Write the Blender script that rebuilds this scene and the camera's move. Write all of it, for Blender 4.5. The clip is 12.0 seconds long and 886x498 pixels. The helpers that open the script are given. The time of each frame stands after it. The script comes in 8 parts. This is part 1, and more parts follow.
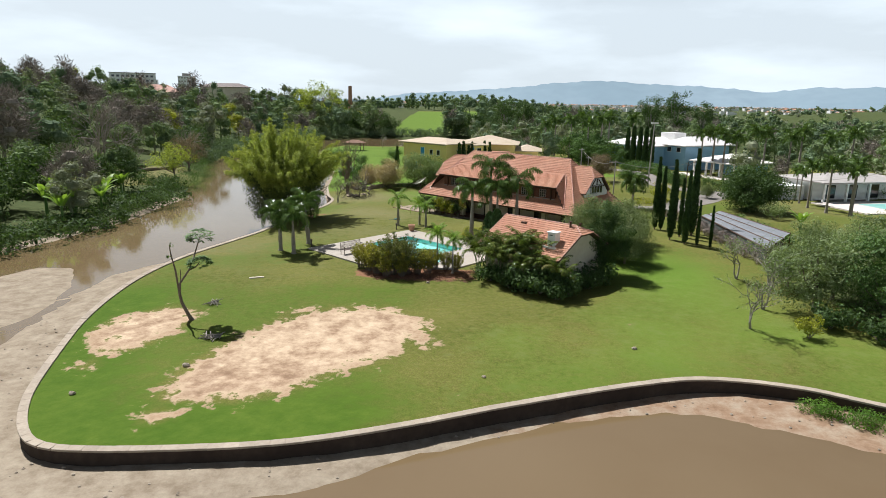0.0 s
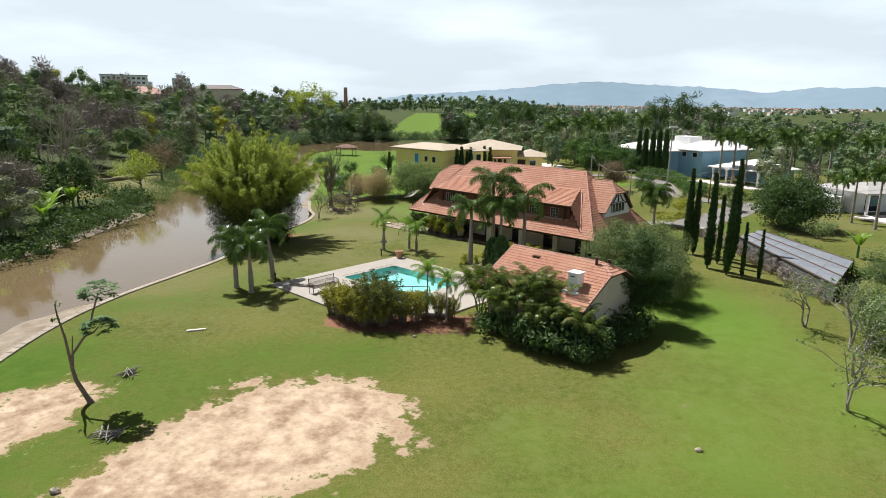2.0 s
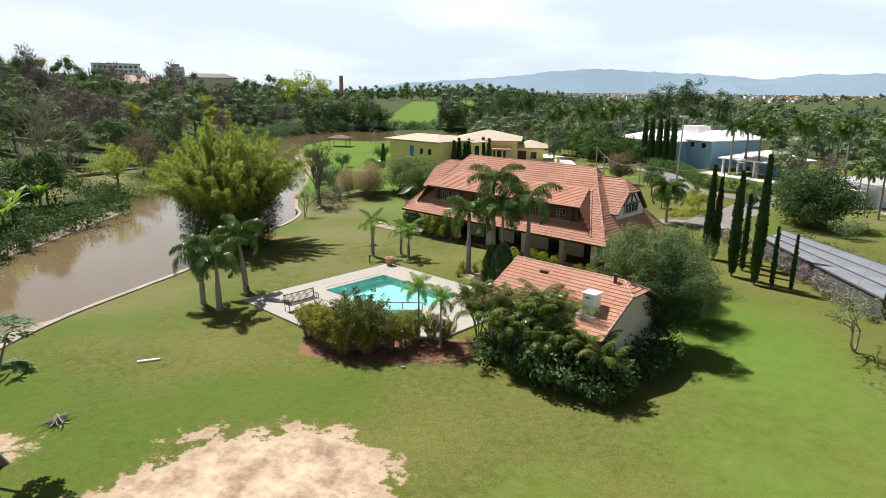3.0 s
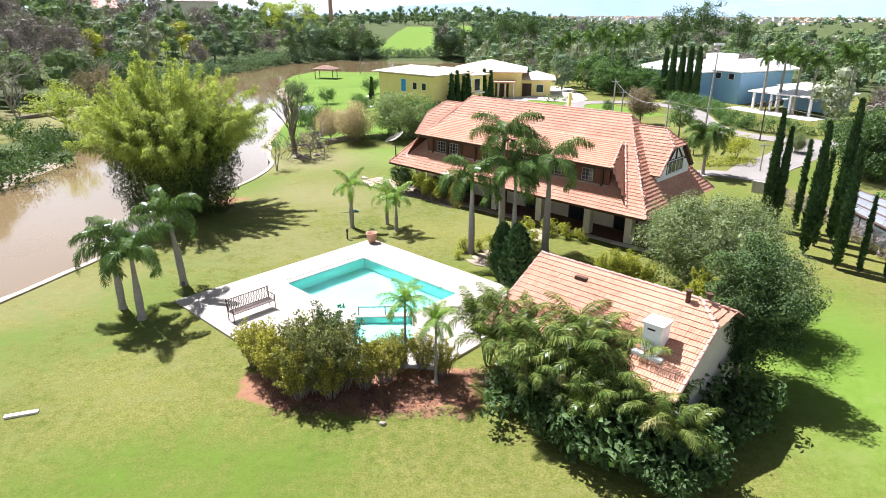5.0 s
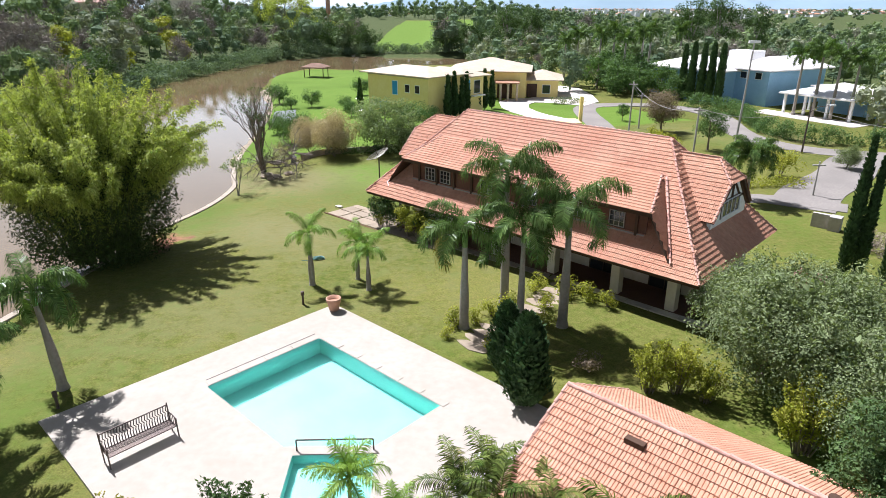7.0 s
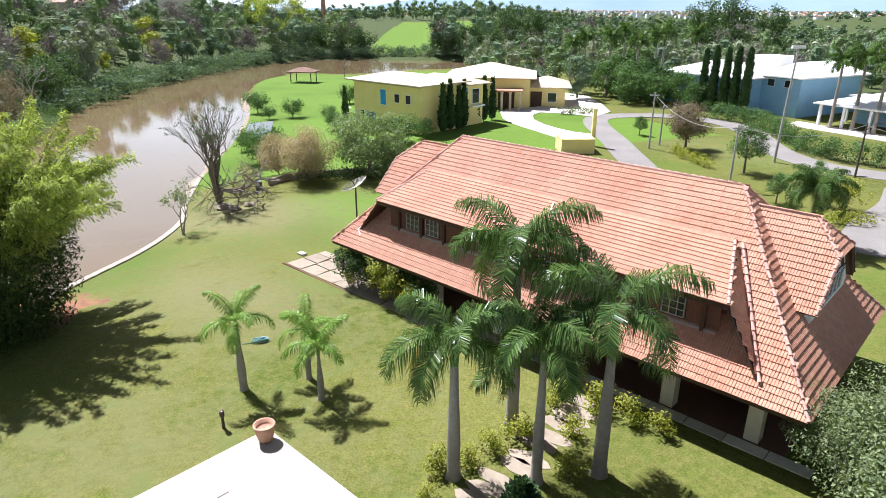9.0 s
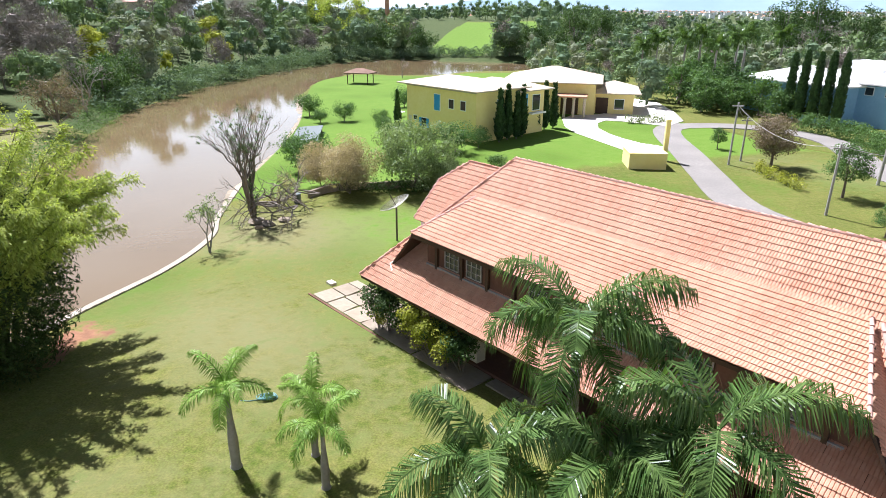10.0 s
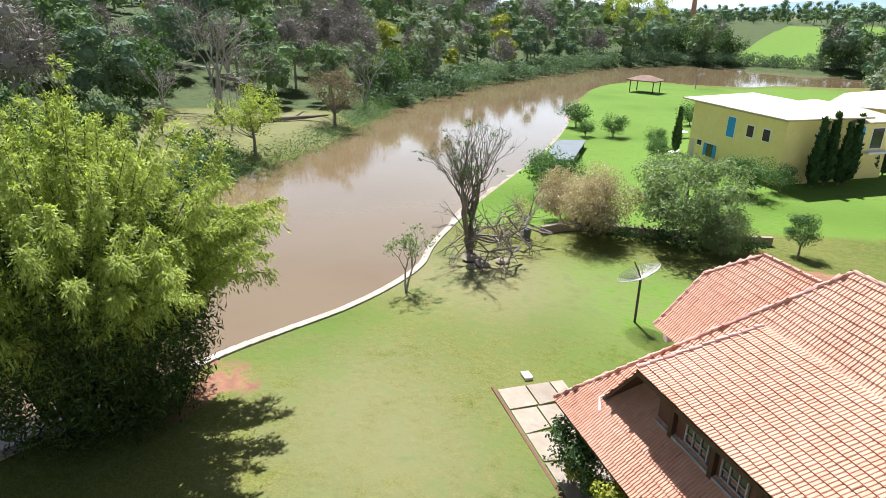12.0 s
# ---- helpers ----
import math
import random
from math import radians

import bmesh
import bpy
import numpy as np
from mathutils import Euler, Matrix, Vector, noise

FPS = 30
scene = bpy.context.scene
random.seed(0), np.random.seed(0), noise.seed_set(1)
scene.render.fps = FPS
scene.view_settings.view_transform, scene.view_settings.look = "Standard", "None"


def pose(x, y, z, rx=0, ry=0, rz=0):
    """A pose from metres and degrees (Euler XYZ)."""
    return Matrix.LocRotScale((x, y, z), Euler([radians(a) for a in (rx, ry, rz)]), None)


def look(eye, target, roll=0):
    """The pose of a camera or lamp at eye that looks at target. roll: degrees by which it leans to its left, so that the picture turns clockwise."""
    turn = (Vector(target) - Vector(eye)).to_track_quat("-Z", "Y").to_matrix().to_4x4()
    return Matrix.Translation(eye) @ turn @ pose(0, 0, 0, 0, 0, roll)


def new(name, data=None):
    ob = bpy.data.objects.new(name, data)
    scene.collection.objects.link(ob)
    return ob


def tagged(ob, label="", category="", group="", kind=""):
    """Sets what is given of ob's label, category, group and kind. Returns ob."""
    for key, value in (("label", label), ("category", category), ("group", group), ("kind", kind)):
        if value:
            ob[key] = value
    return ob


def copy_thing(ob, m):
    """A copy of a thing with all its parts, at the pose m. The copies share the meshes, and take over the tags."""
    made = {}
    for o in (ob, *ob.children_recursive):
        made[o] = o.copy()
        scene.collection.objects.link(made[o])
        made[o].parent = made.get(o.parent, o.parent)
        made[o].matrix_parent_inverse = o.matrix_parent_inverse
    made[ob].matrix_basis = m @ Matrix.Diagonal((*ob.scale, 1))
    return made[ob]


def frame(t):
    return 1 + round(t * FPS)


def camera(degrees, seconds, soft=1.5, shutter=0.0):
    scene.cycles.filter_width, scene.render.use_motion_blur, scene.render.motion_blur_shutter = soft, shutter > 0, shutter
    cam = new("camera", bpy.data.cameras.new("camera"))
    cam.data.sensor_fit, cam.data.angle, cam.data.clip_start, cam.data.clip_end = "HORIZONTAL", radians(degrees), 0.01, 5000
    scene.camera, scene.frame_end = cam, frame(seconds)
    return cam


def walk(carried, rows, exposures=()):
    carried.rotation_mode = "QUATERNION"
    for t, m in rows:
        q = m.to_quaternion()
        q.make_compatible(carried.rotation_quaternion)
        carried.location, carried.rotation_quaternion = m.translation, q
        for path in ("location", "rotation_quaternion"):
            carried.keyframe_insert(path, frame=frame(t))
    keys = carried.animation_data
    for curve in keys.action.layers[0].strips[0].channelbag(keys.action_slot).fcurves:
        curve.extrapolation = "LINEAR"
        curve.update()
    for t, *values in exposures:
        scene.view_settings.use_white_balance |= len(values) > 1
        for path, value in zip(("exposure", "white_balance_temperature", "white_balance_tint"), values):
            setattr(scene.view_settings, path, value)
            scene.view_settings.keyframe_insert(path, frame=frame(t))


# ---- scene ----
cam = camera(70.1, 12.0, 0.7)

PATH = [
    (0, (2.02, 2.719, 13.648), (1.94, 4.665, 13.194), 1.0),
    (0.5, (1.95, 5.308, 13.677), (1.871, 7.255, 13.223), 0.9),
    (1, (1.947, 8.035, 13.702), (1.869, 9.982, 13.249), 0.8),
    (1.5, (1.996, 10.805, 13.705), (1.916, 12.752, 13.254), 0.8),
    (2, (2.05, 13.608, 13.77), (1.972, 15.555, 13.32), 0.8),
    (2.5, (2.139, 16.429, 13.836), (2.061, 18.375, 13.384), 0.6),
    (3, (2.106, 19.316, 13.912), (2.033, 21.255, 13.427), 0.6),
    (3.2, (2.09, 20.426, 13.915), (2.018, 22.359, 13.408), 0.6),
    (4.8, (1.745, 29.058, 13.956), (1.684, 30.938, 13.278), 0.4),
    (5, (1.766, 30.121, 13.957), (1.705, 31.995, 13.262), 0.3),
    (5.5, (1.956, 32.753, 13.954), (1.893, 34.619, 13.237), 0.3),
    (6, (2.074, 35.299, 13.987), (2.01, 37.165, 13.272), 0.2),
    (6.5, (2.2, 37.855, 14.007), (2.134, 39.722, 13.293), 0.1),
    (7, (2.29, 40.493, 14.063), (2.221, 42.36, 13.35), 0.1),
    (7.2, (2.341, 41.541, 14.05), (2.27, 43.411, 13.345), 0.2),
    (8.8, (2.479, 49.588, 13.852), (2.411, 51.457, 13.143), 0.1),
    (9, (2.527, 50.62, 13.854), (2.46, 52.489, 13.145), 0.2),
    (9.5, (2.599, 53.121, 13.857), (2.493, 54.988, 13.149), 0.3),
    (10, (2.798, 55.712, 13.871), (2.553, 57.565, 13.161), 0.3),
    (10.5, (2.854, 58.097, 13.941), (2.396, 59.91, 13.232), 0.7),
    (11, (2.655, 60.567, 13.943), (1.983, 62.311, 13.231), 1.0),
    (11.5, (2.216, 63.1, 13.861), (1.377, 64.768, 13.144), 1.1),
    (12, (1.515, 65.656, 13.796), (0.513, 67.23, 13.075), 1.1),
]
EXPOSURES = [(0, 0.38, 6050, 13), (3.0, 0.50, 6050, 14), (5.0, 1.42, 5800, 19), (6.0, 1.36, 5800, 19), (7.0, 0.92, 5720, 18), (9.0, 1.12, 5600, 18), (10.5, 1.26, 5600, 17), (12.0, 1.16, 5600, 15)]
walk(cam, [(t, look(eye, target, roll)) for t, eye, target, roll in PATH], EXPOSURES)

# ---- daylight ----
SUN_EL, SUN_X, SUN_Y = radians(56), -0.69, 0.724
world = bpy.data.worlds.new("sky")
scene.world = world
world.use_nodes = True
wt = world.node_tree
sky = wt.nodes.new("ShaderNodeTexSky")
sky.sky_type, sky.sun_disc = "NISHITA", False
sky.sun_elevation, sky.sun_rotation = SUN_EL, math.atan2(SUN_X, SUN_Y)
sky.air_density, sky.dust_density, sky.ozone_density = 1.0, 3.0, 0.6
# thin bright cloud, denser low over the horizon
wc = wt.nodes.new("ShaderNodeTexCoord")
wm = wt.nodes.new("ShaderNodeMapping")
wm.inputs["Scale"].default_value = (1.0, 1.0, 4.0)
wn = wt.nodes.new("ShaderNodeTexNoise")
wn.inputs["Scale"].default_value, wn.inputs["Detail"].default_value = 3.2, 8.0
wr = wt.nodes.new("ShaderNodeMapRange")
wr.inputs["From Min"].default_value, wr.inputs["From Max"].default_value = 0.46, 0.72
wr.inputs["To Min"].default_value, wr.inputs["To Max"].default_value = 0.74, 1.0
wx = wt.nodes.new("ShaderNodeMix")
wx.data_type = "RGBA"
wx.inputs[7].default_value = (28.8, 31.6, 31.6, 1)
wt.links.new(wc.outputs["Generated"], wm.inputs[0])
wt.links.new(wm.outputs[0], wn.inputs["Vector"])
wt.links.new(wn.outputs[0], wr.inputs[0])
# the veil thins with height
ws, wh_, wq = wt.nodes.new("ShaderNodeSeparateXYZ"), wt.nodes.new("ShaderNodeMapRange"), wt.nodes.new("ShaderNodeMath")
wh_.inputs["From Min"].default_value, wh_.inputs["From Max"].default_value = 0.13, 0.40
wh_.inputs["To Min"].default_value, wh_.inputs["To Max"].default_value = 1.0, 0.03
wq.operation = "MULTIPLY"
wt.links.new(wc.outputs["Generated"], ws.inputs[0])
wt.links.new(ws.outputs["Z"], wh_.inputs[0])
wt.links.new(wr.outputs[0], wq.inputs[0])
wt.links.new(wh_.outputs[0], wq.inputs[1])
wt.links.new(wq.outputs[0], wx.inputs[0])
wt.links.new(sky.outputs[0], wx.inputs[6])
wt.links.new(wx.outputs[2], wt.nodes["Background"].inputs[0])
wt.nodes["Background"].inputs[1].default_value = 0.026

sun = new("sun", bpy.data.lights.new("sun", "SUN"))
sun.data.energy, sun.data.angle, sun.data.color = 5.4, radians(0.55), (1.0, 0.965, 0.91)
sun.matrix_basis = look((0, 0, 60), Vector((0, 0, 60)) - Vector((SUN_X * math.cos(SUN_EL), SUN_Y * math.cos(SUN_EL), math.sin(SUN_EL))))


# ---- materials ----
def shader(name, cols, fine=8.0, coarse=0.6, rough=0.8, bump=0.3, bump_dist=0.02, island=0.0, metal=0.0, glow=0.0, spec=0.3, obj_rand=0.0):
    """Three colours mixed by a coarse and a fine noise, with relief and a spread of tone from piece to piece."""
    m = bpy.data.materials.new(name)
    m.use_nodes = True
    t = m.node_tree
    p = t.nodes["Principled BSDF"]
    p.inputs["Roughness"].default_value = rough
    p.inputs["Metallic"].default_value = metal
    p.inputs["Specular IOR Level"].default_value = spec
    geo = t.nodes.new("ShaderNodeNewGeometry")
    n1, n2 = t.nodes.new("ShaderNodeTexNoise"), t.nodes.new("ShaderNodeTexNoise")
    n1.inputs["Scale"].default_value, n1.inputs["Detail"].default_value = coarse, 5.0
    n2.inputs["Scale"].default_value, n2.inputs["Detail"].default_value = fine, 6.0
    t.links.new(geo.outputs["Position"], n1.inputs["Vector"])
    t.links.new(geo.outputs["Position"], n2.inputs["Vector"])
    r1, r2 = t.nodes.new("ShaderNodeMapRange"), t.nodes.new("ShaderNodeMapRange")
    for r, a, b in ((r1, 0.35, 0.65), (r2, 0.3, 0.75)):
        r.inputs["From Min"].default_value, r.inputs["From Max"].default_value = a, b
    t.links.new(n1.outputs[0], r1.inputs[0])
    t.links.new(n2.outputs[0], r2.inputs[0])
    m1, m2 = t.nodes.new("ShaderNodeMix"), t.nodes.new("ShaderNodeMix")
    m1.data_type = m2.data_type = "RGBA"
    m1.inputs[6].default_value, m1.inputs[7].default_value = (*cols[0], 1), (*cols[1], 1)
    m2.inputs[7].default_value = (*cols[2], 1)
    t.links.new(r1.outputs[0], m1.inputs[0])
    half = t.nodes.new("ShaderNodeMath")
    half.operation = "MULTIPLY"
    half.inputs[1].default_value = 0.6
    t.links.new(r2.outputs[0], half.inputs[0])
    t.links.new(half.outputs[0], m2.inputs[0])
    t.links.new(m1.outputs[2], m2.inputs[6])
    out = m2.outputs[2]
    if island or obj_rand:
        hsv = t.nodes.new("ShaderNodeHueSaturation")
        mr = t.nodes.new("ShaderNodeMapRange")
        k = island or obj_rand
        mr.inputs["To Min"].default_value, mr.inputs["To Max"].default_value = 1 - k, 1 + k
        if island:
            t.links.new(geo.outputs["Random Per Island"], mr.inputs[0])
        else:
            t.links.new(t.nodes.new("ShaderNodeObjectInfo").outputs["Random"], mr.inputs[0])
        t.links.new(mr.outputs[0], hsv.inputs["Value"])
        t.links.new(out, hsv.inputs["Color"])
        out = hsv.outputs[0]
    t.links.new(out, p.inputs["Base Color"])
    if bump:
        b = t.nodes.new("ShaderNodeBump")
        b.inputs["Strength"].default_value, b.inputs["Distance"].default_value = bump, bump_dist
        t.links.new(n2.outputs[0], b.inputs["Height"])
        t.links.new(b.outputs[0], p.inputs["Normal"])
    if glow:
        t.links.new(out, p.inputs["Emission Color"])
        p.inputs["Emission Strength"].default_value = glow
    return m


def leaf(name, dark, mid, light, through_light=0.35, spread=0.35, rough=0.62, coarse=0.7):
    """Foliage: gloss on the face, light let through, tone varied leaf by leaf and clump by clump."""
    m = shader(name, (dark, mid, light), fine=2.5, coarse=coarse, rough=rough, bump=0, island=spread, spec=0.12)
    t = m.node_tree
    p = t.nodes["Principled BSDF"]
    src = p.inputs["Base Color"].links[0].from_socket
    tr, mx = t.nodes.new("ShaderNodeBsdfTranslucent"), t.nodes.new("ShaderNodeMixShader")
    warm = t.nodes.new("ShaderNodeMix")
    warm.data_type, warm.blend_type = "RGBA", "MULTIPLY"
    warm.inputs[0].default_value = 1.0
    warm.inputs[7].default_value = (1.2, 1.3, 0.5, 1)
    t.links.new(src, warm.inputs[6])
    t.links.new(warm.outputs[2], tr.inputs[0])
    mx.inputs[0].default_value = through_light
    t.links.new(p.outputs[0], mx.inputs[1])
    t.links.new(tr.outputs[0], mx.inputs[2])
    t.links.new(mx.outputs[0], t.nodes["Material Output"].inputs[0])
    return m


def ground_shader(name, masks):
    """Grass with soil, sand and other covers mixed in where the sheet's own attributes say, with ragged borders."""
    m = shader(name, ((0.068, 0.094, 0.012), (0.122, 0.131, 0.026), (0.180, 0.156, 0.050)), fine=3.0, coarse=0.11, rough=0.95, bump=0.6, bump_dist=0.10, spec=0.1)
    t = m.node_tree
    p = t.nodes["Principled BSDF"]
    src = p.inputs["Base Color"].links[0].from_socket
    geo = t.nodes.new("ShaderNodeNewGeometry")
    # blades: a fine grain over the turf
    g = t.nodes.new("ShaderNodeTexNoise")
    g.inputs["Scale"].default_value, g.inputs["Detail"].default_value = 14.0, 4.0
    t.links.new(geo.outputs["Position"], g.inputs["Vector"])
    gr = t.nodes.new("ShaderNodeMapRange")
    gr.inputs["From Min"].default_value, gr.inputs["From Max"].default_value = 0.3, 0.7
    gr.inputs["To Min"].default_value, gr.inputs["To Max"].default_value = 0.73, 1.27
    t.links.new(g.outputs[0], gr.inputs[0])
    hv = t.nodes.new("ShaderNodeHueSaturation")
    t.links.new(gr.outputs[0], hv.inputs["Value"])
    t.links.new(src, hv.inputs["Color"])
    src = hv.outputs[0]
    for attr, c1, c2, ragged in masks:
        at = t.nodes.new("ShaderNodeAttribute")
        at.attribute_name = attr
        n = t.nodes.new("ShaderNodeTexNoise")
        n.inputs["Scale"].default_value, n.inputs["Detail"].default_value = 0.9, 9.0
        n.inputs["Roughness"].default_value = 0.65
        t.links.new(geo.outputs["Position"], n.inputs["Vector"])
        ma = t.nodes.new("ShaderNodeMath")
        ma.operation = "MULTIPLY_ADD"
        ma.inputs[1].default_value, ma.inputs[2].default_value = ragged, -0.5 * ragged
        t.links.new(n.outputs[0], ma.inputs[0])
        add = t.nodes.new("ShaderNodeMath")
        t.links.new(ma.outputs[0], add.inputs[0])
        t.links.new(at.outputs["Fac"], add.inputs[1])
        mr = t.nodes.new("ShaderNodeMapRange")
        soft = 0.24 if attr in ("worn", "lush", "deep", "earth") else 0.07
        mr.inputs["From Min"].default_value, mr.inputs["From Max"].default_value = 0.51 - soft, 0.51 + soft
        t.links.new(add.outputs[0], mr.inputs[0])
        n2 = t.nodes.new("ShaderNodeTexNoise")
        n2.inputs["Scale"].default_value, n2.inputs["Detail"].default_value, n2.inputs["Roughness"].default_value = 0.9, 12.0, 0.72
        t.links.new(geo.outputs["Position"], n2.inputs["Vector"])
        r2 = t.nodes.new("ShaderNodeMapRange")
        r2.inputs["From Min"].default_value, r2.inputs["From Max"].default_value = 0.35, 0.65
        t.links.new(n2.outputs[0], r2.inputs[0])
        cm, mm = t.nodes.new("ShaderNodeMix"), t.nodes.new("ShaderNodeMix")
        cm.data_type = mm.data_type = "RGBA"
        cm.inputs[6].default_value, cm.inputs[7].default_value = (*c1, 1), (*c2, 1)
        t.links.new(r2.outputs[0], cm.inputs[0])
        t.links.new(mr.outputs[0], mm.inputs[0])
        t.links.new(src, mm.inputs[6])
        t.links.new(cm.outputs[2], mm.inputs[7])
        src = mm.outputs[2]
    t.links.new(src, p.inputs["Base Color"])
    return m


MASKS = [("lush", (0.094, 0.166, 0.018), (0.124, 0.190, 0.028), 0.5), ("worn", (0.200, 0.172, 0.082), (0.140, 0.146, 0.052), 1.3),
         ("deep", (0.052, 0.104, 0.008), (0.084, 0.134, 0.015), 0.9), ("scrub", (0.042, 0.066, 0.018), (0.080, 0.092, 0.032), 0.6),
         ("sand", (0.57, 0.445, 0.30), (0.30, 0.205, 0.125), 2.2), ("red", (0.32, 0.168, 0.090), (0.17, 0.085, 0.050), 1.1),
         ("mud", (0.345, 0.295, 0.215), (0.200, 0.158, 0.108), 0.25),
         ("earth", (0.37, 0.255, 0.165), (0.215, 0.140, 0.085), 1.5)]
TURF = ground_shader("turf", MASKS)


RIVER = shader("muddy_water", ((0.152, 0.104, 0.050), (0.186, 0.134, 0.070), (0.168, 0.118, 0.060)), fine=0.4, coarse=0.05, rough=0.05, bump=0, spec=1.0)
_t = RIVER.node_tree
_t.nodes["Principled BSDF"].inputs["IOR"].default_value = 1.55
_n = _t.nodes.new("ShaderNodeTexNoise")
_n.inputs["Scale"].default_value, _n.inputs["Detail"].default_value = 1.4, 5.0
_g = _t.nodes.new("ShaderNodeNewGeometry")
_b = _t.nodes.new("ShaderNodeBump")
_b.inputs["Strength"].default_value, _b.inputs["Distance"].default_value = 0.06, 0.1
_t.links.new(_g.outputs["Position"], _n.inputs["Vector"])
_t.links.new(_n.outputs[0], _b.inputs["Height"])
_t.links.new(_b.outputs[0], _t.nodes["Principled BSDF"].inputs["Normal"])

TILE = shader("clay_tile", ((0.452, 0.202, 0.116), (0.515, 0.272, 0.168), (0.570, 0.338, 0.226)), fine=5.0, coarse=0.5, rough=0.75, bump=0.25, spec=0.28, island=0.07)
TILE_PIECE = shader("clay_tile_piece", ((0.452, 0.202, 0.116), (0.515, 0.272, 0.168), (0.570, 0.338, 0.226)), fine=5.0, coarse=0.5, rough=0.75, bump=0.25, spec=0.28, obj_rand=0.07)
CAP = shader("ridge_clay", ((0.46, 0.23, 0.16), (0.53, 0.31, 0.235), (0.58, 0.39, 0.33)), fine=6.0, rough=0.8, island=0.12)
PLASTER = shader("cream_plaster", ((0.62, 0.55, 0.44), (0.68, 0.62, 0.52), (0.55, 0.47, 0.37)), fine=4, rough=0.9, bump=0.15)
WHITE = shader("white_paint", ((0.78, 0.78, 0.76), (0.82, 0.82, 0.80), (0.70, 0.70, 0.68)), fine=5, rough=0.7, bump=0.1)
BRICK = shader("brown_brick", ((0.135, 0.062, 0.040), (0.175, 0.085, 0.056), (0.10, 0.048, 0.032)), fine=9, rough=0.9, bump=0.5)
TIMBER = shader("dark_timber", ((0.06, 0.032, 0.018), (0.09, 0.05, 0.028), (0.045, 0.025, 0.015)), fine=14, rough=0.6)
WINDOW = shader("window_glass", ((0.02, 0.025, 0.03), (0.03, 0.035, 0.04), (0.02, 0.02, 0.025)), rough=0.05, bump=0, spec=0.6)
STONE = shader("pale_stone", ((0.56, 0.50, 0.40), (0.66, 0.60, 0.50), (0.46, 0.40, 0.31)), fine=5, coarse=0.8, rough=0.9, bump=0.3, obj_rand=0.12)
COPING = shader("coping_stone", ((0.345, 0.295, 0.225), (0.40, 0.345, 0.265), (0.27, 0.22, 0.165)), fine=6, coarse=1.0, rough=0.95, obj_rand=0.10)
# stain, with shade on the wall face also put into the dark colour
WALLSTONE = shader("stained_shaded_wall", ((0.046, 0.032, 0.024), (0.070, 0.050, 0.037), (0.028, 0.020, 0.015)), fine=3, coarse=0.5, rough=0.95, bump=0.6)
DECK = shader("white_deck_stone", ((0.365, 0.328, 0.268), (0.405, 0.368, 0.308), (0.315, 0.278, 0.218)), fine=3, coarse=0.5, rough=0.85, bump=0.08)
IRON = shader("wrought_iron", ((0.10, 0.08, 0.07), (0.14, 0.11, 0.09), (0.07, 0.05, 0.045)), fine=20, rough=0.6, metal=0.6)
TERRACOTTA = shader("terracotta_pot", ((0.42, 0.22, 0.13), (0.50, 0.30, 0.20), (0.34, 0.17, 0.10)), fine=6, rough=0.85)
POOLTILE = shader("pool_tile", ((0.26, 0.54, 0.48), (0.31, 0.59, 0.53), (0.22, 0.49, 0.43)), fine=12, rough=0.3, bump=0)
BARK = shader("bark", ((0.17, 0.13, 0.10), (0.24, 0.20, 0.16), (0.11, 0.085, 0.065)), fine=10, rough=0.95, bump=0.8)
DEADWOOD = shader("dead_wood", ((0.19, 0.16, 0.13), (0.25, 0.21, 0.17), (0.13, 0.105, 0.085)), fine=9, rough=0.95, bump=0.5)
GREYBARK = shader("grey_bark", ((0.30, 0.27, 0.23), (0.36, 0.33, 0.28), (0.22, 0.19, 0.16)), fine=8, rough=0.9, bump=0.5)
PALMBARK = shader("palm_bark", ((0.27, 0.24, 0.20), (0.35, 0.32, 0.27), (0.20, 0.17, 0.135)), fine=7, rough=0.9, bump=0.5)
SHAFT = shader("palm_crownshaft", ((0.10, 0.20, 0.04), (0.14, 0.25, 0.06), (0.08, 0.16, 0.035)), fine=5, rough=0.5)
ASPHALT = shader("worn_asphalt", ((0.205, 0.186, 0.162), (0.250, 0.228, 0.198), (0.160, 0.144, 0.125)), fine=6, coarse=0.3, rough=0.95, bump=0.3)
DRIVE = shader("pale_driveway", ((0.60, 0.54, 0.47), (0.68, 0.62, 0.55), (0.52, 0.46, 0.40)), fine=4, rough=0.9)
CONCRETE = shader("concrete", ((0.36, 0.34, 0.31), (0.43, 0.41, 0.37), (0.28, 0.26, 0.24)), fine=6, rough=0.9)
YELLOW = shader("yellow_plaster", ((0.80, 0.66, 0.25), (0.83, 0.70, 0.30), (0.76, 0.61, 0.22)), fine=3, rough=0.9, bump=0.1)
BLUEWALL = shader("blue_plaster", ((0.27, 0.47, 0.66), (0.31, 0.51, 0.70), (0.24, 0.43, 0.61)), fine=3, rough=0.9, bump=0.1)
BLUE = shader("blue_shutter", ((0.04, 0.28, 0.58), (0.05, 0.32, 0.64), (0.03, 0.24, 0.50)), fine=6, rough=0.6)
PALEROOF = shader("pale_roof_tile", ((0.47, 0.385, 0.275), (0.52, 0.44, 0.33), (0.40, 0.32, 0.22)), fine=3, coarse=0.5, rough=0.85, bump=0.4)
WHITEROOF = shader("white_roof_tile", ((0.74, 0.71, 0.67), (0.80, 0.78, 0.75), (0.68, 0.65, 0.61)), fine=3, coarse=0.4, rough=0.8, bump=0.4)
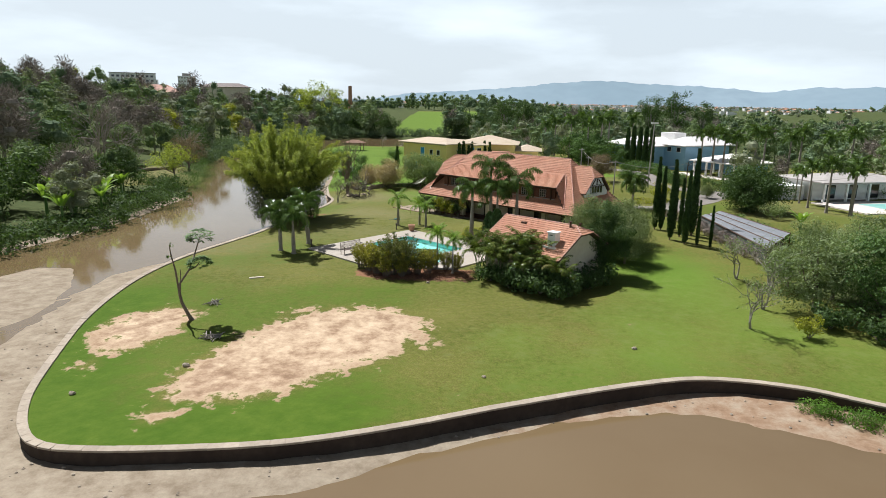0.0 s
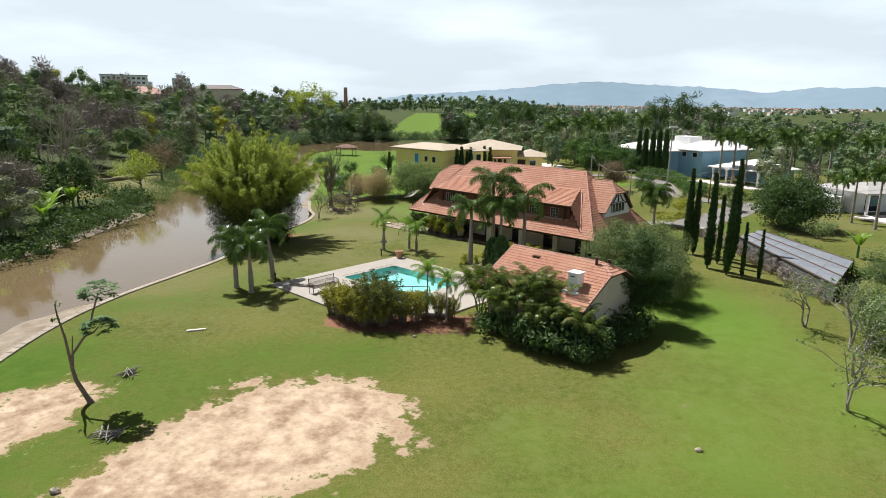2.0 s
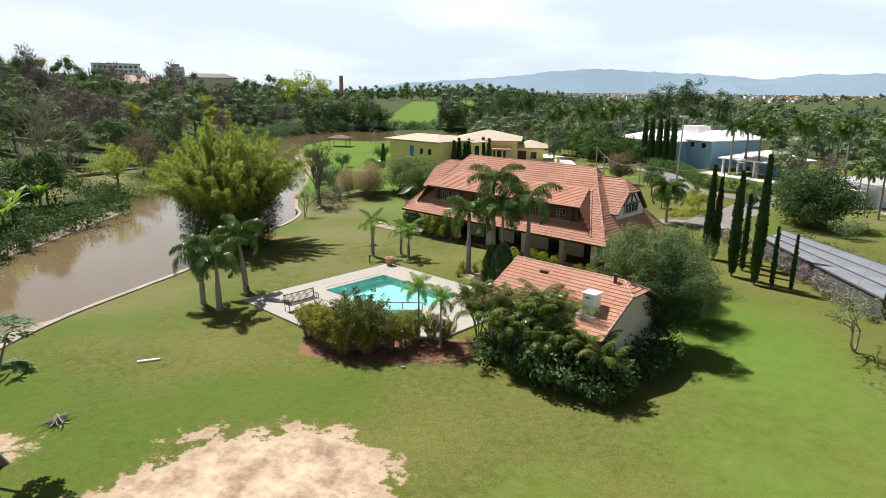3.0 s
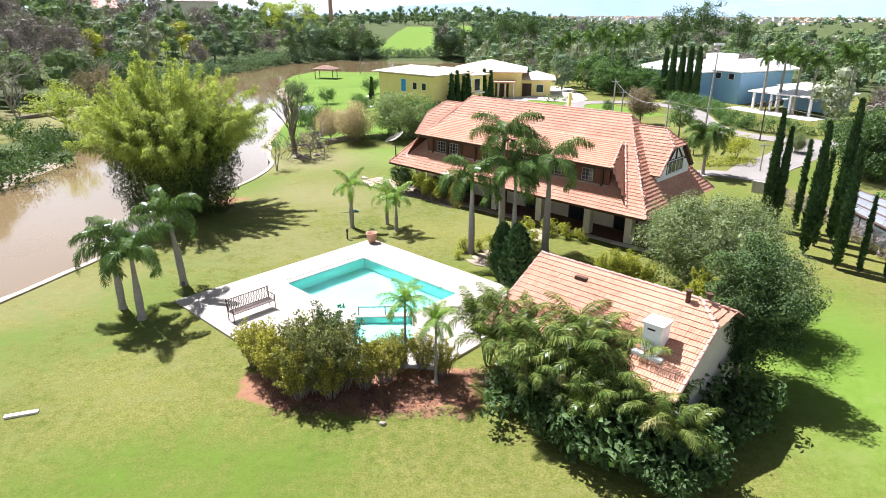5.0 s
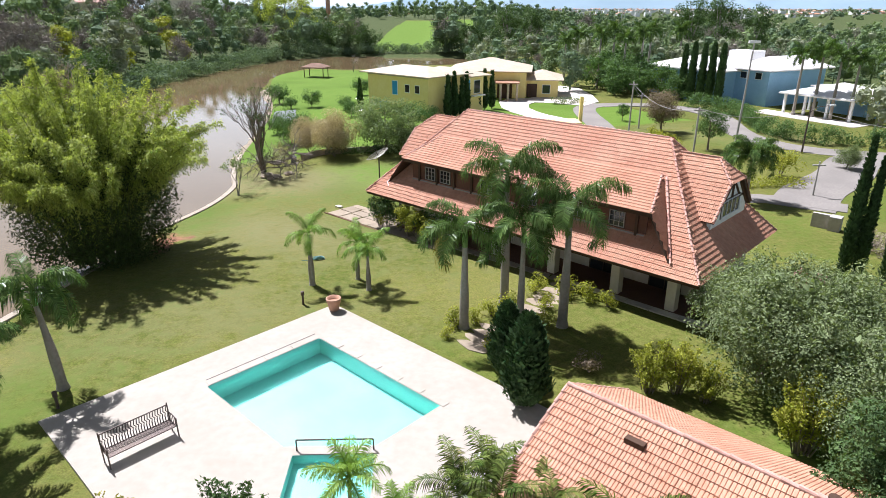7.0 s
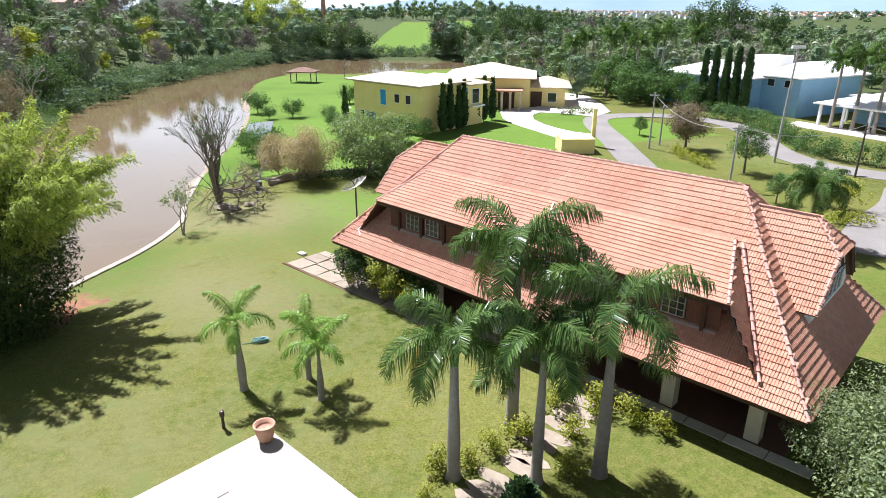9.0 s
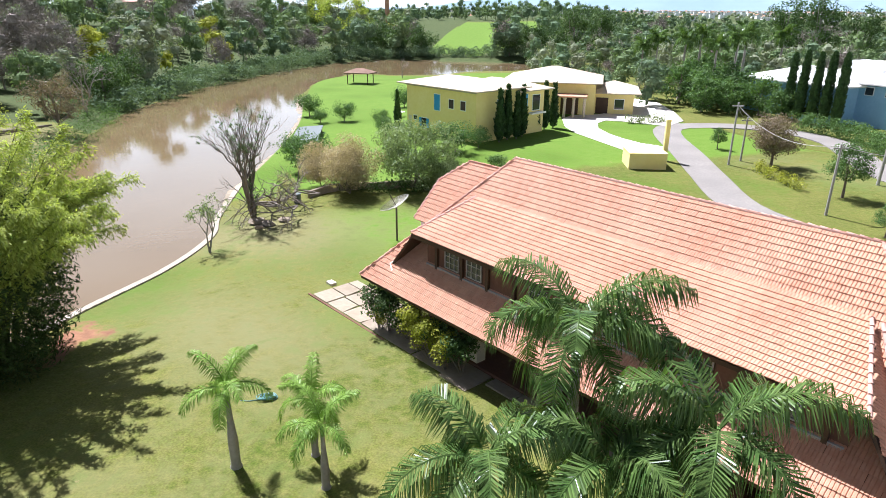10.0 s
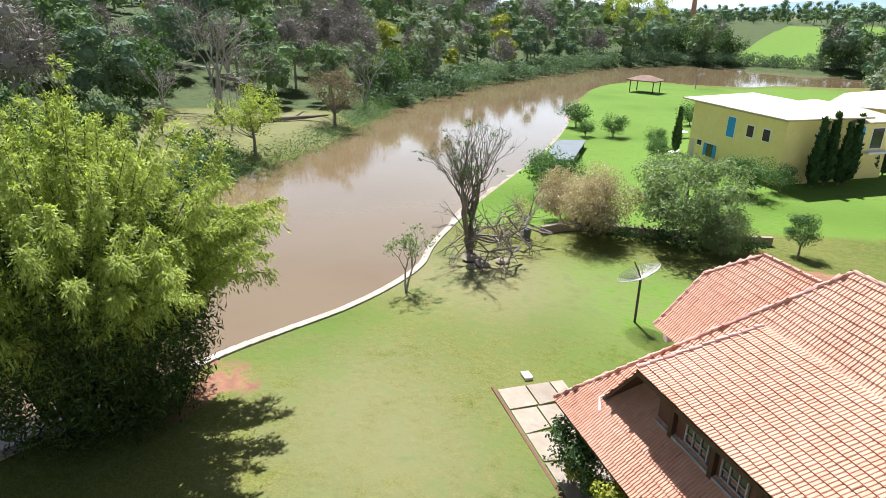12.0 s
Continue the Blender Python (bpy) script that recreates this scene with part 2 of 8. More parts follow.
SHEET = shader("grey_greenhouse_sheet", ((0.19, 0.205, 0.215), (0.25, 0.265, 0.275), (0.15, 0.16, 0.17)), fine=2.5, coarse=0.7, rough=0.5, bump=0.3)
GREYPLASTIC = shader("grey_plastic", ((0.10, 0.12, 0.11), (0.13, 0.15, 0.14), (0.08, 0.09, 0.09)), fine=5, rough=0.6)
MESHDISH = shader("dish_mesh", ((0.46, 0.44, 0.39), (0.54, 0.51, 0.45), (0.38, 0.35, 0.30)), fine=30, rough=0.6, metal=0.3)

BAMBOO = leaf("bamboo_leaf", (0.170, 0.225, 0.040), (0.315, 0.370, 0.082), (0.480, 0.490, 0.140), 0.42, 0.35)
PALMLEAF = leaf("palm_leaf", (0.038, 0.086, 0.020), (0.078, 0.142, 0.032), (0.185, 0.245, 0.075), 0.26, 0.45, 0.24)
PALMYOUNG = leaf("young_palm_leaf", (0.132, 0.231, 0.037), (0.214, 0.330, 0.060), (0.297, 0.412, 0.106), 0.35, 0.25, 0.4)
PALMDRY = leaf("palm_leaf_yellowing", (0.168, 0.156, 0.030), (0.240, 0.204, 0.048), (0.288, 0.228, 0.072), 0.3, 0.3)
DARKLEAF = leaf("dark_leaf", (0.040, 0.078, 0.026), (0.068, 0.118, 0.038), (0.115, 0.170, 0.058), 0.25, 0.4, 0.6)
MIDLEAF = leaf("green_leaf", (0.056, 0.116, 0.037), (0.099, 0.173, 0.055), (0.165, 0.247, 0.086), 0.28, 0.4)
WEED = leaf("shore_weed_leaf", (0.075, 0.160, 0.026), (0.130, 0.250, 0.040), (0.210, 0.340, 0.070), 0.35, 0.35)
OLIVELEAF = leaf("olive_leaf", (0.125, 0.180, 0.080), (0.210, 0.270, 0.128), (0.330, 0.375, 0.200), 0.32, 0.3)
LIMELEAF = leaf("yellow_green_leaf", (0.185, 0.215, 0.025), (0.310, 0.320, 0.045), (0.430, 0.410, 0.080), 0.38, 0.35)
TANLEAF = leaf("dry_tan_leaf", (0.340, 0.270, 0.165), (0.450, 0.365, 0.235), (0.540, 0.450, 0.310), 0.25, 0.25)
TWIG = leaf("bare_twigs", (0.216, 0.172, 0.144), (0.296, 0.244, 0.208), (0.378, 0.314, 0.270), 0.0, 0.3, 0.9)
BUSHLEAF = leaf("bush_leaf", (0.075, 0.100, 0.034), (0.145, 0.165, 0.056), (0.270, 0.255, 0.105), 0.28, 0.5, 0.5)
GOLDLEAF = leaf("golden_leaf", (0.165, 0.180, 0.030), (0.285, 0.275, 0.050), (0.430, 0.370, 0.095), 0.36, 0.4)
REDLEAF = leaf("coppery_leaf", (0.150, 0.115, 0.080), (0.215, 0.165, 0.118), (0.265, 0.215, 0.155), 0.25, 0.35)
CYPRESS = leaf("cypress_leaf", (0.030, 0.062, 0.024), (0.052, 0.096, 0.036), (0.085, 0.140, 0.052), 0.1, 0.35, 0.7)
PINKLEAF = leaf("pink_blossom", (0.288, 0.144, 0.132), (0.384, 0.216, 0.180), (0.240, 0.168, 0.108), 0.25, 0.3)
# distance haze is put into this paler, bluer leaf colour
FARLEAF = leaf("woodland_leaf_hazed", (0.060, 0.105, 0.048), (0.170, 0.245, 0.105), (0.300, 0.365, 0.170), 0.2, 0.10, 0.9, coarse=0.075)
ARECA = leaf("areca_leaf", (0.034, 0.074, 0.014), (0.085, 0.136, 0.024), (0.225, 0.230, 0.060), 0.26, 0.65, 0.26)
GREYLEAF = leaf("grey_green_leaf", (0.095, 0.135, 0.058), (0.180, 0.225, 0.100), (0.300, 0.340, 0.175), 0.30, 0.4, 0.6)
# darker copy of the bamboo leaf, with the clump's shade in its colour
BAMBOOSHADE = leaf("bamboo_leaf_shaded", (0.032, 0.055, 0.012), (0.050, 0.080, 0.018), (0.080, 0.115, 0.028), 0.12, 0.4, 0.8)
CULM = shader("bamboo_culm", ((0.06, 0.085, 0.022), (0.09, 0.11, 0.03), (0.04, 0.055, 0.016)), fine=5, rough=0.6)
# dark and olive wood leaves, lightened and blued to carry far haze
WOODDARK = leaf("wood_dark_leaf_hazed", (0.048, 0.085, 0.046), (0.135, 0.200, 0.110), (0.250, 0.320, 0.190), 0.2, 0.10, 0.9, coarse=0.085)
WOODOLIVE = leaf("wood_olive_leaf_hazed", (0.110, 0.132, 0.080), (0.270, 0.300, 0.190), (0.410, 0.430, 0.290), 0.2, 0.10, 0.9, coarse=0.085)
WOODTWIG = leaf("wood_twigs", (0.175, 0.150, 0.120), (0.250, 0.218, 0.178), (0.335, 0.298, 0.248), 0.0, 0.3, 0.9, coarse=0.12)
ARECADRY = leaf("areca_leaf_yellowing", (0.140, 0.150, 0.045), (0.205, 0.205, 0.065), (0.300, 0.265, 0.105), 0.3, 0.35)


# ---- mesh helpers ----
class Geo:
    """Collects vertices and faces of one mesh."""

    def __init__(self):
        self.v, self.f, self.n = [], [], 0

    def add(self, v, f):
        v = np.asarray(v, float).reshape(-1, 3)
        self.v.append(v)
        self.f.append(np.asarray(f, int) + self.n)
        self.n += len(v)
        return self

    def box(self, x0, y0, z0, x1, y1, z1, m=None):
        v = np.array([(x, y, z) for z in (z0, z1) for x, y in ((x0, y0), (x1, y0), (x1, y1), (x0, y1))], float)
        if m is not None:
            v = np.array([m @ Vector(p) for p in v])
        return self.add(v, [(3, 2, 1, 0), (4, 5, 6, 7), (0, 1, 5, 4), (1, 2, 6, 5), (2, 3, 7, 6), (3, 0, 4, 7)])

    def tube(self, pts, rad, sides=6):
        pts = np.asarray(pts, float)
        k = len(pts)
        rad = np.broadcast_to(np.asarray(rad, float), (k,))
        d = np.gradient(pts, axis=0)
        d /= np.linalg.norm(d, axis=1)[:, None] + 1e-9
        ref = np.where(np.abs(d[:, 2:3]) > 0.9, np.array([[1.0, 0, 0]]), np.array([[0, 0, 1.0]]))
        a = np.cross(d, ref)
        a /= np.linalg.norm(a, axis=1)[:, None] + 1e-9
        b = np.cross(d, a)
        an = np.linspace(0, 2 * np.pi, sides, endpoint=False)
        v = pts[:, None] + rad[:, None, None] * (np.cos(an)[None, :, None] * a[:, None] + np.sin(an)[None, :, None] * b[:, None])
        i, j = np.meshgrid(np.arange(k - 1), np.arange(sides), indexing="ij")
        f = np.stack([i * sides + j, i * sides + (j + 1) % sides, (i + 1) * sides + (j + 1) % sides, (i + 1) * sides + j], -1).reshape(-1, 4)
        self.add(v.reshape(-1, 3), f)
        self.add(v[-1], [tuple(range(sides))])
        return self

    def prism(self, outline, z0, z1):
        """A flat shape with thickness; z0 and z1 are numbers or functions of x, y."""
        n = len(outline)
        fn = [z if callable(z) else (lambda x, y, z=z: z) for z in (z0, z1)]
        v = [(x, y, fn[0](x, y)) for x, y in outline] + [(x, y, fn[1](x, y)) for x, y in outline]
        self.add(v, [tuple(range(n - 1, -1, -1))])
        self.f.append(np.array([tuple(range(n, 2 * n))]) + self.n - 2 * n)
        self.f.append(np.array([(i, (i + 1) % n, n + (i + 1) % n, n + i) for i in range(n)]) + self.n - 2 * n)
        return self

    def lathe(self, profile, sides=12, centre=(0, 0, 0)):
        k = len(profile)
        an = np.linspace(0, 2 * np.pi, sides, endpoint=False)
        v = np.array([(r * math.cos(a) + centre[0], r * math.sin(a) + centre[1], z + centre[2]) for r, z in profile for a in an])
        f = [(i * sides + j, i * sides + (j + 1) % sides, (i + 1) * sides + (j + 1) % sides, (i + 1) * sides + j) for i in range(k - 1) for j in range(sides)]
        return self.add(v, f)

    def mesh(self, name, smooth=False):
        me = bpy.data.meshes.new(name)
        v = np.concatenate(self.v)
        me.vertices.add(len(v))
        me.vertices.foreach_set("co", v.astype(np.float32).ravel())
        loops = np.concatenate([f.ravel() for f in self.f])
        sizes = np.concatenate([np.full(len(f), f.shape[1]) for f in self.f])
        me.loops.add(len(loops))
        me.loops.foreach_set("vertex_index", loops.astype(np.int32))
        me.polygons.add(len(sizes))
        me.polygons.foreach_set("loop_start", (np.cumsum(sizes) - sizes).astype(np.int32))
        me.polygons.foreach_set("use_smooth", np.full(len(sizes), bool(smooth)))
        me.update(calc_edges=True)
        me.validate()
        return me


def thing(name, label, category, m=None, group="", kind=""):
    ob = new(name)
    ob.empty_display_size = 0.2
    if m is not None:
        ob.matrix_basis = m
    return tagged(ob, label, category, group, kind)


def part(name, geo, mat, parent, label="", smooth=False, m=None):
    me = geo if isinstance(geo, bpy.types.Mesh) else geo.mesh(name, smooth)
    if not me.materials:
        me.materials.append(mat)
    ob = new(name, me)
    ob.parent = parent
    if m is not None:
        ob.matrix_basis = m
    if label:
        ob["label"] = label
    return ob


def solo(name, geo, mat, label, category, m=None, group="", kind="", smooth=False):
    me = geo if isinstance(geo, bpy.types.Mesh) else geo.mesh(name, smooth)
    if not me.materials:
        me.materials.append(mat)
    ob = new(name, me)
    if m is not None:
        ob.matrix_basis = m
    return tagged(ob, label, category, group, kind)


def ss(a, b, x):
    t = np.clip((np.asarray(x, float) - a) / (b - a), 0, 1)
    return t * t * (3 - 2 * t)


def G(x, y):
    """The lawn's height."""
    return -0.4 + 0.65 * ss(30, 58, y) - 0.25 * ss(70, 86, y) - 0.6 * ss(-11, -18, x) * ss(66, 86, y) + 0.3 * ss(100, 125, y)


def gz(x, y):
    return float(G(x, y))


def sdist(x, y, poly):
    """Signed distance to a closed outline, positive inside."""
    x, y = np.asarray(x, float), np.asarray(y, float)
    best, inside = np.full(x.shape, 1e18), np.zeros(x.shape, bool)
    n = len(poly)
    for i in range(n):
        (ax, ay), (bx, by) = poly[i], poly[(i + 1) % n]
        dx, dy = bx - ax, by - ay
        t = np.clip(((x - ax) * dx + (y - ay) * dy) / (dx * dx + dy * dy + 1e-12), 0, 1)
        best = np.minimum(best, (x - ax - t * dx) ** 2 + (y - ay - t * dy) ** 2)
        if ay != by:
            inside ^= ((ay > y) != (by > y)) & (x < dx * (y - ay) / (by - ay) + ax)
    return np.where(inside, 1, -1) * np.sqrt(best)


def wavy(x, y, s, seed=0):
    """A cheap smooth noise, about -1 to 1."""
    r = np.random.RandomState(seed)
    out = 0
    for k in range(5):
        a, p = r.uniform(0, 6.28), r.uniform(0, 6.28)
        f = s * (0.6 + 0.55 * k)
        out = out + np.sin(f * (x * math.cos(a) + y * math.sin(a)) + p + 1.3 * np.sin(0.7 * f * (x * math.sin(a) - y * math.cos(a)) + p * 2)) / (1 + 0.5 * k)
    return out / 2.5


def smooth_line(pts, step):
    """Points evenly spaced along a rounded line through pts."""
    p = np.array(pts, float)
    q = np.vstack([2 * p[0] - p[1], p, 2 * p[-1] - p[-2]])
    out = []
    for i in range(1, len(q) - 2):
        n = max(2, int(np.linalg.norm(q[i + 1] - q[i]) / 0.25))
        t = np.linspace(0, 1, n, endpoint=False)[:, None]
        out.append(0.5 * (2 * q[i] + (q[i + 1] - q[i - 1]) * t + (2 * q[i - 1] - 5 * q[i] + 4 * q[i + 1] - q[i + 2]) * t ** 2 + (3 * q[i] - q[i - 1] - 3 * q[i + 1] + q[i + 2]) * t ** 3))
    out = np.vstack(out + [p[-1:]])
    s = np.concatenate([[0], np.cumsum(np.linalg.norm(np.diff(out, axis=0), axis=1))])
    u = np.linspace(0, s[-1], max(2, int(round(s[-1] / step)) + 1))
    return np.stack([np.interp(u, s, out[:, k]) for k in range(out.shape[1])], 1)


# ---- the lie of the land ----
WATER = -1.25
WALL_LINE = [(62, 8), (45, 19), (32, 26.5), (22.5, 31.9), (18.9, 33.7), (14.5, 34.3), (10.1, 33.1), (4.1, 30.6), (-1, 28.2), (-5.6, 26.5), (-10.1, 25.7), (-13.5, 25.4), (-15.4, 25.6),
             (-16.7, 26.6), (-18.1, 28.6), (-19.2, 30.9), (-20.7, 35.1), (-22, 39.4), (-22.8, 44.1), (-23, 49.2), (-22.3, 54.6), (-20.6, 60.9), (-19.2, 66.5), (-18.8, 74),
             (-19, 80), (-18.6, 83.5), (-17.8, 87.4), (-17.6, 90.9), (-18, 94.2), (-19.4, 97.8), (-21.5, 106)]
BANK_LINE = [(-21.5, 106), (-24.5, 125), (-28, 139.5), (-34, 158.3), (-40.2, 183), (-39, 197), (-34, 203), (-25, 200), (0, 206)]
FAR_LAWN = [(8, 165), (14, 150), (24, 140), (30, 128), (40, 118), (50, 105), (54, 60), (62, 40)]
wall_pts = smooth_line(WALL_LINE, 0.62)
bank_pts = smooth_line(BANK_LINE, 3.0)[1:]
LAWN_POLY = [tuple(p) for p in wall_pts] + [tuple(p) for p in bank_pts] + FAR_LAWN
SHORE = [(62, 2), (45, 13), (30, 23.5), (20.9, 28.6), (18.7, 29.6), (16.6, 30.8), (12.4, 31.9), (9.1, 31.5), (6.9, 30.6), (3.3, 28.7), (-0.9, 26.6), (-3.8, 24.7), (-6.3, 23.7), (-9, 20.5), (-14, 17), (-22, 18),
         (-27, 26), (-26.4, 37.7), (-27.4, 44.7), (-28.3, 49.6), (-28.2, 53.3), (-25.0, 60.2), (-21.6, 69.7), (-20.3, 74.7), (-20.1, 82.5), (-18.9, 88.1), (-18.6, 92.2), (-20.0, 97.9),
         (-22.8, 105), (-26.5, 129.9), (-31.6, 148.5), (-37.8, 163.3), (-43, 189), (-38, 206), (-28, 203), (-2, 212), (12, 226)]
LEFT_BANK = [(-66, -70), (-56, 10), (-48, 40), (-42.7, 59.4), (-41.4, 66), (-39.8, 75.8), (-41.1, 96.5), (-45.5, 106), (-47, 116), (-50.3, 124), (-58, 145), (-61.5, 165), (-62.5, 185),
             (-60.5, 215), (-55, 243), (-46, 258), (-34, 262), (-10, 258), (12, 250)]
RIVER_POLY = SHORE + [(12, 250)] + LEFT_BANK[::-1][1:] + [(80, -70)]
BAR = [(-39, 47), (-36.2, 54.9), (-32.8, 55.2), (-29.4, 49.5), (-27.8, 42.8), (-28.5, 40.0), (-33, 39), (-38, 41)]
FIELD = [(-33, 272), (-13, 268), (-4, 300), (4, 350), (6, 400), (-30, 400), (-34, 330)]


HX, HY = (math.cos(radians(-41.2)), math.sin(radians(-41.2))), (-math.sin(radians(-41.2)), math.cos(radians(-41.2)))
DECK_OUT = [(5.2, -28.8), (13.0, -28.8), (19.3, -24.3), (19.2, -15.7), (5.2, -15.7)]


def deck_dist(x, y):
    dx, dy = np.asarray(x, float) - 2.3, np.asarray(y, float) - 83.8
    return sdist(dx * HX[0] + dy * HX[1], dx * HY[0] + dy * HY[1], DECK_OUT)


def land(x, y):
    """Height of the ground sheet, outside and under the lawn."""
    x, y = np.asarray(x, float), np.asarray(y, float)
    dl = sdist(x, y, LAWN_POLY)
    dr = sdist(x, y, RIVER_POLY)
    db = sdist(x, y, BAR)
    low = np.where(dr > 0, WATER - np.minimum(0.6, 0.16 * dr), WATER + np.minimum(0.26, 0.10 * -dr))
    low = low + 0.045 * wavy(x, y, 0.8, 3) + 0.035 * wavy(x, y, 2.3, 5)
    low = np.maximum(low, WATER + np.minimum(0.12, 0.06 * db) + 0.015 * wavy(x, y, 1.5, 9))
    turf = G(x, y) - 0.07 - 2.2 * (deck_dist(x, y) > 0.6)
    left = -dr
    hill = 10.0 * ss(10, 95, left) * ss(420, 180, y) + 3.5 * ss(8, 60, left) * ss(420, 250, y)
    rise = np.where(x < -10, -1.2 + 1.1 * ss(0, 6, left) + hill, turf)
    far = 8.0 * ss(262, 420, y) * ss(140, 30, np.abs(x + 16)) * ss(700, 430, y) + 7 * ss(420, 1700, y) + 15 * ss(170, 420, x) * ss(900, 500, y) * ss(150, 360, y)
    rise = rise + far
    outside = np.where(dr > 0, low, np.where((x < -25) & (dl < 0) & (sdist(x, y, LEFT_SIDE) > 0), rise, np.where(dl > -22, low, turf)))
    outside = np.where(dl > 0, np.where(dl > 2.0, turf, np.minimum(low, turf) * (1 - dl / 2.0) + turf * dl / 2.0 - 0.12), outside)
    east = (x > 20) & (dl < 0) & (dr < 0) & (sdist(x, y, EAST_SIDE) > 0)
    outside = np.where(east, turf + far, outside)
    north = (y > 200) & (dr < 0) & (dl < 0) & ~((x < -25) & (sdist(x, y, LEFT_SIDE) > 0))
    outside = np.where(north, turf + far, outside)
    k = ss(60, 35, np.abs(x + 16)) * ss(258, 275, y)
    return outside * (1 - k) + (turf + 9.0 * ss(262, 420, y)) * k


LEFT_SIDE = LEFT_BANK + [(12, 250), (12, 4500), (-4500, 4500), (-4500, -70)]
EAST_SIDE = [(62, 8), (62, 40), (54, 60), (50, 105), (40, 118), (30, 128), (24, 140), (14, 150), (8, 165), (0, 206), (12, 226), (12, 4500), (4500, 4500), (4500, 8)]


def axis(lo, hi, step, far_lo, far_hi):
    mid = list(np.arange(lo, hi + 1e-6, step))
    k, s = hi, step
    while k < far_hi:
        s *= 1.16
        k += s
        mid.append(k)
    k, s = lo, step
    while k > far_lo:
        s *= 1.16
        k -= s
        mid.insert(0, k)
    return np.array(mid)


gx, gy = np.meshgrid(axis(-70, 62, 0.9, -4200, 4200), axis(12, 215, 0.9, -400, 4600))
gzv = land(gx, gy)
ny, nx = gx.shape
geo = Geo()
i, j = np.meshgrid(np.arange(ny - 1), np.arange(nx - 1), indexing="ij")
geo.add(np.stack([gx, gy, gzv], -1).reshape(-1, 3), np.stack([i * nx + j, i * nx + j + 1, (i + 1) * nx + j + 1, (i + 1) * nx + j], -1).reshape(-1, 4))
ground = solo("ground", geo, TURF, "earth banks, mud flats and green land to the horizon", "ground", kind="structure", smooth=True)


def mask(ob, name, values):
    at = ob.data.attributes.new(name, "FLOAT", "POINT")
    at.data.foreach_set("value", np.asarray(values, np.float32).ravel())


fx, fy = gx.ravel(), gy.ravel()
in_river, in_lawn = sdist(fx, fy, RIVER_POLY), sdist(fx, fy, LAWN_POLY)
in_left = (sdist(fx, fy, LEFT_SIDE) > 0) & (in_river < 0)
mask(ground, "mud", np.where((gzv.ravel() < -0.62) & (fy < 205) & ((fx < 62)), 1.0, 0.0) * np.where((in_left & (in_river < -1.5)) | ((fx < -38) & (fy > 95)), 0, 1))
mask(ground, "sand", np.zeros(len(fx)))
mask(ground, "earth", 0.62 * ss(-2, 9, fx) * ss(50, 42, fy) * (in_lawn < 0.5))
clear = ss(7, 3, np.hypot((fx + 58) / 1.3, (fy - 114) / 1.8) - 4) * in_left
mask(ground, "scrub", np.where(in_left, 0.85 - 0.9 * clear, np.where((fy > 240) | ((fx > 40) & (fy > 150)), 0.75, 0.2)) * np.where(sdist(fx, fy, FIELD) > 0, 0, 1))
mask(ground, "lush", np.where(sdist(fx, fy, FIELD) > 0, 1.0, 0.0))
mask(ground, "worn", clear * (0.62 + 0.2 * wavy(fx, fy, 0.2, 71)))

# the lawn: turf over the peninsula, up to the inner edge of the wall
inner = np.array(LAWN_POLY)
nw = len(wall_pts)
tan = np.gradient(wall_pts, axis=0)
tan /= np.linalg.norm(tan, axis=1)[:, None]
side = np.stack([tan[:, 1], -tan[:, 0]], 1)
inner[:nw] = wall_pts + side * 0.05
ring = [tuple(p) for p in inner]
rs = np.random.RandomState(4)
px, py = np.meshgrid(np.arange(-26, 30, 0.6), np.arange(24, 72, 0.6))
qx, qy = np.meshgrid(np.arange(-44, 64, 1.6), np.arange(4, 210, 1.6))
pts = np.concatenate([np.stack([px.ravel(), py.ravel()], 1), np.stack([qx.ravel(), qy.ravel()], 1)[~((qx.ravel() > -26) & (qx.ravel() < 30) & (qy.ravel() > 24) & (qy.ravel() < 72))]])
pts = pts + rs.uniform(-0.12, 0.12, pts.shape)
pts = pts[sdist(pts[:, 0], pts[:, 1], ring) > 0.25]
from mathutils.geometry import delaunay_2d_cdt
vs, _, fs, _, _, _ = delaunay_2d_cdt([Vector(p) for p in ring] + [Vector(p) for p in pts], [], [list(range(len(ring)))], 1, 1e-4)
vv = np.array([(p.x, p.y) for p in vs])
lz = G(vv[:, 0], vv[:, 1]) + 0.03 * wavy(vv[:, 0], vv[:, 1], 0.35, 11) * ss(0, 2, sdist(vv[:, 0], vv[:, 1], ring))
geo = Geo()
under_deck = deck_dist(vv[:, 0], vv[:, 1])
geo.add(np.column_stack([vv, lz]), [f for f in fs if len(f) == 3 and not min(under_deck[k] for k in f) > 0.5])
lawn = solo("ground_lawn", geo, TURF, "mown green lawn with dry streaks and bare sandy patches", "lawn", kind="structure", smooth=True)
lx, ly = vv[:, 0], vv[:, 1]
SAND_A = [(-12.5, 29.8), (-12.7, 33.5), (-11.9, 36.6), (-10.0, 40.4), (-6.6, 43.3), (-2.8, 43.5), (-0.6, 41.2), (-0.9, 38.4), (-2.2, 35.4), (-5.7, 33.0), (-6.9, 31.0), (-9.4, 30.0)]
SAND_B = [(-20.6, 37.6), (-20.5, 40.0), (-17.9, 42.3), (-15.6, 41.6), (-15.9, 38.0), (-16.9, 35.6), (-18.2, 34.3)]
sand = np.maximum(sdist(lx, ly, SAND_A), sdist(lx, ly, SAND_B))
for cx, cy, r in ((-11.9, 28.2, 0.55), (-0.5, 37.6, 0.5), (-9.6, 41.6, 0.35), (-8.6, 42.6, 0.4), (-18.2, 33.2, 0.4), (-0.8, 40.0, 0.8)):
    sand = np.maximum(sand, r - np.hypot(lx - cx, ly - cy))
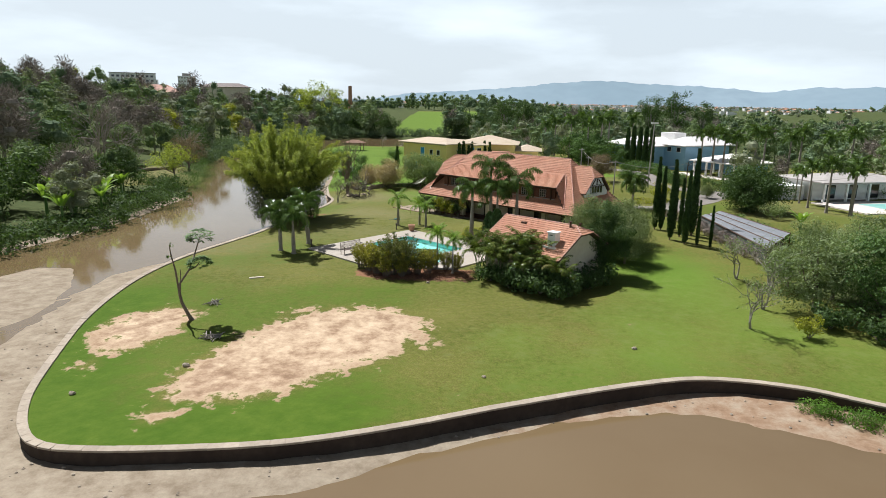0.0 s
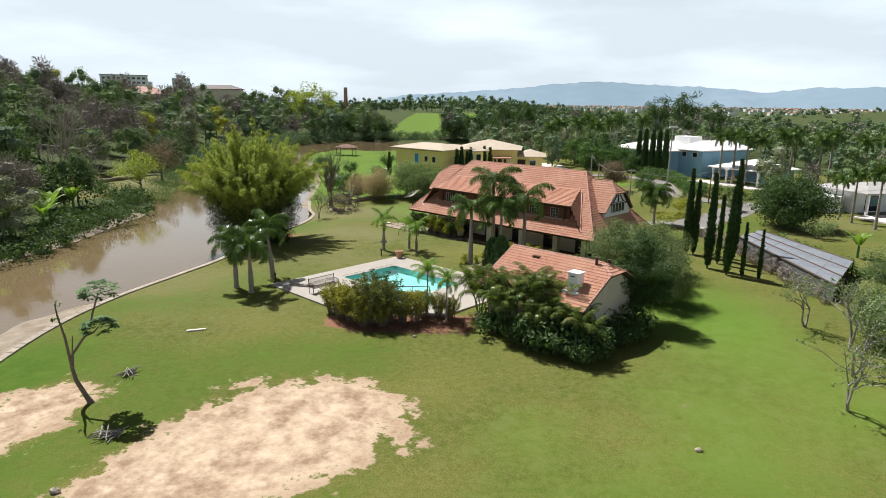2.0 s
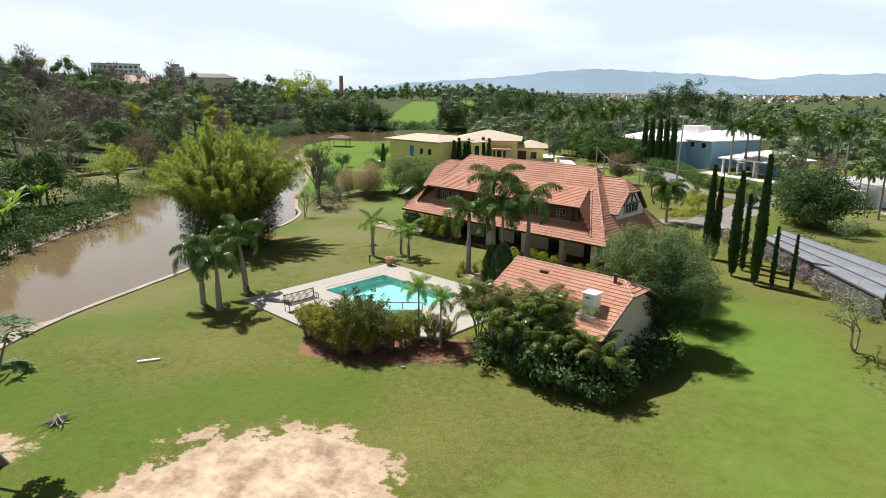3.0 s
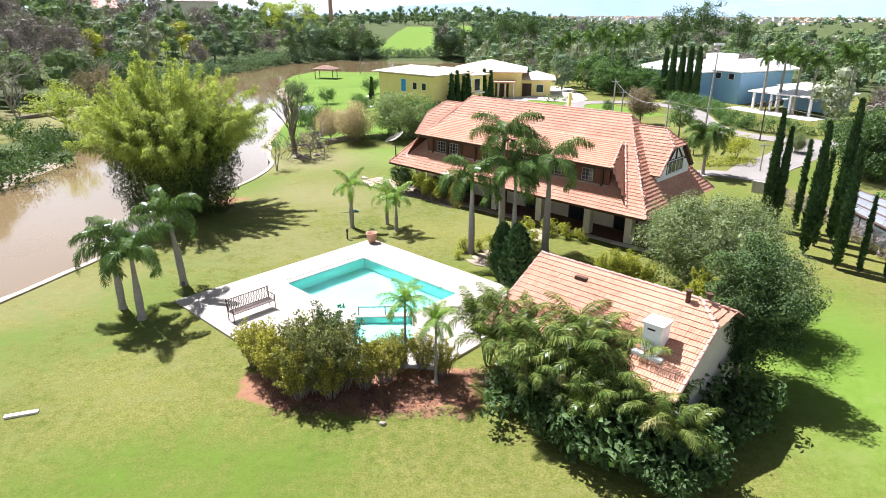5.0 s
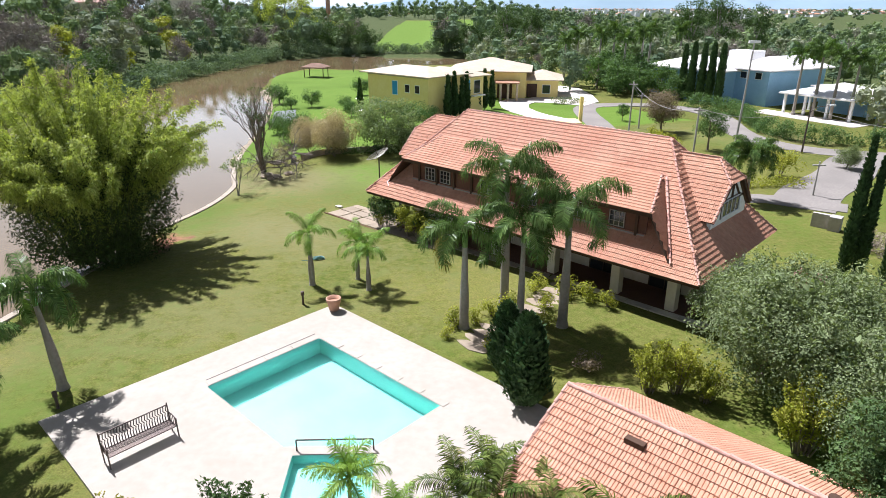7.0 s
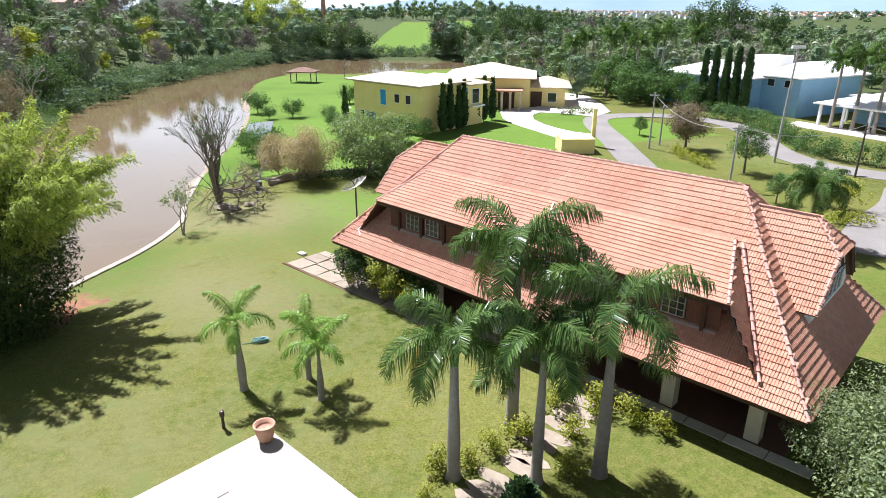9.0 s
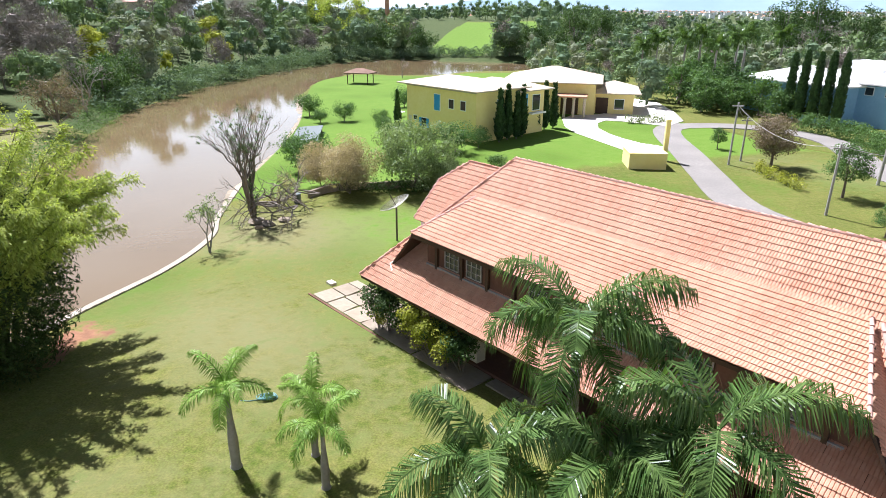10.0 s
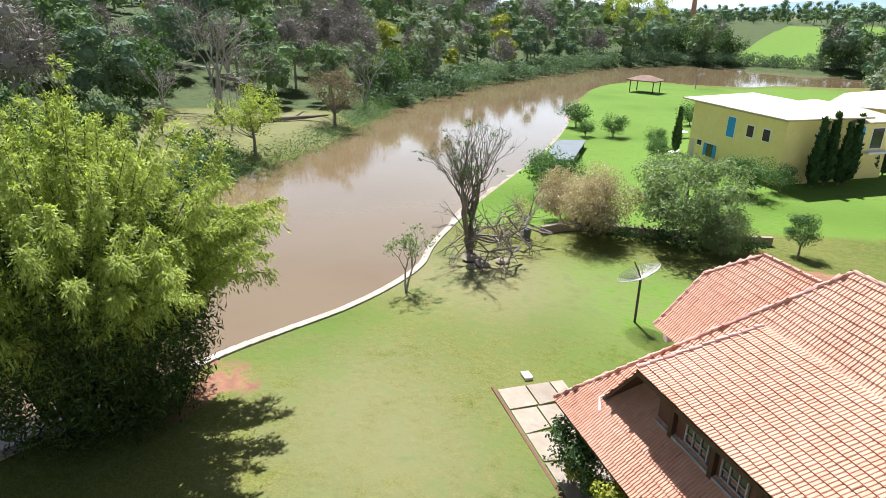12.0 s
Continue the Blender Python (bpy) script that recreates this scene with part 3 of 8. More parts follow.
mask(lawn, "sand", np.clip(0.5 + 0.30 * sand, 0, 0.98))
RED_BED = [(-7.0, 50.7), (-6.9, 52.4), (-3.6, 53.2), (2.2, 53.2), (2.4, 50.3), (-0.3, 49.9), (-3.2, 49.9), (-4.6, 50.1)]
red = np.maximum(sdist(lx, ly, RED_BED), 1.0 - np.hypot((lx + 17.6) / 1.5, ly - 79.6))
red = np.maximum(red, 0.8 - np.hypot((lx + 16.6) / 0.8, (ly - 77) / 1.4))
red = np.maximum(red, 1.8 - np.hypot((lx - 3.5) / 2, ly - 103.5))
mask(lawn, "red", np.clip(0.5 + 0.3 * red, 0, 1))
mask(lawn, "lush", np.maximum(ss(-1, 1, ly - 109 - 0.45 * (lx + 4)) * 0.9, 0.95 * np.exp(-((lx + 6.5) / 6) ** 2 - ((ly - 96) / 5) ** 2) + 0.4 * np.exp(-((lx + 5) / 4) ** 2 - ((ly - 84) / 8) ** 2) + 0.8 * np.exp(-((lx - 18) / 7) ** 2 - ((ly - 54) / 12) ** 2) + (0.28 + 0.30 * wavy(lx, ly, 0.3, 61)) * ss(-4, 5, lx) * ss(50, 40, ly)))
mask(lawn, "deep", np.clip(ss(6, 1.0, sdist(lx, ly, ring)) * 0.36 * ss(60, 40, ly) + 0.55 * ss(9, 3, np.abs(np.minimum(-sand, 30))) * ss(-0.2, 0.6, -sand) * ss(2, -4, lx) + (0.27 + 0.30 * wavy(lx, ly, 0.35, 33)) * ss(44, 56, ly), 0, 1))
mask(lawn, "worn", np.clip(0.22 + 0.32 * wavy(lx, ly, 0.16, 21) * ss(44, 54, ly) + 0.3 * np.exp(-((lx + 9) ** 2 + (ly - 80) ** 2) / 30) + 0.3 * np.exp(-((lx + 8) ** 2 + (ly - 90) ** 2) / 20) + 0.5 * np.exp(-((lx + 15) ** 2 + (ly - 95) ** 2) / 25), 0, 0.8) * ss(1, -1, ly - 109 - 0.45 * (lx + 4)))
mask(lawn, "mud", np.zeros(len(lx)))
mask(lawn, "earth", ss(0.1, 0.9, sand) * (0.30 + 0.22 * ss(37, 32, ly + 0.25 * lx + 2) + 0.10 * ss(-12, -16, lx)))
mask(lawn, "scrub", 0.6 * ss(24, 30, lx) * ss(56, 50, ly))

# river and lake
geo = Geo()
wxs, wys = np.meshgrid(np.linspace(-90, 90, 30), np.linspace(-110, 275, 60))
i, j = np.meshgrid(np.arange(59), np.arange(29), indexing="ij")
geo.add(np.stack([wxs, wys, np.full_like(wxs, WATER)], -1).reshape(-1, 3), np.stack([i * 30 + j, i * 30 + j + 1, (i + 1) * 30 + j + 1, (i + 1) * 30 + j], -1).reshape(-1, 4))
solo("water", geo, RIVER, "still brown muddy water of a river and lake", "river", kind="structure")


def ribbon(line, left, right, top, bottom, step=0.6):
    """A bar that follows a line: left and right are offsets, top and bottom heights over the lawn or fixed."""
    p = smooth_line(line, step) if len(line) < 90 else np.array(line)
    t = np.gradient(p, axis=0)
    t /= np.linalg.norm(t, axis=1)[:, None]
    s = np.stack([t[:, 1], -t[:, 0]], 1)
    a, b = p + s * left, p + s * right
    za, zb = top(p[:, 0], p[:, 1]), bottom(p[:, 0], p[:, 1])
    n = len(p)
    v = np.concatenate([np.column_stack([a, za]), np.column_stack([b, za]), np.column_stack([b, zb]), np.column_stack([a, zb])])
    f = []
    for q in range(4):
        r = (q + 1) % 4
        k = np.arange(n - 1)
        f.append(np.stack([q * n + k, q * n + k + 1, r * n + k + 1, r * n + k], -1))
    f.append(np.array([[0, n, 2 * n, 3 * n], [4 * n - 1, 3 * n - 1, 2 * n - 1, n - 1]]))
    return Geo().add(v, np.concatenate(f))


# retaining wall with coping stones
wall = thing("retaining_wall", "long curved stone retaining wall with pale coping round the lawn", "retaining wall", kind="structure")
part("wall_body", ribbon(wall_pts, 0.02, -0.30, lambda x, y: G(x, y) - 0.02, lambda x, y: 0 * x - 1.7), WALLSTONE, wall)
bm = bmesh.new()
bmesh.ops.create_cube(bm, size=1.0)
bmesh.ops.scale(bm, vec=(0.63, 0.42, 0.10), verts=bm.verts)
bmesh.ops.bevel(bm, geom=bm.edges[:], offset=0.012, segments=1, affect="EDGES")
cope = bpy.data.meshes.new("coping_stone")
bm.to_mesh(cope)
bm.free()
cope.materials.append(COPING)
rs = np.random.RandomState(8)
for k in range(nw - 1):
    mid, d = (wall_pts[k] + wall_pts[k + 1]) / 2, wall_pts[k + 1] - wall_pts[k]
    c = mid + np.array([d[1], -d[0]]) / np.linalg.norm(d) * -0.16
    part("coping_stone", cope, COPING, wall, m=pose(c[0], c[1], gz(*mid) + 0.035 + rs.uniform(-0.006, 0.006), rs.uniform(-0.6, 0.6), rs.uniform(-0.6, 0.6), math.degrees(math.atan2(d[1], d[0])) + rs.uniform(-0.8, 0.8)))


def slab(name, outline, thick, mat, label, category, lift=0.03):
    """Paving that lies on the lawn's own height."""
    g = Geo()
    p = [tuple(q) for q in outline]
    n = len(p)
    xs, ys = [q[0] for q in p], [q[1] for q in p]
    step = max(0.8, (max(xs) - min(xs)) / 40)
    a, b = np.meshgrid(np.arange(min(xs), max(xs), step), np.arange(min(ys), max(ys), step))
    q = np.stack([a.ravel(), b.ravel()], 1)
    q = q[sdist(q[:, 0], q[:, 1], p) > 0.3 * step]
    v, _, f, _, _, _ = delaunay_2d_cdt([Vector(c) for c in p] + [Vector(c) for c in q], [], [list(range(n))], 1, 1e-4)
    v = np.array([(c.x, c.y, gz(c.x, c.y) + lift) for c in v])
    g.add(v, [c for c in f if len(c) == 3])
    e = np.array([(c[0], c[1], gz(*c) + lift) for c in p] + [(c[0], c[1], gz(*c) + lift - thick) for c in p])
    g.add(e, [(k, n + k, n + (k + 1) % n, (k + 1) % n) for k in range(n)])
    return solo(name, g, mat, label, category, kind="structure")


# roads and drive
def strip(line, w):
    p = smooth_line(line, 2.0)
    t = np.gradient(p, axis=0)
    t /= np.linalg.norm(t, axis=1)[:, None]
    s = np.stack([t[:, 1], -t[:, 0]], 1)
    return [tuple(q) for q in p + s * w / 2] + [tuple(q) for q in (p - s * w / 2)[::-1]]


slab("road", strip([(66, 98.5), (54, 103), (45, 105.6), (39.6, 107.4), (36.4, 110.4), (34.9, 114.5), (35.0, 119.5), (36.2, 126), (36.4, 131), (34.6, 135.5), (30.5, 139), (26, 139.6), (22.4, 138.6)], 3.4), 0.1, ASPHALT, "worn grey asphalt lane curving past the houses", "road", 0.03)
slab("road_spur", strip([(27.5, 87), (31, 92), (36, 97), (41, 103.5), (46, 105)], 4.6), 0.1, ASPHALT, "worn asphalt spur to the house gate", "road", 0.04)
slab("road_drive", strip([(22.5, 97), (19.2, 104), (18.9, 113), (19.0, 122), (19.0, 131), (20.0, 136.5), (23.0, 139.4)], 3.2), 0.1, ASPHALT, "faded asphalt drive between green verges", "road", 0.035)
slab("pavement_drive", [(16.9, 121.2), (13.8, 121.1), (12.6, 122.8), (10.6, 126.9), (8.4, 131.5), (7.4, 135.5), (7.3, 141.4), (8.6, 144.6), (12.4, 146.2), (15.0, 149.0), (16.4, 156), (17.6, 162), (20, 164), (22.9, 159.6), (23.4, 150), (23.0, 142.4), (20.0, 137.9), (18.2, 139.0), (14.8, 140.8), (12.9, 141.2), (11.7, 139.0), (11.4, 135.0), (12.4, 131.2), (13.6, 128.6), (15.2, 126.2), (17.2, 124.8)], 0.1, DRIVE, "pale curved driveway round a grass island before the yellow house", "driveway", 0.06)
slab("pavement_path", strip([(14.5, 86), (20, 88.5), (26, 89.5), (31, 87)], 2.4), 0.1, ASPHALT, "grey gravel path beside the house", "path", 0.05)


# ---- plants ----
def leaf_cards(c, n, rad, size, rs, flat=0.5, aspect=0.5, shell=0.5, up=0.35, out=0.8, loose=0.45):
    """n small leaves about each of the centres c: four-cornered blades, facing out and up with much scatter."""
    c = np.asarray(c, float)
    rad = np.broadcast_to(np.asarray(rad, float), (len(c),))
    k = len(c) * n
    d = rs.normal(size=(k, 3))
    d /= np.linalg.norm(d, axis=1)[:, None]
    r = np.repeat(rad, n) * (shell + (1 - shell) * rs.uniform(size=k)) ** 0.7
    p = np.repeat(c, n, 0) + d * r[:, None] * np.array([1, 1, flat + 0.3])
    nrm = out * d + rs.normal(size=(k, 3)) * loose + np.array([0, 0, up])
    nrm /= np.linalg.norm(nrm, axis=1)[:, None]
    t = np.cross(nrm, rs.normal(size=(k, 3)))
    t /= np.linalg.norm(t, axis=1)[:, None]
    b = np.cross(nrm, t)
    s = (size * rs.uniform(0.6, 1.35, k))[:, None]
    v = np.stack([p - t * s * 0.5, p - b * s * aspect * 0.5 + nrm * s * 0.08, p + t * s * 0.5, p + b * s * aspect * 0.5 + nrm * s * 0.08], 1).reshape(-1, 3)
    return v, np.arange(4 * k).reshape(-1, 4)


def blob(c, r, rs, seg=7, rings=5, rough=0.25):
    """A lumpy dark heart that fills a crown."""
    th = np.linspace(0.15, np.pi - 0.15, rings)
    ph = np.linspace(0, 2 * np.pi, seg, endpoint=False)
    v = np.array([(math.sin(a) * math.cos(b), math.sin(a) * math.sin(b), math.cos(a)) for a in th for b in ph])
    v = v * (1 + rough * rs.uniform(-1, 1, (len(v), 1))) * np.asarray(r) + np.asarray(c)
    f = [(i * seg + j, (i + 1) * seg + j, (i + 1) * seg + (j + 1) % seg, i * seg + (j + 1) % seg) for i in range(rings - 1) for j in range(seg)]
    return v, f


def inner_leaves(c, r, rs, n=26):
    """Large dark inner leaves that close a clump."""
    return leaf_cards([c], n, r, r * 0.5, rs, flat=0.6, aspect=0.7, shell=0.25)


def clump_centres(h0, h1, w, n, rs, lean=0.0):
    """Clump centres in an uneven egg between heights h0 and h1."""
    d = rs.normal(size=(n, 3))
    d /= np.linalg.norm(d, axis=1)[:, None]
    r = rs.uniform(0.45, 1.0, n)[:, None]
    c = d * r * np.array([w / 2, w / 2, (h1 - h0) / 2])
    c[:, 2] += (h0 + h1) / 2
    c[:, :2] *= 1 + 0.25 * np.sin(3 * np.arctan2(d[:, 1:2], d[:, 0:1]) + rs.uniform(0, 6))
    return c


def limbs(g, h, r, targets, rs, fork=0.45, sides=6, bend=0.1):
    """A tapered trunk with limbs that run out to the given points."""
    top = np.array([rs.uniform(-bend, bend) * h, rs.uniform(-bend, bend) * h, h])
    trunk = np.array([(0, 0, -0.15), (0.02 * h * rs.uniform(-1, 1), 0.02 * h * rs.uniform(-1, 1), h * 0.3), top * np.array([0.5, 0.5, 0.65]), top])
    g.tube(trunk, [r * 1.35, r, r * 0.75, r * 0.25], sides)
    for q in targets:
        q = np.asarray(q, float)
        f = rs.uniform(fork * 0.7, min(0.95, fork * 1.5))
        s = np.array([np.interp(f * h, trunk[:, 2], trunk[:, a]) for a in range(3)])
        mid = (s + q) / 2 + np.array([0, 0, -0.05 * h]) + rs.normal(size=3) * 0.04 * h
        g.tube([s, mid, q], [r * 0.5, r * 0.3, r * 0.08], max(4, sides - 2))
    return g


def tree(name, label, h, w, base, bark, foliage, rs, clumps=40, per=40, size=0.3, rad=None, group="", heart=True, aspect=0.5, branches=9, category="tree", shell=0.5, tr=None):
    """A broad-leaved tree: trunk with limbs, and a crown of leaf clumps with gaps."""
    ob = thing(name, label, category, group=group)
    c = clump_centres(base, h, w, clumps, rs)
    g = limbs(Geo(), h * 0.75, tr or max(0.06, h * 0.022), c[rs.choice(len(c), min(branches, len(c)), False)], rs, fork=max(0.25, base / h + 0.1))
    part("trunk", g, bark, ob, smooth=True)
    g = Geo()
    rr = rad or w * 0.17
    g.add(*leaf_cards(c, per, rr * rs.uniform(0.7, 1.3, len(c)), size, rs, aspect=aspect, shell=shell))
    if heart:
        for q in c[:: 3]:
            g.add(*inner_leaves(q * np.array([0.75, 0.75, 0.95]), rr * 0.7, rs))
    part("crown", g, foliage, ob)
    return ob


def bare_tree(name, label, h, w, bark, rs, n=26, twigs=9, leafing=None, category="tree", spread=0.5, levels=4, stems=2):
    """A leafless tree: forked limbs that end in fine twigs."""
    ob = thing(name, label, category)
    g, tips = Geo(), []
    r = h * 0.022
    def grow(p, d, length, rad, depth):
        q = p + d * length * 0.5 + rs.normal(size=3) * length * 0.06
        e = q + (d + rs.normal(size=3) * 0.25) * length * 0.5
        g.tube([p, q, e], [rad, rad * 0.8, rad * 0.55], 5 if depth < 2 else 3)
        tips.append(e)
        if depth < levels:
            for _ in range(3 if depth < 3 else 2):
                nd = d + rs.normal(size=3) * spread * np.array([1, 1, 0.55]) + np.array([0, 0, 0.05])
                nd /= np.linalg.norm(nd)
                grow(e, nd, length * rs.uniform(0.55, 0.8), rad * 0.55, depth + 1)
    for _ in range(stems):
        d = np.array([rs.uniform(-0.3, 0.3) * w / h, rs.uniform(-0.3, 0.3) * w / h, 1.0])
        grow(np.array([0.0, 0.0, -0.1]), d / np.linalg.norm(d), h * 0.36, r, 0)
    part("trunk", g, bark, ob)
    if leafing:
        c = np.array(tips)[rs.choice(len(tips), min(len(tips), n * 3), False)]
        part("crown", Geo().add(*leaf_cards(c, twigs, 0.28, 0.16, rs, aspect=0.45, shell=0.1)), leafing, ob)
    return ob


def put(ob, x, y, turn=0.0, size=1.0, dz=0.0, lean=(0.0, 0.0)):
    ob.matrix_basis = pose(x, y, gz(x, y) + dz, lean[0], lean[1], turn) @ Matrix.Scale(size, 4)
    return ob


def again(ob, x, y, turn=0.0, size=1.0, dz=0.0, label="", z=None):
    c = copy_thing(ob, pose(x, y, (gz(x, y) if z is None else z) + dz, 0, 0, turn))
    c.scale = (size, size, size)
    if label:
        c["label"] = label
    return c


def frond(length, droop, rise, rs, pairs=100, leaf_len=0.62, width=0.031, plume=0.5, hang=1.7):
    """A feather palm leaf: arched midrib with two ranks of drooping leaflets."""
    g = Geo()
    s = np.linspace(0, 1, 9)
    el = radians(rise) - radians(droop) * s ** 1.3
    x = np.concatenate([[0], np.cumsum(np.cos(el[:-1]) * length / 8)])
    z = np.concatenate([[0], np.cumsum(np.sin(el[:-1]) * length / 8)])
    mid = np.column_stack([x, 0 * x, z])
    g.tube(mid, np.linspace(0.035, 0.008, 9), 4)
    vs, fq, ft = [], [], []
    for k in range(pairs):
        u = 0.12 + 0.88 * k / (pairs - 1)
        p = np.array([np.interp(u, s, mid[:, a]) for a in range(3)])
        e = np.interp(u, s, el)
        ax = np.array([math.cos(e), 0, math.sin(e)])
        upv = np.array([-math.sin(e), 0, math.cos(e)])
        L = leaf_len * (0.35 + 0.75 * math.sin(math.pi * min(1, 0.12 + u * 0.86)) ** 0.7) * rs.uniform(0.85, 1.15)
        for sd in (-1, 1):
            d = np.array([0, sd, 0]) * 0.85 + ax * (0.35 + 0.5 * u) + upv * rs.uniform(-plume, plume * 0.9)
            d /= np.linalg.norm(d)
            d2 = d + np.array([0, 0, -hang * rs.uniform(0.8, 1.7)])
            d2 /= np.linalg.norm(d2)
            w = width * rs.uniform(0.8, 1.2)
            a = p + d * L * 0.45
            t = a + d2 * L * 0.6
            n = len(vs)
            vs += [p - ax * w * 0.4, p + ax * w * 0.4, a + ax * w * 0.6, a - ax * w * 0.6, t]
            fq.append((n, n + 1, n + 2, n + 3))
            ft.append((n + 3, n + 2, n + 4))
    m = g.n
    g.add(vs, fq)
    g.f.append(np.array(ft) + m)
    return g


def palm(name, label, h, rs, r0=0.16, r1=0.10, leafmat=None, count=14, length=2.0, shaft=0.8, droop=(70, 125), rise=(10, 72), leaf_len=0.62, belly=0.0, group="", joined=False, lean=(0.0, 0.0), dry=0, pairs=100, width=0.031, hang=1.7):
    """A feather palm: swollen grey trunk, green crownshaft, arching leaves."""
    ob = thing(name, label, "palm", group=group)
    z = np.linspace(0, 1, 12)
    path = np.column_stack([lean[0] * z ** 1.5, lean[1] * z ** 1.5, -0.1 + (h + 0.1) * z])
    rad = r0 + (r1 - r0) * z + belly * np.exp(-((z - 0.4) / 0.25) ** 2) + 0.10 * np.exp(-z / 0.05)
    part("trunk", Geo().tube(path, rad, 10), PALMBARK, ob, smooth=True)
    top = path[-1]
    if shaft:
        part("crownshaft", Geo().tube([top, top + (0, 0, shaft * 0.5), top + (0, 0, shaft)], [r1 * 1.05, r1 * 1.15, r1 * 0.5], 8), SHAFT, ob, smooth=True)
    kinds = []
    for k in range(4):
        f = k / 3
        g = frond(length * rs.uniform(0.9, 1.1), droop[0] + (droop[1] - droop[0]) * f, rise[1] + (rise[0] - rise[1]) * f, rs, pairs, leaf_len, width, 0.5, hang)
        kinds.append(g)
    head = top + np.array([0, 0, shaft * 0.9])
    if joined:
        g = Geo()
        for k in range(count):
            m = pose(*head, 0, 0, 137.5 * k + rs.uniform(-12, 12))
            q = kinds[min(3, int(4 * k / count))]
            v = np.array([m @ Vector(p) for p in np.concatenate(q.v)])
            g.add(v, np.zeros((0, 4), int))
            g.n -= len(v)
            for f in q.f:
                g.f.append(f + g.n)
            g.n += len(v)
        part("crown", g, leafmat or PALMLEAF, ob)
        return ob
    meshes = [g.mesh("frond") for g in kinds]
    for me in meshes:
        me.materials.append(leafmat or PALMLEAF)
    drym = None
    for k in range(count):
        me = meshes[min(3, int(4 * k / count))]
        if dry and k >= count - dry:
            if drym is None:
                drym = me.copy()
                drym.materials[0] = PALMDRY
            me = drym
        part("frond", me, PALMLEAF, ob, m=pose(*head, 0, rs.uniform(-6, 6), 137.5 * k + rs.uniform(-14, 14)))
    return ob


def column_tree(name, label, h, w, rs, mat, group="", size=0.2, n=None, power=0.5):
    """A narrow upright conifer: short sprays packed close about a stem."""
    ob = thing(name, label, "cypress", group=group)
    part("trunk", Geo().tube([(0, 0, -0.1), (0, 0, h * 0.5), (0, 0, h * 0.97)], [0.09, 0.06, 0.015], 6), BARK, ob)
    n = n or int(h * w * 620)
    z = rs.uniform(0.02, 1, n) ** 0.9
    prof = np.minimum(1, (z + 0.08) / 0.28) * (1 - z ** 2.2) ** power
    a = rs.uniform(0, 2 * np.pi, n)
    r = w / 2 * prof * (0.72 + 0.34 * rs.uniform(size=n)) * (1 + 0.14 * np.sin(5 * a + 9 * z))
    p = np.column_stack([r * np.cos(a), r * np.sin(a), z * h])
    d = np.column_stack([np.cos(a) * 0.45, np.sin(a) * 0.45, np.ones(n)]) + rs.normal(size=(n, 3)) * 0.25
    d /= np.linalg.norm(d, axis=1)[:, None]
    b = np.column_stack([-np.sin(a), np.cos(a), 0 * a]) + rs.normal(size=(n, 3)) * 0.4
    s = (size * rs.uniform(0.7, 1.4, n))[:, None]
    v = np.stack([p, p + b * s * 0.3 + d * s * 0.5, p + d * s * 1.2, p - b * s * 0.3 + d * s * 0.5], 1).reshape(-1, 3)
    g = Geo().add(v, np.arange(4 * n).reshape(-1, 4))
    zz = np.linspace(0.03, 0.93, 9)
    g.tube(np.column_stack([0 * zz, 0 * zz, zz * h]), w / 2 * 0.66 * np.minimum(1, (zz + 0.05) / 0.28) * (1 - zz ** 2.2) ** power, 8)
    part("crown", g, mat, ob)
    return ob


def shrub(name, label, h, w, mat, rs, clumps=16, per=40, size=0.16, group="", category="shrub", deep=None, stems=5, aspect=0.5):
    ob = thing(name, label, category, group=group)
    c = clump_centres(h * 0.2, h, w, clumps, rs)
    g = Geo()
    for q in c[:stems]:
        g.tube([(0, 0, -0.08), q * 0.5, q], [0.035, 0.025, 0.01], 4)
    part("woody_base", g, BARK, ob)
    g = Geo().add(*leaf_cards(c, per, w * 0.22, size, rs, aspect=aspect))
    for q in c[::2]:
        g.add(*inner_leaves(q * np.array([0.7, 0.7, 0.8]), w * 0.15, rs, 18))
    part("crown", g, mat, ob)
    return ob


def loose_bush(name, label, h, w, mat, rs, stems=26, per=90, size=0.13, group="", category="shrub", aspect=0.42):
    """An open bush: many stems fan up from the foot, each leafy over its upper part, with gaps between."""
    ob = thing(name, label, category, group=group)
    wood, c, r = Geo(), [], []
    for k in range(stems):
        a, q = 2.399963 * k + rs.uniform(-0.5, 0.5), math.sqrt((k + 0.5) / stems)
        tip = np.array([math.cos(a) * q * w * 0.5, math.sin(a) * q * w * 0.5, h * (1 - 0.35 * q * q) * rs.uniform(0.62, 1.0)])
        foot = tip * np.array([0.25, 0.25, 0]) - np.array([0, 0, 0.08])
        mid = (foot + tip) / 2 + np.array([0, 0, 0.12 * h])
        wood.tube([foot, mid, tip], [0.022, 0.016, 0.006], 4)
        for u in (0.35, 0.55, 0.72, 0.86, 1.0):
            c.append((1 - u) ** 2 * foot + 2 * u * (1 - u) * mid + u * u * tip)
            r.append(w * 0.115 * (1.25 - 0.5 * u))
    part("woody_base", wood, BARK, ob)
    part("crown", Geo().add(*leaf_cards(c, per // 5, r, size, rs, aspect=aspect, shell=0.15, out=0.5, loose=0.7)), mat, ob)
    return ob


R = np.random.RandomState

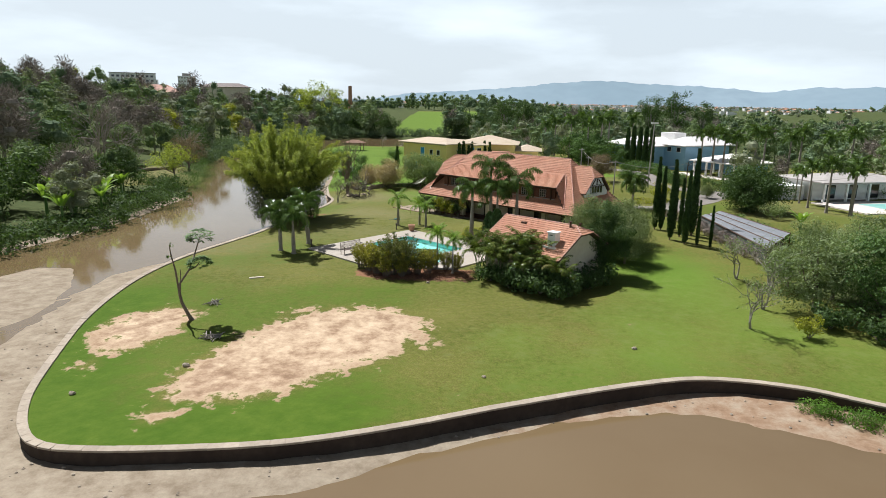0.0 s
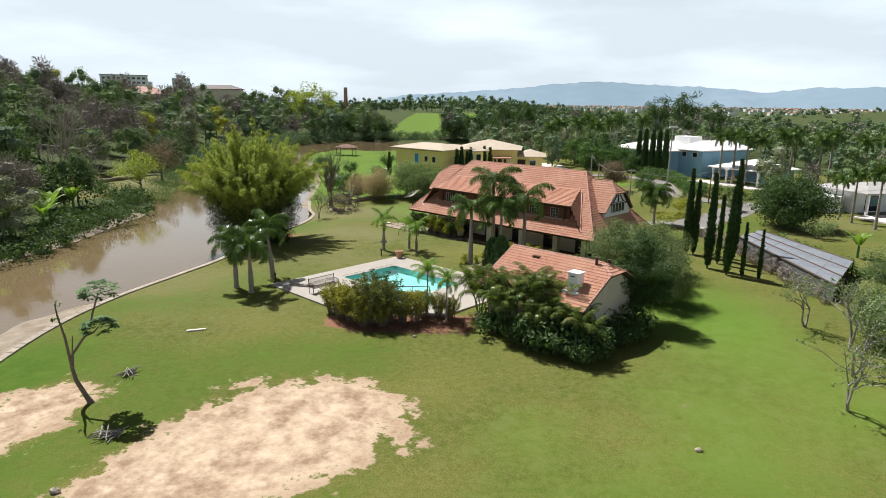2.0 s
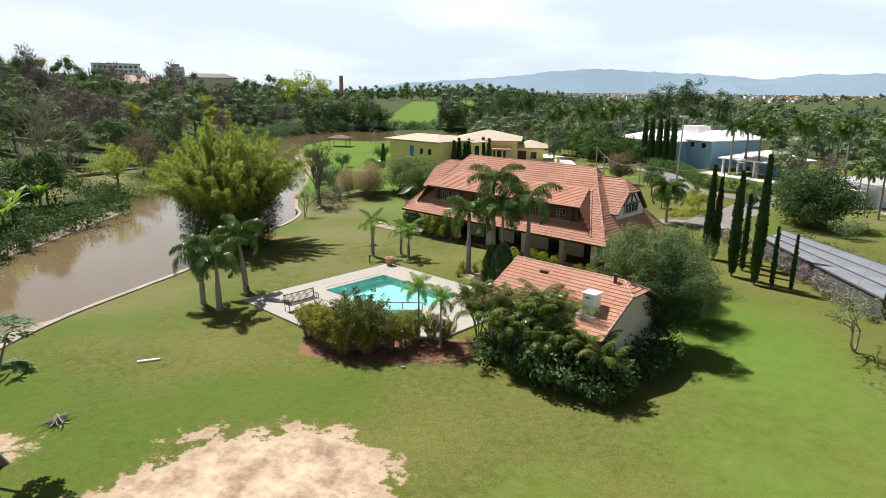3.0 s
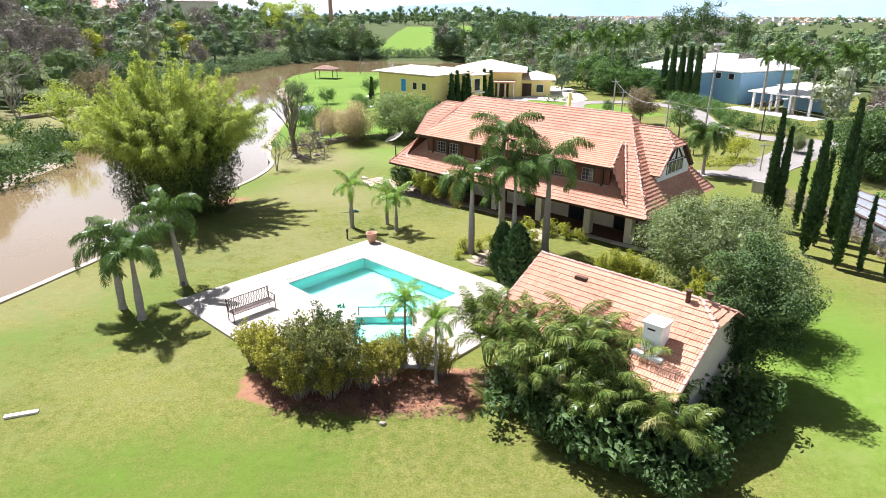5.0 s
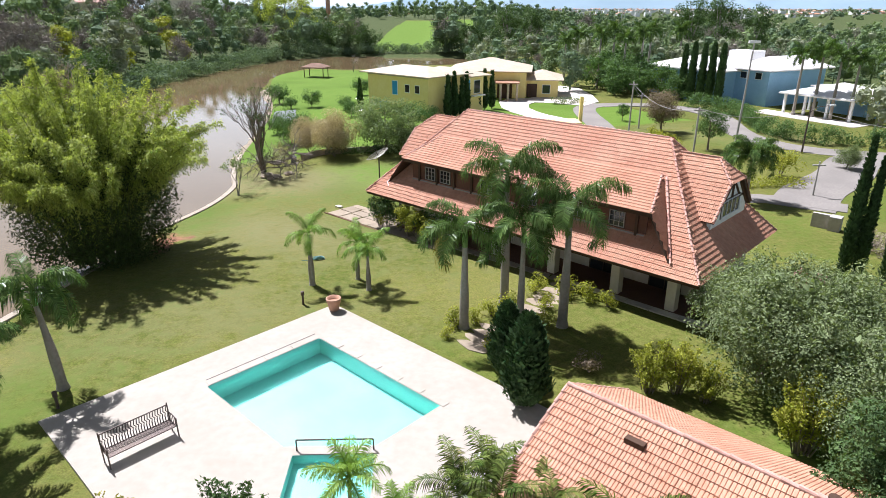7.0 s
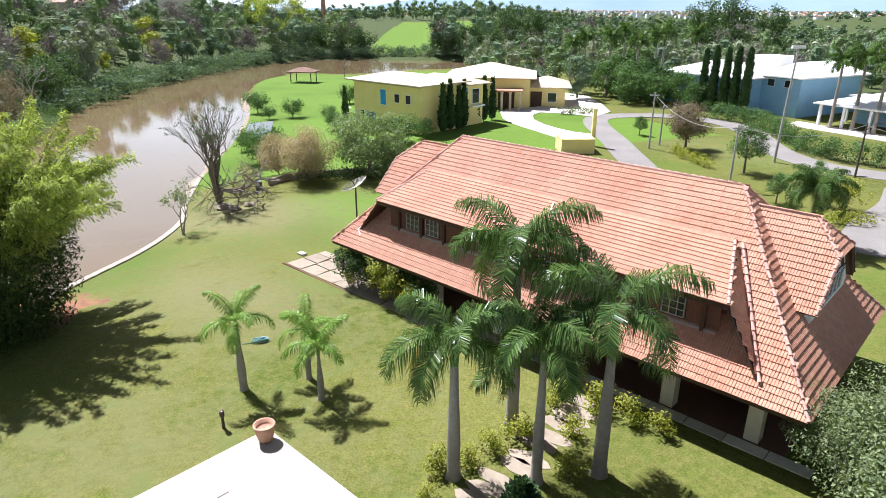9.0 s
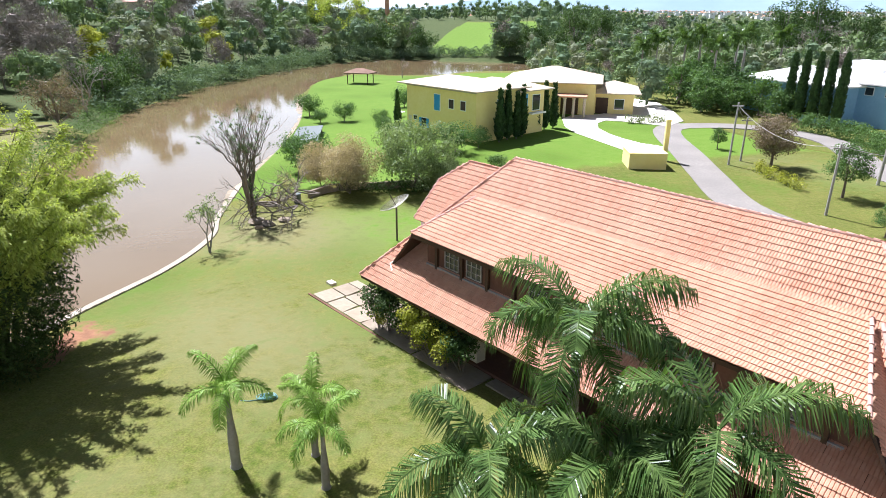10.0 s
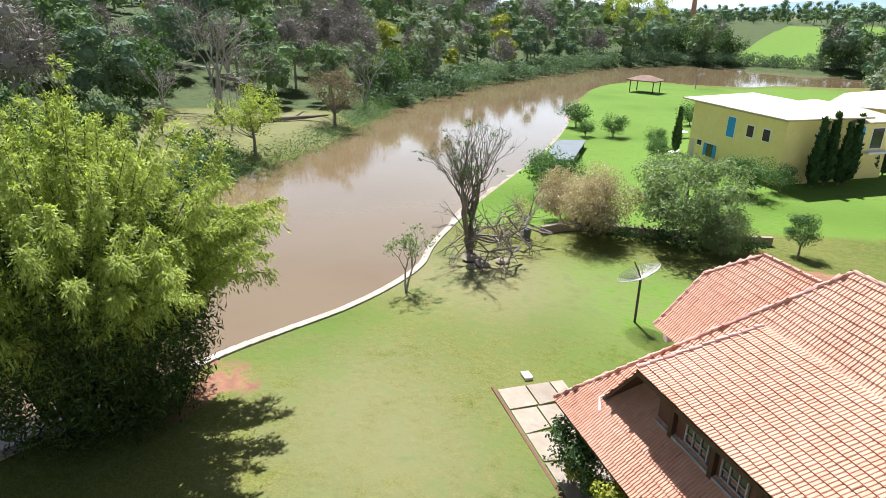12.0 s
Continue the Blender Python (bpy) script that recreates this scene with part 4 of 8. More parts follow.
# bamboo thicket on the river bank
def bamboo(h, w, rs, culms=195):
    """Culms that fan out from a tight foot and arch over, each set with drooping leafy sprays."""
    ob = thing("bamboo_clump", "huge clump of yellow-green bamboo with arching feathery culms on the bank", "bamboo")
    stems, s = Geo(), np.linspace(0, 1, 15)
    node, way, size = [], [], []
    for k in range(culms):
        a, q = 2.399963 * k + rs.uniform(-0.35, 0.35), math.sqrt((k + 0.5) / culms)
        out = np.array([math.cos(a), math.sin(a), 0])
        arch = k % 3 == 1
        reach = w * 0.5 * (rs.uniform(0.72, 1.0) if arch else q * rs.uniform(0.45, 0.9)) * (1 + 0.10 * math.sin(3 * a + 1))
        top = h * (rs.uniform(0.62, 0.86) if arch else (1.0 - 0.14 * q) * (1 - 0.34 * rs.uniform() ** 1.6))
        nod = rs.uniform(0.20, 0.42) if arch else (0.05 + 0.22 * q * q) * rs.uniform(0.7, 1.15)
        p = out * (w * 0.14 * q + reach * s ** 1.45 * 0.86)[:, None] + np.column_stack([0 * s, 0 * s, top * (s - nod * s ** 3.2)])
        p += np.cross(out, (0, 0, 1)) * (rs.uniform(-0.9, 0.9) * s ** 2)[:, None]
        stems.tube(p[::2], np.linspace(0.055, 0.010, 8), 5)
        d = np.gradient(p, axis=0)
        d /= np.linalg.norm(d, axis=1)[:, None]
        for u in np.linspace(0.18 + 0.24 * rs.uniform(), 1.0, 22):
            c = np.array([np.interp(u, s, p[:, i]) for i in range(3)])
            e = np.array([np.interp(u, s, d[:, i]) for i in range(3)])
            for _ in range(4 if c[2] > 4.2 else 1):
                g = rs.normal(size=3) * 0.75 + e * 0.8 + out * 0.35 + np.array([0, 0, 0.15])
                node.append(c)
                way.append(g / np.linalg.norm(g))
                size.append((1.05 - 0.72 * u) * rs.uniform(0.6, 1.2))
    tagged(part("culm_thicket", stems, CULM, ob, "close-set green bamboo culms"), kind="stuff")
    node, way, size = np.array(node), np.array(way), np.array(size)
    n = 20
    k = len(node) * n
    u = np.tile(np.linspace(0.12, 1, n), len(node))[:, None]
    cc, gg, ll = np.repeat(node, n, 0), np.repeat(way, n, 0), np.repeat(size, n)[:, None]
    p = cc + gg * ll * u + np.array([0, 0, -0.7]) * (ll * u * u) + rs.normal(size=(k, 3)) * 0.07
    p[:, 2] = np.maximum(p[:, 2], 0.1)
    t = gg * 0.9 + rs.normal(size=(k, 3)) * 0.4 + np.array([0, 0, -0.75]) * (0.4 + u)
    t /= np.linalg.norm(t, axis=1)[:, None]
    b = np.cross(t, np.array([0, 0, 1.0]) + rs.normal(size=(k, 3)) * 0.5)
    b /= np.linalg.norm(b, axis=1)[:, None]
    L = rs.uniform(0.11, 0.22, (k, 1))
    v = np.stack([p, p + t * L * 0.4 + b * L * 0.14, p + t * L, p + t * L * 0.4 - b * L * 0.14], 1).reshape(-1, 3)
    part("crown", Geo().add(v, np.arange(4 * k).reshape(-1, 4)), BAMBOO, ob, "feathery masses of narrow bamboo leaves")
    # low core in the dark leaf, painting the shade inside the clump
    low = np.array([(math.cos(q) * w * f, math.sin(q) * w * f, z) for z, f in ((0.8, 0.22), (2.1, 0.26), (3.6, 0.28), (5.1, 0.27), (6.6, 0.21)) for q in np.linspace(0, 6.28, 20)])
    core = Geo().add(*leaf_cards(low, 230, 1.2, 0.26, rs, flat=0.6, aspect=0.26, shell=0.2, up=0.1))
    part("inner_foliage", core, BAMBOOSHADE, ob, "inner bamboo foliage with shade put into its dark leaf colour")
    return ob


put(bamboo(12.6, 13.4, R(1)), -19.6, 75.5, 20)

# young royal palms on the lawn, three by three
ROYAL = "royal palms on the lawn"
pa = put(palm("royal_palm", "young royal palm with swollen grey trunk beside the pool deck", 3.0, R(2), 0.17, 0.09, None, 10, 2.35, 0.7, (95, 150), (-8, 58), 0.66, 0.05, ROYAL), -13.5, 56.8, 15)
again(pa, -15.0, 57.9, 130, 0.98)
put(palm("royal_palm", "young royal palm with leaning grey trunk near the river wall", 3.5, R(3), 0.18, 0.09, None, 10, 2.35, 0.7, (95, 150), (-8, 58), 0.66, 0.05, ROYAL, lean=(-0.35, 0.1)), -13.2, 60.9, 0)
pd = put(palm("royal_palm", "small bright green royal palm on the open lawn", 2.5, R(5), 0.14, 0.07, PALMYOUNG, 8, 1.7, 0.5, (75, 130), (5, 76), 0.44, 0.05, ROYAL, pairs=60, width=0.026, hang=0.9), -5.8, 71.0, 40)
pe = put(palm("royal_palm", "small yellow-green royal palm on the open lawn", 1.9, R(6), 0.11, 0.06, PALMYOUNG, 8, 1.55, 0.4, (75, 125), (5, 76), 0.42, 0.04, ROYAL, pairs=60, width=0.026, hang=0.9), -2.7, 70.5, 0)
again(pe, -3.5, 71.9, 90, 0.95)
put(palm("royal_palm", "tall royal palm with a yellowing leaf before the house", 4.0, R(7), 0.20, 0.12, None, 10, 2.6, 0.9, (105, 160), (-5, 60), 0.85, 0.04, ROYAL, dry=1), 2.3, 66.5, 10)
put(palm("royal_palm", "tallest royal palm rising past the roof edge", 5.9, R(8), 0.21, 0.12, None, 11, 2.75, 1.0, (105, 160), (-5, 64), 0.9, 0.04, ROYAL, lean=(-0.1, -0.5)), 4.3, 69.3, 0)
put(palm("royal_palm", "lower royal palm with pale hanging flower stalks", 4.3, R(9), 0.17, 0.10, None, 11, 2.3, 0.8, (105, 160), (-2, 62), 0.85, 0.03, ROYAL), 4.85, 66.4, 30)
put(palm("royal_palm", "tall royal palm before the veranda", 4.9, R(10), 0.22, 0.12, None, 11, 2.75, 1.0, (105, 160), (-5, 64), 0.9, 0.04, ROYAL), 6.85, 66.8, 200)
ps = put(palm("young_palm", "slender young palm in the poolside bed", 2.7, R(11), 0.07, 0.05, PALMYOUNG, 13, 1.2, 0.3, (70, 125), (0, 78), 0.34, 0.0, "poolside palms", pairs=46, width=0.022, hang=0.8), -0.5, 53.0, 0)
again(ps, 0.8, 51.9, 70, 0.9)


# ---- the main house ----
HOUSE = pose(2.3, 83.8, 0, 0, 0, -41.2)
TILE_W, TILE_L = 0.20, 0.252


def tile_mesh():
    """One clay roof tile: a barrel and a pan, its lower lip lying on the course beneath."""
    x = np.array([-0.5, -0.41, -0.10, -0.02, 0.07, 0.40, 0.5]) * TILE_W
    z = np.array([0.0, 0.020, 0.020, 0.001, 0.020, 0.020, 0.0])
    k = len(x)
    lo = np.column_stack([x, 0 * x, z + 0.037])
    hi = np.column_stack([x, 0 * x + TILE_L * 1.03, z + 0.004])
    lip = np.column_stack([x, 0 * x, z + 0.006])
    q = np.arange(k - 1)
    f = np.concatenate([np.stack([q, q + 1, k + q + 1, k + q], -1), np.stack([2 * k + q, 2 * k + q + 1, q + 1, q], -1)])
    return np.concatenate([lo, hi, lip]), f


TV, TF = tile_mesh()
tile_one = Geo().add(TV, TF).mesh("tile")
tile_one.materials.append(TILE_PIECE)


def tiled(corners, owner, rs, name="tiles", singles=None, thick=0.12):
    """Courses of clay tile over a plane face. corners: the face's outline; its first edge is the eave, left to right.
    singles: a test of place (along the eave, up the slope) for the tiles that are objects of their own."""
    c = [Vector(p) for p in corners]
    ex = (c[1] - c[0]).normalized()
    nrm = ex.cross(c[2] - c[1] if abs((c[2] - c[1]).normalized().dot(ex)) < 0.99 else c[3] - c[1]).normalized()
    if nrm.z < 0:
        nrm = -nrm
    ey = nrm.cross(ex)
    flat = [((p - c[0]).dot(ex), (p - c[0]).dot(ey)) for p in c]
    ym, xm0, xm1 = max(q[1] for q in flat), min(q[0] for q in flat), max(q[0] for q in flat)
    m = np.array([ex, ey, nrm])
    org = np.array(c[0])
    xs, ys, alone = [], [], []
    rows = int(ym / TILE_L) + 1
    for r in range(rows):
        y = r * TILE_L - 0.03
        n = int((xm1 - xm0) / TILE_W) + 1
        x = xm0 + (np.arange(n) + 0.5) * TILE_W
        ok = sdist(x, np.full(n, y + TILE_L * 0.5), flat) > (0.05 if name == "cheek_tiles" else -0.06)
        for q in x[ok]:
            if singles and singles(q, y):
                alone.append((q, y))
            else:
                xs.append(q)
                ys.append(y)
    # under-roof board
    g = Geo()
    n = len(c)
    low = [p - nrm * thick for p in c]
    g.add([tuple(p) for p in c] + [tuple(p) for p in low], [tuple(range(n))])
    g.f.append(np.array([tuple(range(2 * n - 1, n - 1, -1))]))
    g.f.append(np.array([(k, n + k, n + (k + 1) % n, (k + 1) % n) for k in range(n)]))
    part("roof_deck", g, TIMBER, owner)
    k = len(xs)
    j = rs.normal(size=(k, 3)) * np.array([0.003, 0.003, 0.002])
    loc = TV[None] + (np.column_stack([xs, ys, np.full(k, 0.012)]) + j)[:, None]
    v = org + loc.reshape(-1, 3) @ m
    f = (TF[None] + (np.arange(k) * len(TV))[:, None, None]).reshape(-1, 4)
    tagged(part(name, Geo().add(v, f), TILE, owner), kind="stuff")
    rot = Matrix((ex, ey, nrm)).transposed().to_4x4()
    for q, y in alone:
        p = c[0] + ex * (q + rs.normal() * 0.003) + ey * (y + rs.normal() * 0.003) + nrm * 0.012
        part("tile", tile_one, TILE_PIECE, owner, m=Matrix.Translation(p) @ rot)


def caps(g, a, b, rs, r=0.062, step=0.36):
    """Half-round ridge tiles in a row from a to b."""
    a, b = np.asarray(a, float), np.asarray(b, float)
    L = np.linalg.norm(b - a)
    d = (b - a) / L
    s = np.cross(d, (0, 0, 1.0))
    s /= np.linalg.norm(s)
    u = np.cross(s, d)
    an = np.linspace(-0.15, np.pi + 0.15, 7)
    n = int(L / step) + 1
    for k in range(n):
        p, q = a + d * min(L, k * step), a + d * min(L, (k + 1.12) * step)
        v = []
        for c, rr, up in ((p, r * 1.08, 0.03), (q, r * 0.9, 0.0)):
            v += [c + s * math.cos(t) * rr + u * (math.sin(t) * rr + up + rs.normal() * 0.004) for t in an]
        g.add(v, [(i, i + 1, i + 8, i + 7) for i in range(6)])
        g.add([v[i] for i in range(7)], [(6, 5, 4, 3, 2, 1, 0)])
    return g


def window_set(owner, m, w, h, panes, frame_mat, depth=0.06, rows=1, sill=True, name="window"):
    """A window with frame, bars and panes; m puts x along the wall, y out of it, z up, from its lower middle."""
    win = part(name, Geo().box(-w / 2 - 0.05, -0.10, -0.05, w / 2 + 0.05, 0.0, h + 0.05), TIMBER, owner, m=m)
    g = Geo()
    b = 0.035
    for x0, x1, z0, z1 in ((-w / 2, w / 2, 0, b), (-w / 2, w / 2, h - b, h), (-w / 2, -w / 2 + b, 0, h), (w / 2 - b, w / 2, 0, h)):
        g.box(x0, 0, z0, x1, depth, z1)
    for k in range(1, panes):
        x = -w / 2 + w * k / panes
        g.box(x - 0.014, 0.004, b, x + 0.014, depth - 0.008, h - b)
    for k in range(1, rows):
        z = h * k / rows
        g.box(-w / 2 + b, 0.006, z - 0.011, w / 2 - b, depth - 0.012, z + 0.011)
    part("window_frame", g, frame_mat, win)
    for k in range(panes):
        x0, x1 = -w / 2 + w * k / panes + 0.02, -w / 2 + w * (k + 1) / panes - 0.02
        part("pane", Geo().box(x0, 0.004, b, x1, 0.018, h - b), WINDOW, win)
    return win


RH, EH = 7.62, 2.50
VF, VB = -6.1, 4.3
U0, U1, UW, UE = 0.1, 14.4, -3.6, 19.2
SL = (RH - EH) / (0 - VF)
house = thing("house", "large house with a steep orange clay-tile roof, dormers and veranda", "house", HOUSE)
rs = R(40)
front = [(UW, VF, EH), (UE, VF, EH), (U1, 0, RH), (U0, 0, RH)]
tiled(front, house, rs, singles=lambda x, y: 1.5 < x < 9.3 and y < 2.2)
tiled([(UE, VB, EH), (UW, VB, EH), (U0, 0, RH), (U1, 0, RH)], house, rs)
tiled([(UW, VB, EH), (UW, VF, EH), (U0, 0, RH)], house, rs)
tiled([(UE, VF, EH), (UE, VB, EH), (U1, 0, RH)], house, rs)
g = Geo()
caps(g, (U0, 0, RH + 0.02), (U1, 0, RH + 0.02), rs)
for a in ((UW, VF), (UW, VB)):
    caps(g, (a[0], a[1], EH + 0.03), (U0, 0, RH + 0.03), rs)
for a in ((UE, VF), (UE, VB)):
    caps(g, (a[0], a[1], EH + 0.03), (U1, 0, RH + 0.03), rs)
# shed dormer along the front slope
DA, DB, DV, DZ, DT = 15.0, 16.15, -5.2, 5.0, -1.9
LA, LB = -0.45, -0.95
DTZ = RH + DT * SL + 0.05
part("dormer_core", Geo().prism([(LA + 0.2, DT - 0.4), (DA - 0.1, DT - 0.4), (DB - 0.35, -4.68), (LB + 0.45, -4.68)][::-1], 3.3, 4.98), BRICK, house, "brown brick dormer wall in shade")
tiled([(LB, DV, DZ), (DB, DV, DZ), (DA, DT, DTZ), (LA, DT, DTZ)], house, rs)
CF = -5.3
CZ = RH + CF * SL + 0.06
RF = -5.62
RZ = RH + RF * SL + 0.06
tiled([(DB + 1.4, RF, RZ), (DA + 0.02, DT, DTZ - 0.02), (DB - 0.02, DV + 0.05, DZ - 0.05)], house, rs, name="cheek_tiles", thick=0.08)
tiled([(LA - 0.02, DT, DTZ - 0.02), (-2.25, CF, CZ), (LB + 0.02, DV + 0.05, DZ - 0.05)], house, rs, name="cheek_tiles", thick=0.08)
caps(g, (DB, DV, DZ + 0.03), (DA, DT, DTZ + 0.04), rs, 0.055)
caps(g, (LB, DV, DZ + 0.03), (LA, DT, DTZ + 0.04), rs, 0.055)
caps(g, (DB + 1.45, RF - 0.05, RZ + 0.02), (DA + 0.3, DT - 0.1, DTZ), rs, 0.06)
# gablets with clipped heads on the hipped ends
GZ, GE, GV = 6.95, 4.35, 2.55
GS = (GZ - GE) / GV
for sgn, ue, ur, uf, back in ((1, UE, U1, 17.9, 0.85), (-1, UW, U0, -3.8, 0.95)):
    run = abs(ue - ur)
    hipz = lambda d: RH - d * (RH - EH) / run
    ru = ur + sgn * (RH - GZ) * run / (RH - EH)
    eu = ur + sgn * (RH - GE) * run / (RH - EH)
    clip_z = 5.95
    cv = (GZ - clip_z) / GS
    tip, low = uf - sgn * back, uf + sgn * 0.25
    for sv in (-1, 1):
        face = [(eu, sv * GV, GE), (low, sv * GV, GE), (low, sv * cv, clip_z), (tip, 0, GZ), (ru, 0, GZ)]
        if sgn * sv > 0:
            face = [face[1], face[0], face[4], face[3], face[2]]
        tiled(face, house, rs)
        caps(g, (low, sv * GV, GE + 0.03), (low, sv * cv, clip_z + 0.03), rs, 0.05)
        caps(g, (low, sv * cv, clip_z + 0.03), (tip, 0, GZ + 0.03), rs, 0.055)
    cl = [(low, -cv, clip_z), (low, cv, clip_z), (tip, 0, GZ)]
    tiled(cl if sgn > 0 else [cl[1], cl[0], cl[2]], house, rs)
    caps(g, (ru, 0, GZ + 0.03), (tip, 0, GZ + 0.03), rs, 0.055)
    gw = uf + sgn * 0.05
    o = [(-GV + 0.25, GE - 0.45), (GV - 0.25, GE - 0.45), (GV - 0.25, GE + 0.1), (cv, clip_z - 0.15), (-cv, clip_z - 0.15), (-GV + 0.25, GE + 0.1)]
    gg = Geo()
    x0, x1 = sorted((gw, gw - sgn * 0.2))
    v = [(x0, y, z) for y, z in o] + [(x1, y, z) for y, z in o]
    gg.add(v, [(5, 4, 3, 2, 1, 0), (6, 7, 8, 9, 10, 11)])
    gg.f.append(np.array([(k, (k + 1) % 6, 6 + (k + 1) % 6, 6 + k) for k in range(6)]))
    gable = part("gable", gg, WHITE, house, "white half-timbered gable with dark beams")
    fx = gw + sgn * 0.012
    for (y0, z0), (y1, z1) in (((-GV + 0.3, GE + 0.1), (-cv + 0.05, clip_z - 0.2)), ((GV - 0.3, GE + 0.1), (cv - 0.05, clip_z - 0.2)), ((0, GE + 0.75), (0, clip_z - 0.15)), ((-1.15, GE + 0.6), (-0.3, clip_z - 0.2)), ((1.15, GE + 0.6), (0.3, clip_z - 0.2)), ((-1.6, GE + 0.62), (1.6, GE + 0.62))):
        part("beam", Geo().tube([(fx, y0, z0), (fx, y1, z1)], 0.08, 4), TIMBER, house)
    window_set(house, Matrix.Translation((gw + sgn * 0.03, 0, GE - 0.12)) @ pose(0, 0, 0, 0, 0, -90 * sgn), 2.3, 0.85, 4, WHITE, rows=1)
tagged(part("ridge_tiles", g, CAP, house, "pale mortar-set half-round ridge tiles"), kind="stuff")
# dormer windows under the eave
for u in (1.1, 2.4, 5.7, 8.9, 11.8, 14.2):
    window_set(house, pose(u, -4.69, 3.84, 0, 0, 180), 0.85, 0.80, 3, CONCRETE, rows=3)
for u in (0.2, 1.75, 3.2, 4.6, 7.0, 8.0, 10.0, 13.0, 15.3):
    part("post", Geo().box(u - 0.07, -4.82, 3.6, u + 0.07, -4.68, 4.95), TIMBER, house)
part("fascia", Geo().box(LB, DV - 0.02, DZ - 0.17, DB, DV + 0.05, DZ - 0.03), TIMBER, house)
part("fascia", Geo().box(UW, VF + 0.02, EH - 0.16, UE, VF + 0.08, EH - 0.02), TIMBER, house)
part("flashing", Geo().tube([(u, v, RH + v * SL + 0.07) for u, v in ((-1.95, -5.52), (-2.33, -5.32), (-2.12, -5.0))], 0.035, 5), WHITE, house, "white mortar flashing at the valley corner")
part("flashing", Geo().box(LB + 0.5, -4.80, 3.60, DB - 0.4, -4.69, 3.72), CONCRETE, house, "pale flashing along the dormer wall")
# walls behind the veranda
part("wall", Geo().box(UW + 1.0, -2.6, -0.2, UE - 1.2, 3.9, 2.75), PLASTER, house, "cream plaster ground-floor walls")
for u in (1.6, 5.2, 8.8, 12.6, 16.2):
    window_set(house, pose(u, -2.61, 0.25, 0, 0, 180), 1.7, 2.0, 2, TIMBER, rows=2, name="glazed_door")
for u in (-1.5, 2.6, 6.6, 10.6, 14.5, 17.5):
    c = part("column", Geo().box(u - 0.24, -4.85, -0.2, u + 0.24, -4.37, 2.9), PLASTER, house, "square cream plaster veranda column")
    part("plinth", Geo().box(u - 0.28, -4.89, -0.2, u + 0.28, -4.33, 0.22), STONE, c)
part("lintel", Geo().box(UW + 1.2, -4.78, 2.62, UE - 1.6, -4.44, 2.84), TIMBER, house)

FLAG = shader("flagstone", ((0.28, 0.225, 0.155), (0.34, 0.28, 0.20), (0.22, 0.175, 0.12)), fine=5, coarse=0.9, rough=0.9, bump=0.3, obj_rand=0.14)
# veranda floor and paving slabs in front
terrace = thing("terrace", "flagstone terrace with grassy joints before the veranda", "terrace", HOUSE, kind="structure")
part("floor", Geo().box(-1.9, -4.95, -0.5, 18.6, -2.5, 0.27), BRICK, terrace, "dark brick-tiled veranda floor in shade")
rs = R(41)
for k in range(6):
    u = 11.3 + 1.37 * k
    part("kerb", Geo().box(u + 0.02, -5.5, -0.5, u + 1.35, -4.98, 0.30 + rs.uniform(-0.008, 0.008)), STONE, terrace, "pale stone veranda kerb")
u = -7.9
while u < 11.0:
    w = rs.uniform(1.2, 2.1)
    edge = -6.28 - 0.11 * max(0.0, u)
    cut, cut2 = -5.2 + rs.uniform(-0.3, 0.3), -4.3 + rs.uniform(-0.25, 0.25)
    for v0, v1 in ((edge, cut), (cut, cut2), (cut2, -3.5)) if u < -3.4 else ((edge, -4.98),):
        if u + w / 2 > 4.2 and v0 == edge:
            v0 = -5.6
        j = rs.uniform(-0.14, 0.14, 4)
        part("slab", Geo().prism([(u + 0.03, v0 + 0.03), (u + w - 0.03 + j[0], v0 + 0.03), (u + w - 0.03 + j[1], v1 - 0.03), (u + 0.03 + j[2] * 0.2, v1 - 0.03)], -0.6, gz(2.3 + HX[0] * u + HY[0] * -6, 83.8 + HX[1] * u + HY[1] * -6) + 0.06 + rs.uniform(-0.012, 0.012)), FLAG, terrace)
    u += w + 0.02
part("corner_stone", Geo().box(-8.75, -4.95, -0.3, -8.25, -4.6, 0.12), STONE, terrace)
part("edging", Geo().box(-8.1, -6.42, -0.5, 0.2, -6.32, 0.07), BRICK, terrace)

# ---- pool house ----
kiosk = thing("pool_house", "low pool house under a clay-tile roof with a white chimney", "pool house", HOUSE)
rs = R(42)
K0, K1, KV, KZ, KE, KH = 20.9, 28.7, -19.55, 4.5, 2.5, 3.75
ks = (KZ - KE) / KH
kc, kz = 0.9, KZ - 0.9 * ks
tiled([(K0, KV - KH, KE), (K1, KV - KH, KE), (K1, KV - kc, kz), (K1 - 0.95, KV, KZ), (K0, KV, KZ)], kiosk, rs)
tiled([(K1, KV + KH, KE), (K0, KV + KH, KE), (K0, KV, KZ), (K1 - 0.95, KV, KZ), (K1, KV + kc, kz)], kiosk, rs)
tiled([(K1, KV - kc, kz), (K1, KV + kc, kz), (K1 - 0.95, KV, KZ)], kiosk, rs)
g = Geo()
caps(g, (K0, KV, KZ + 0.02), (K1 - 0.95, KV, KZ + 0.02), rs)
for s in (-1, 1):
    caps(g, (K1, KV + s * kc, kz + 0.02), (K1 - 0.95, KV, KZ + 0.02), rs, 0.06)
    caps(g, (K1, KV + s * KH, KE + 0.02), (K1, KV + s * kc, kz + 0.02), rs, 0.05)
    caps(g, (K0, KV + s * KH, KE + 0.02), (K0, KV, KZ + 0.02), rs, 0.05)
tagged(part("ridge_tiles", g, CAP, kiosk), kind="stuff")
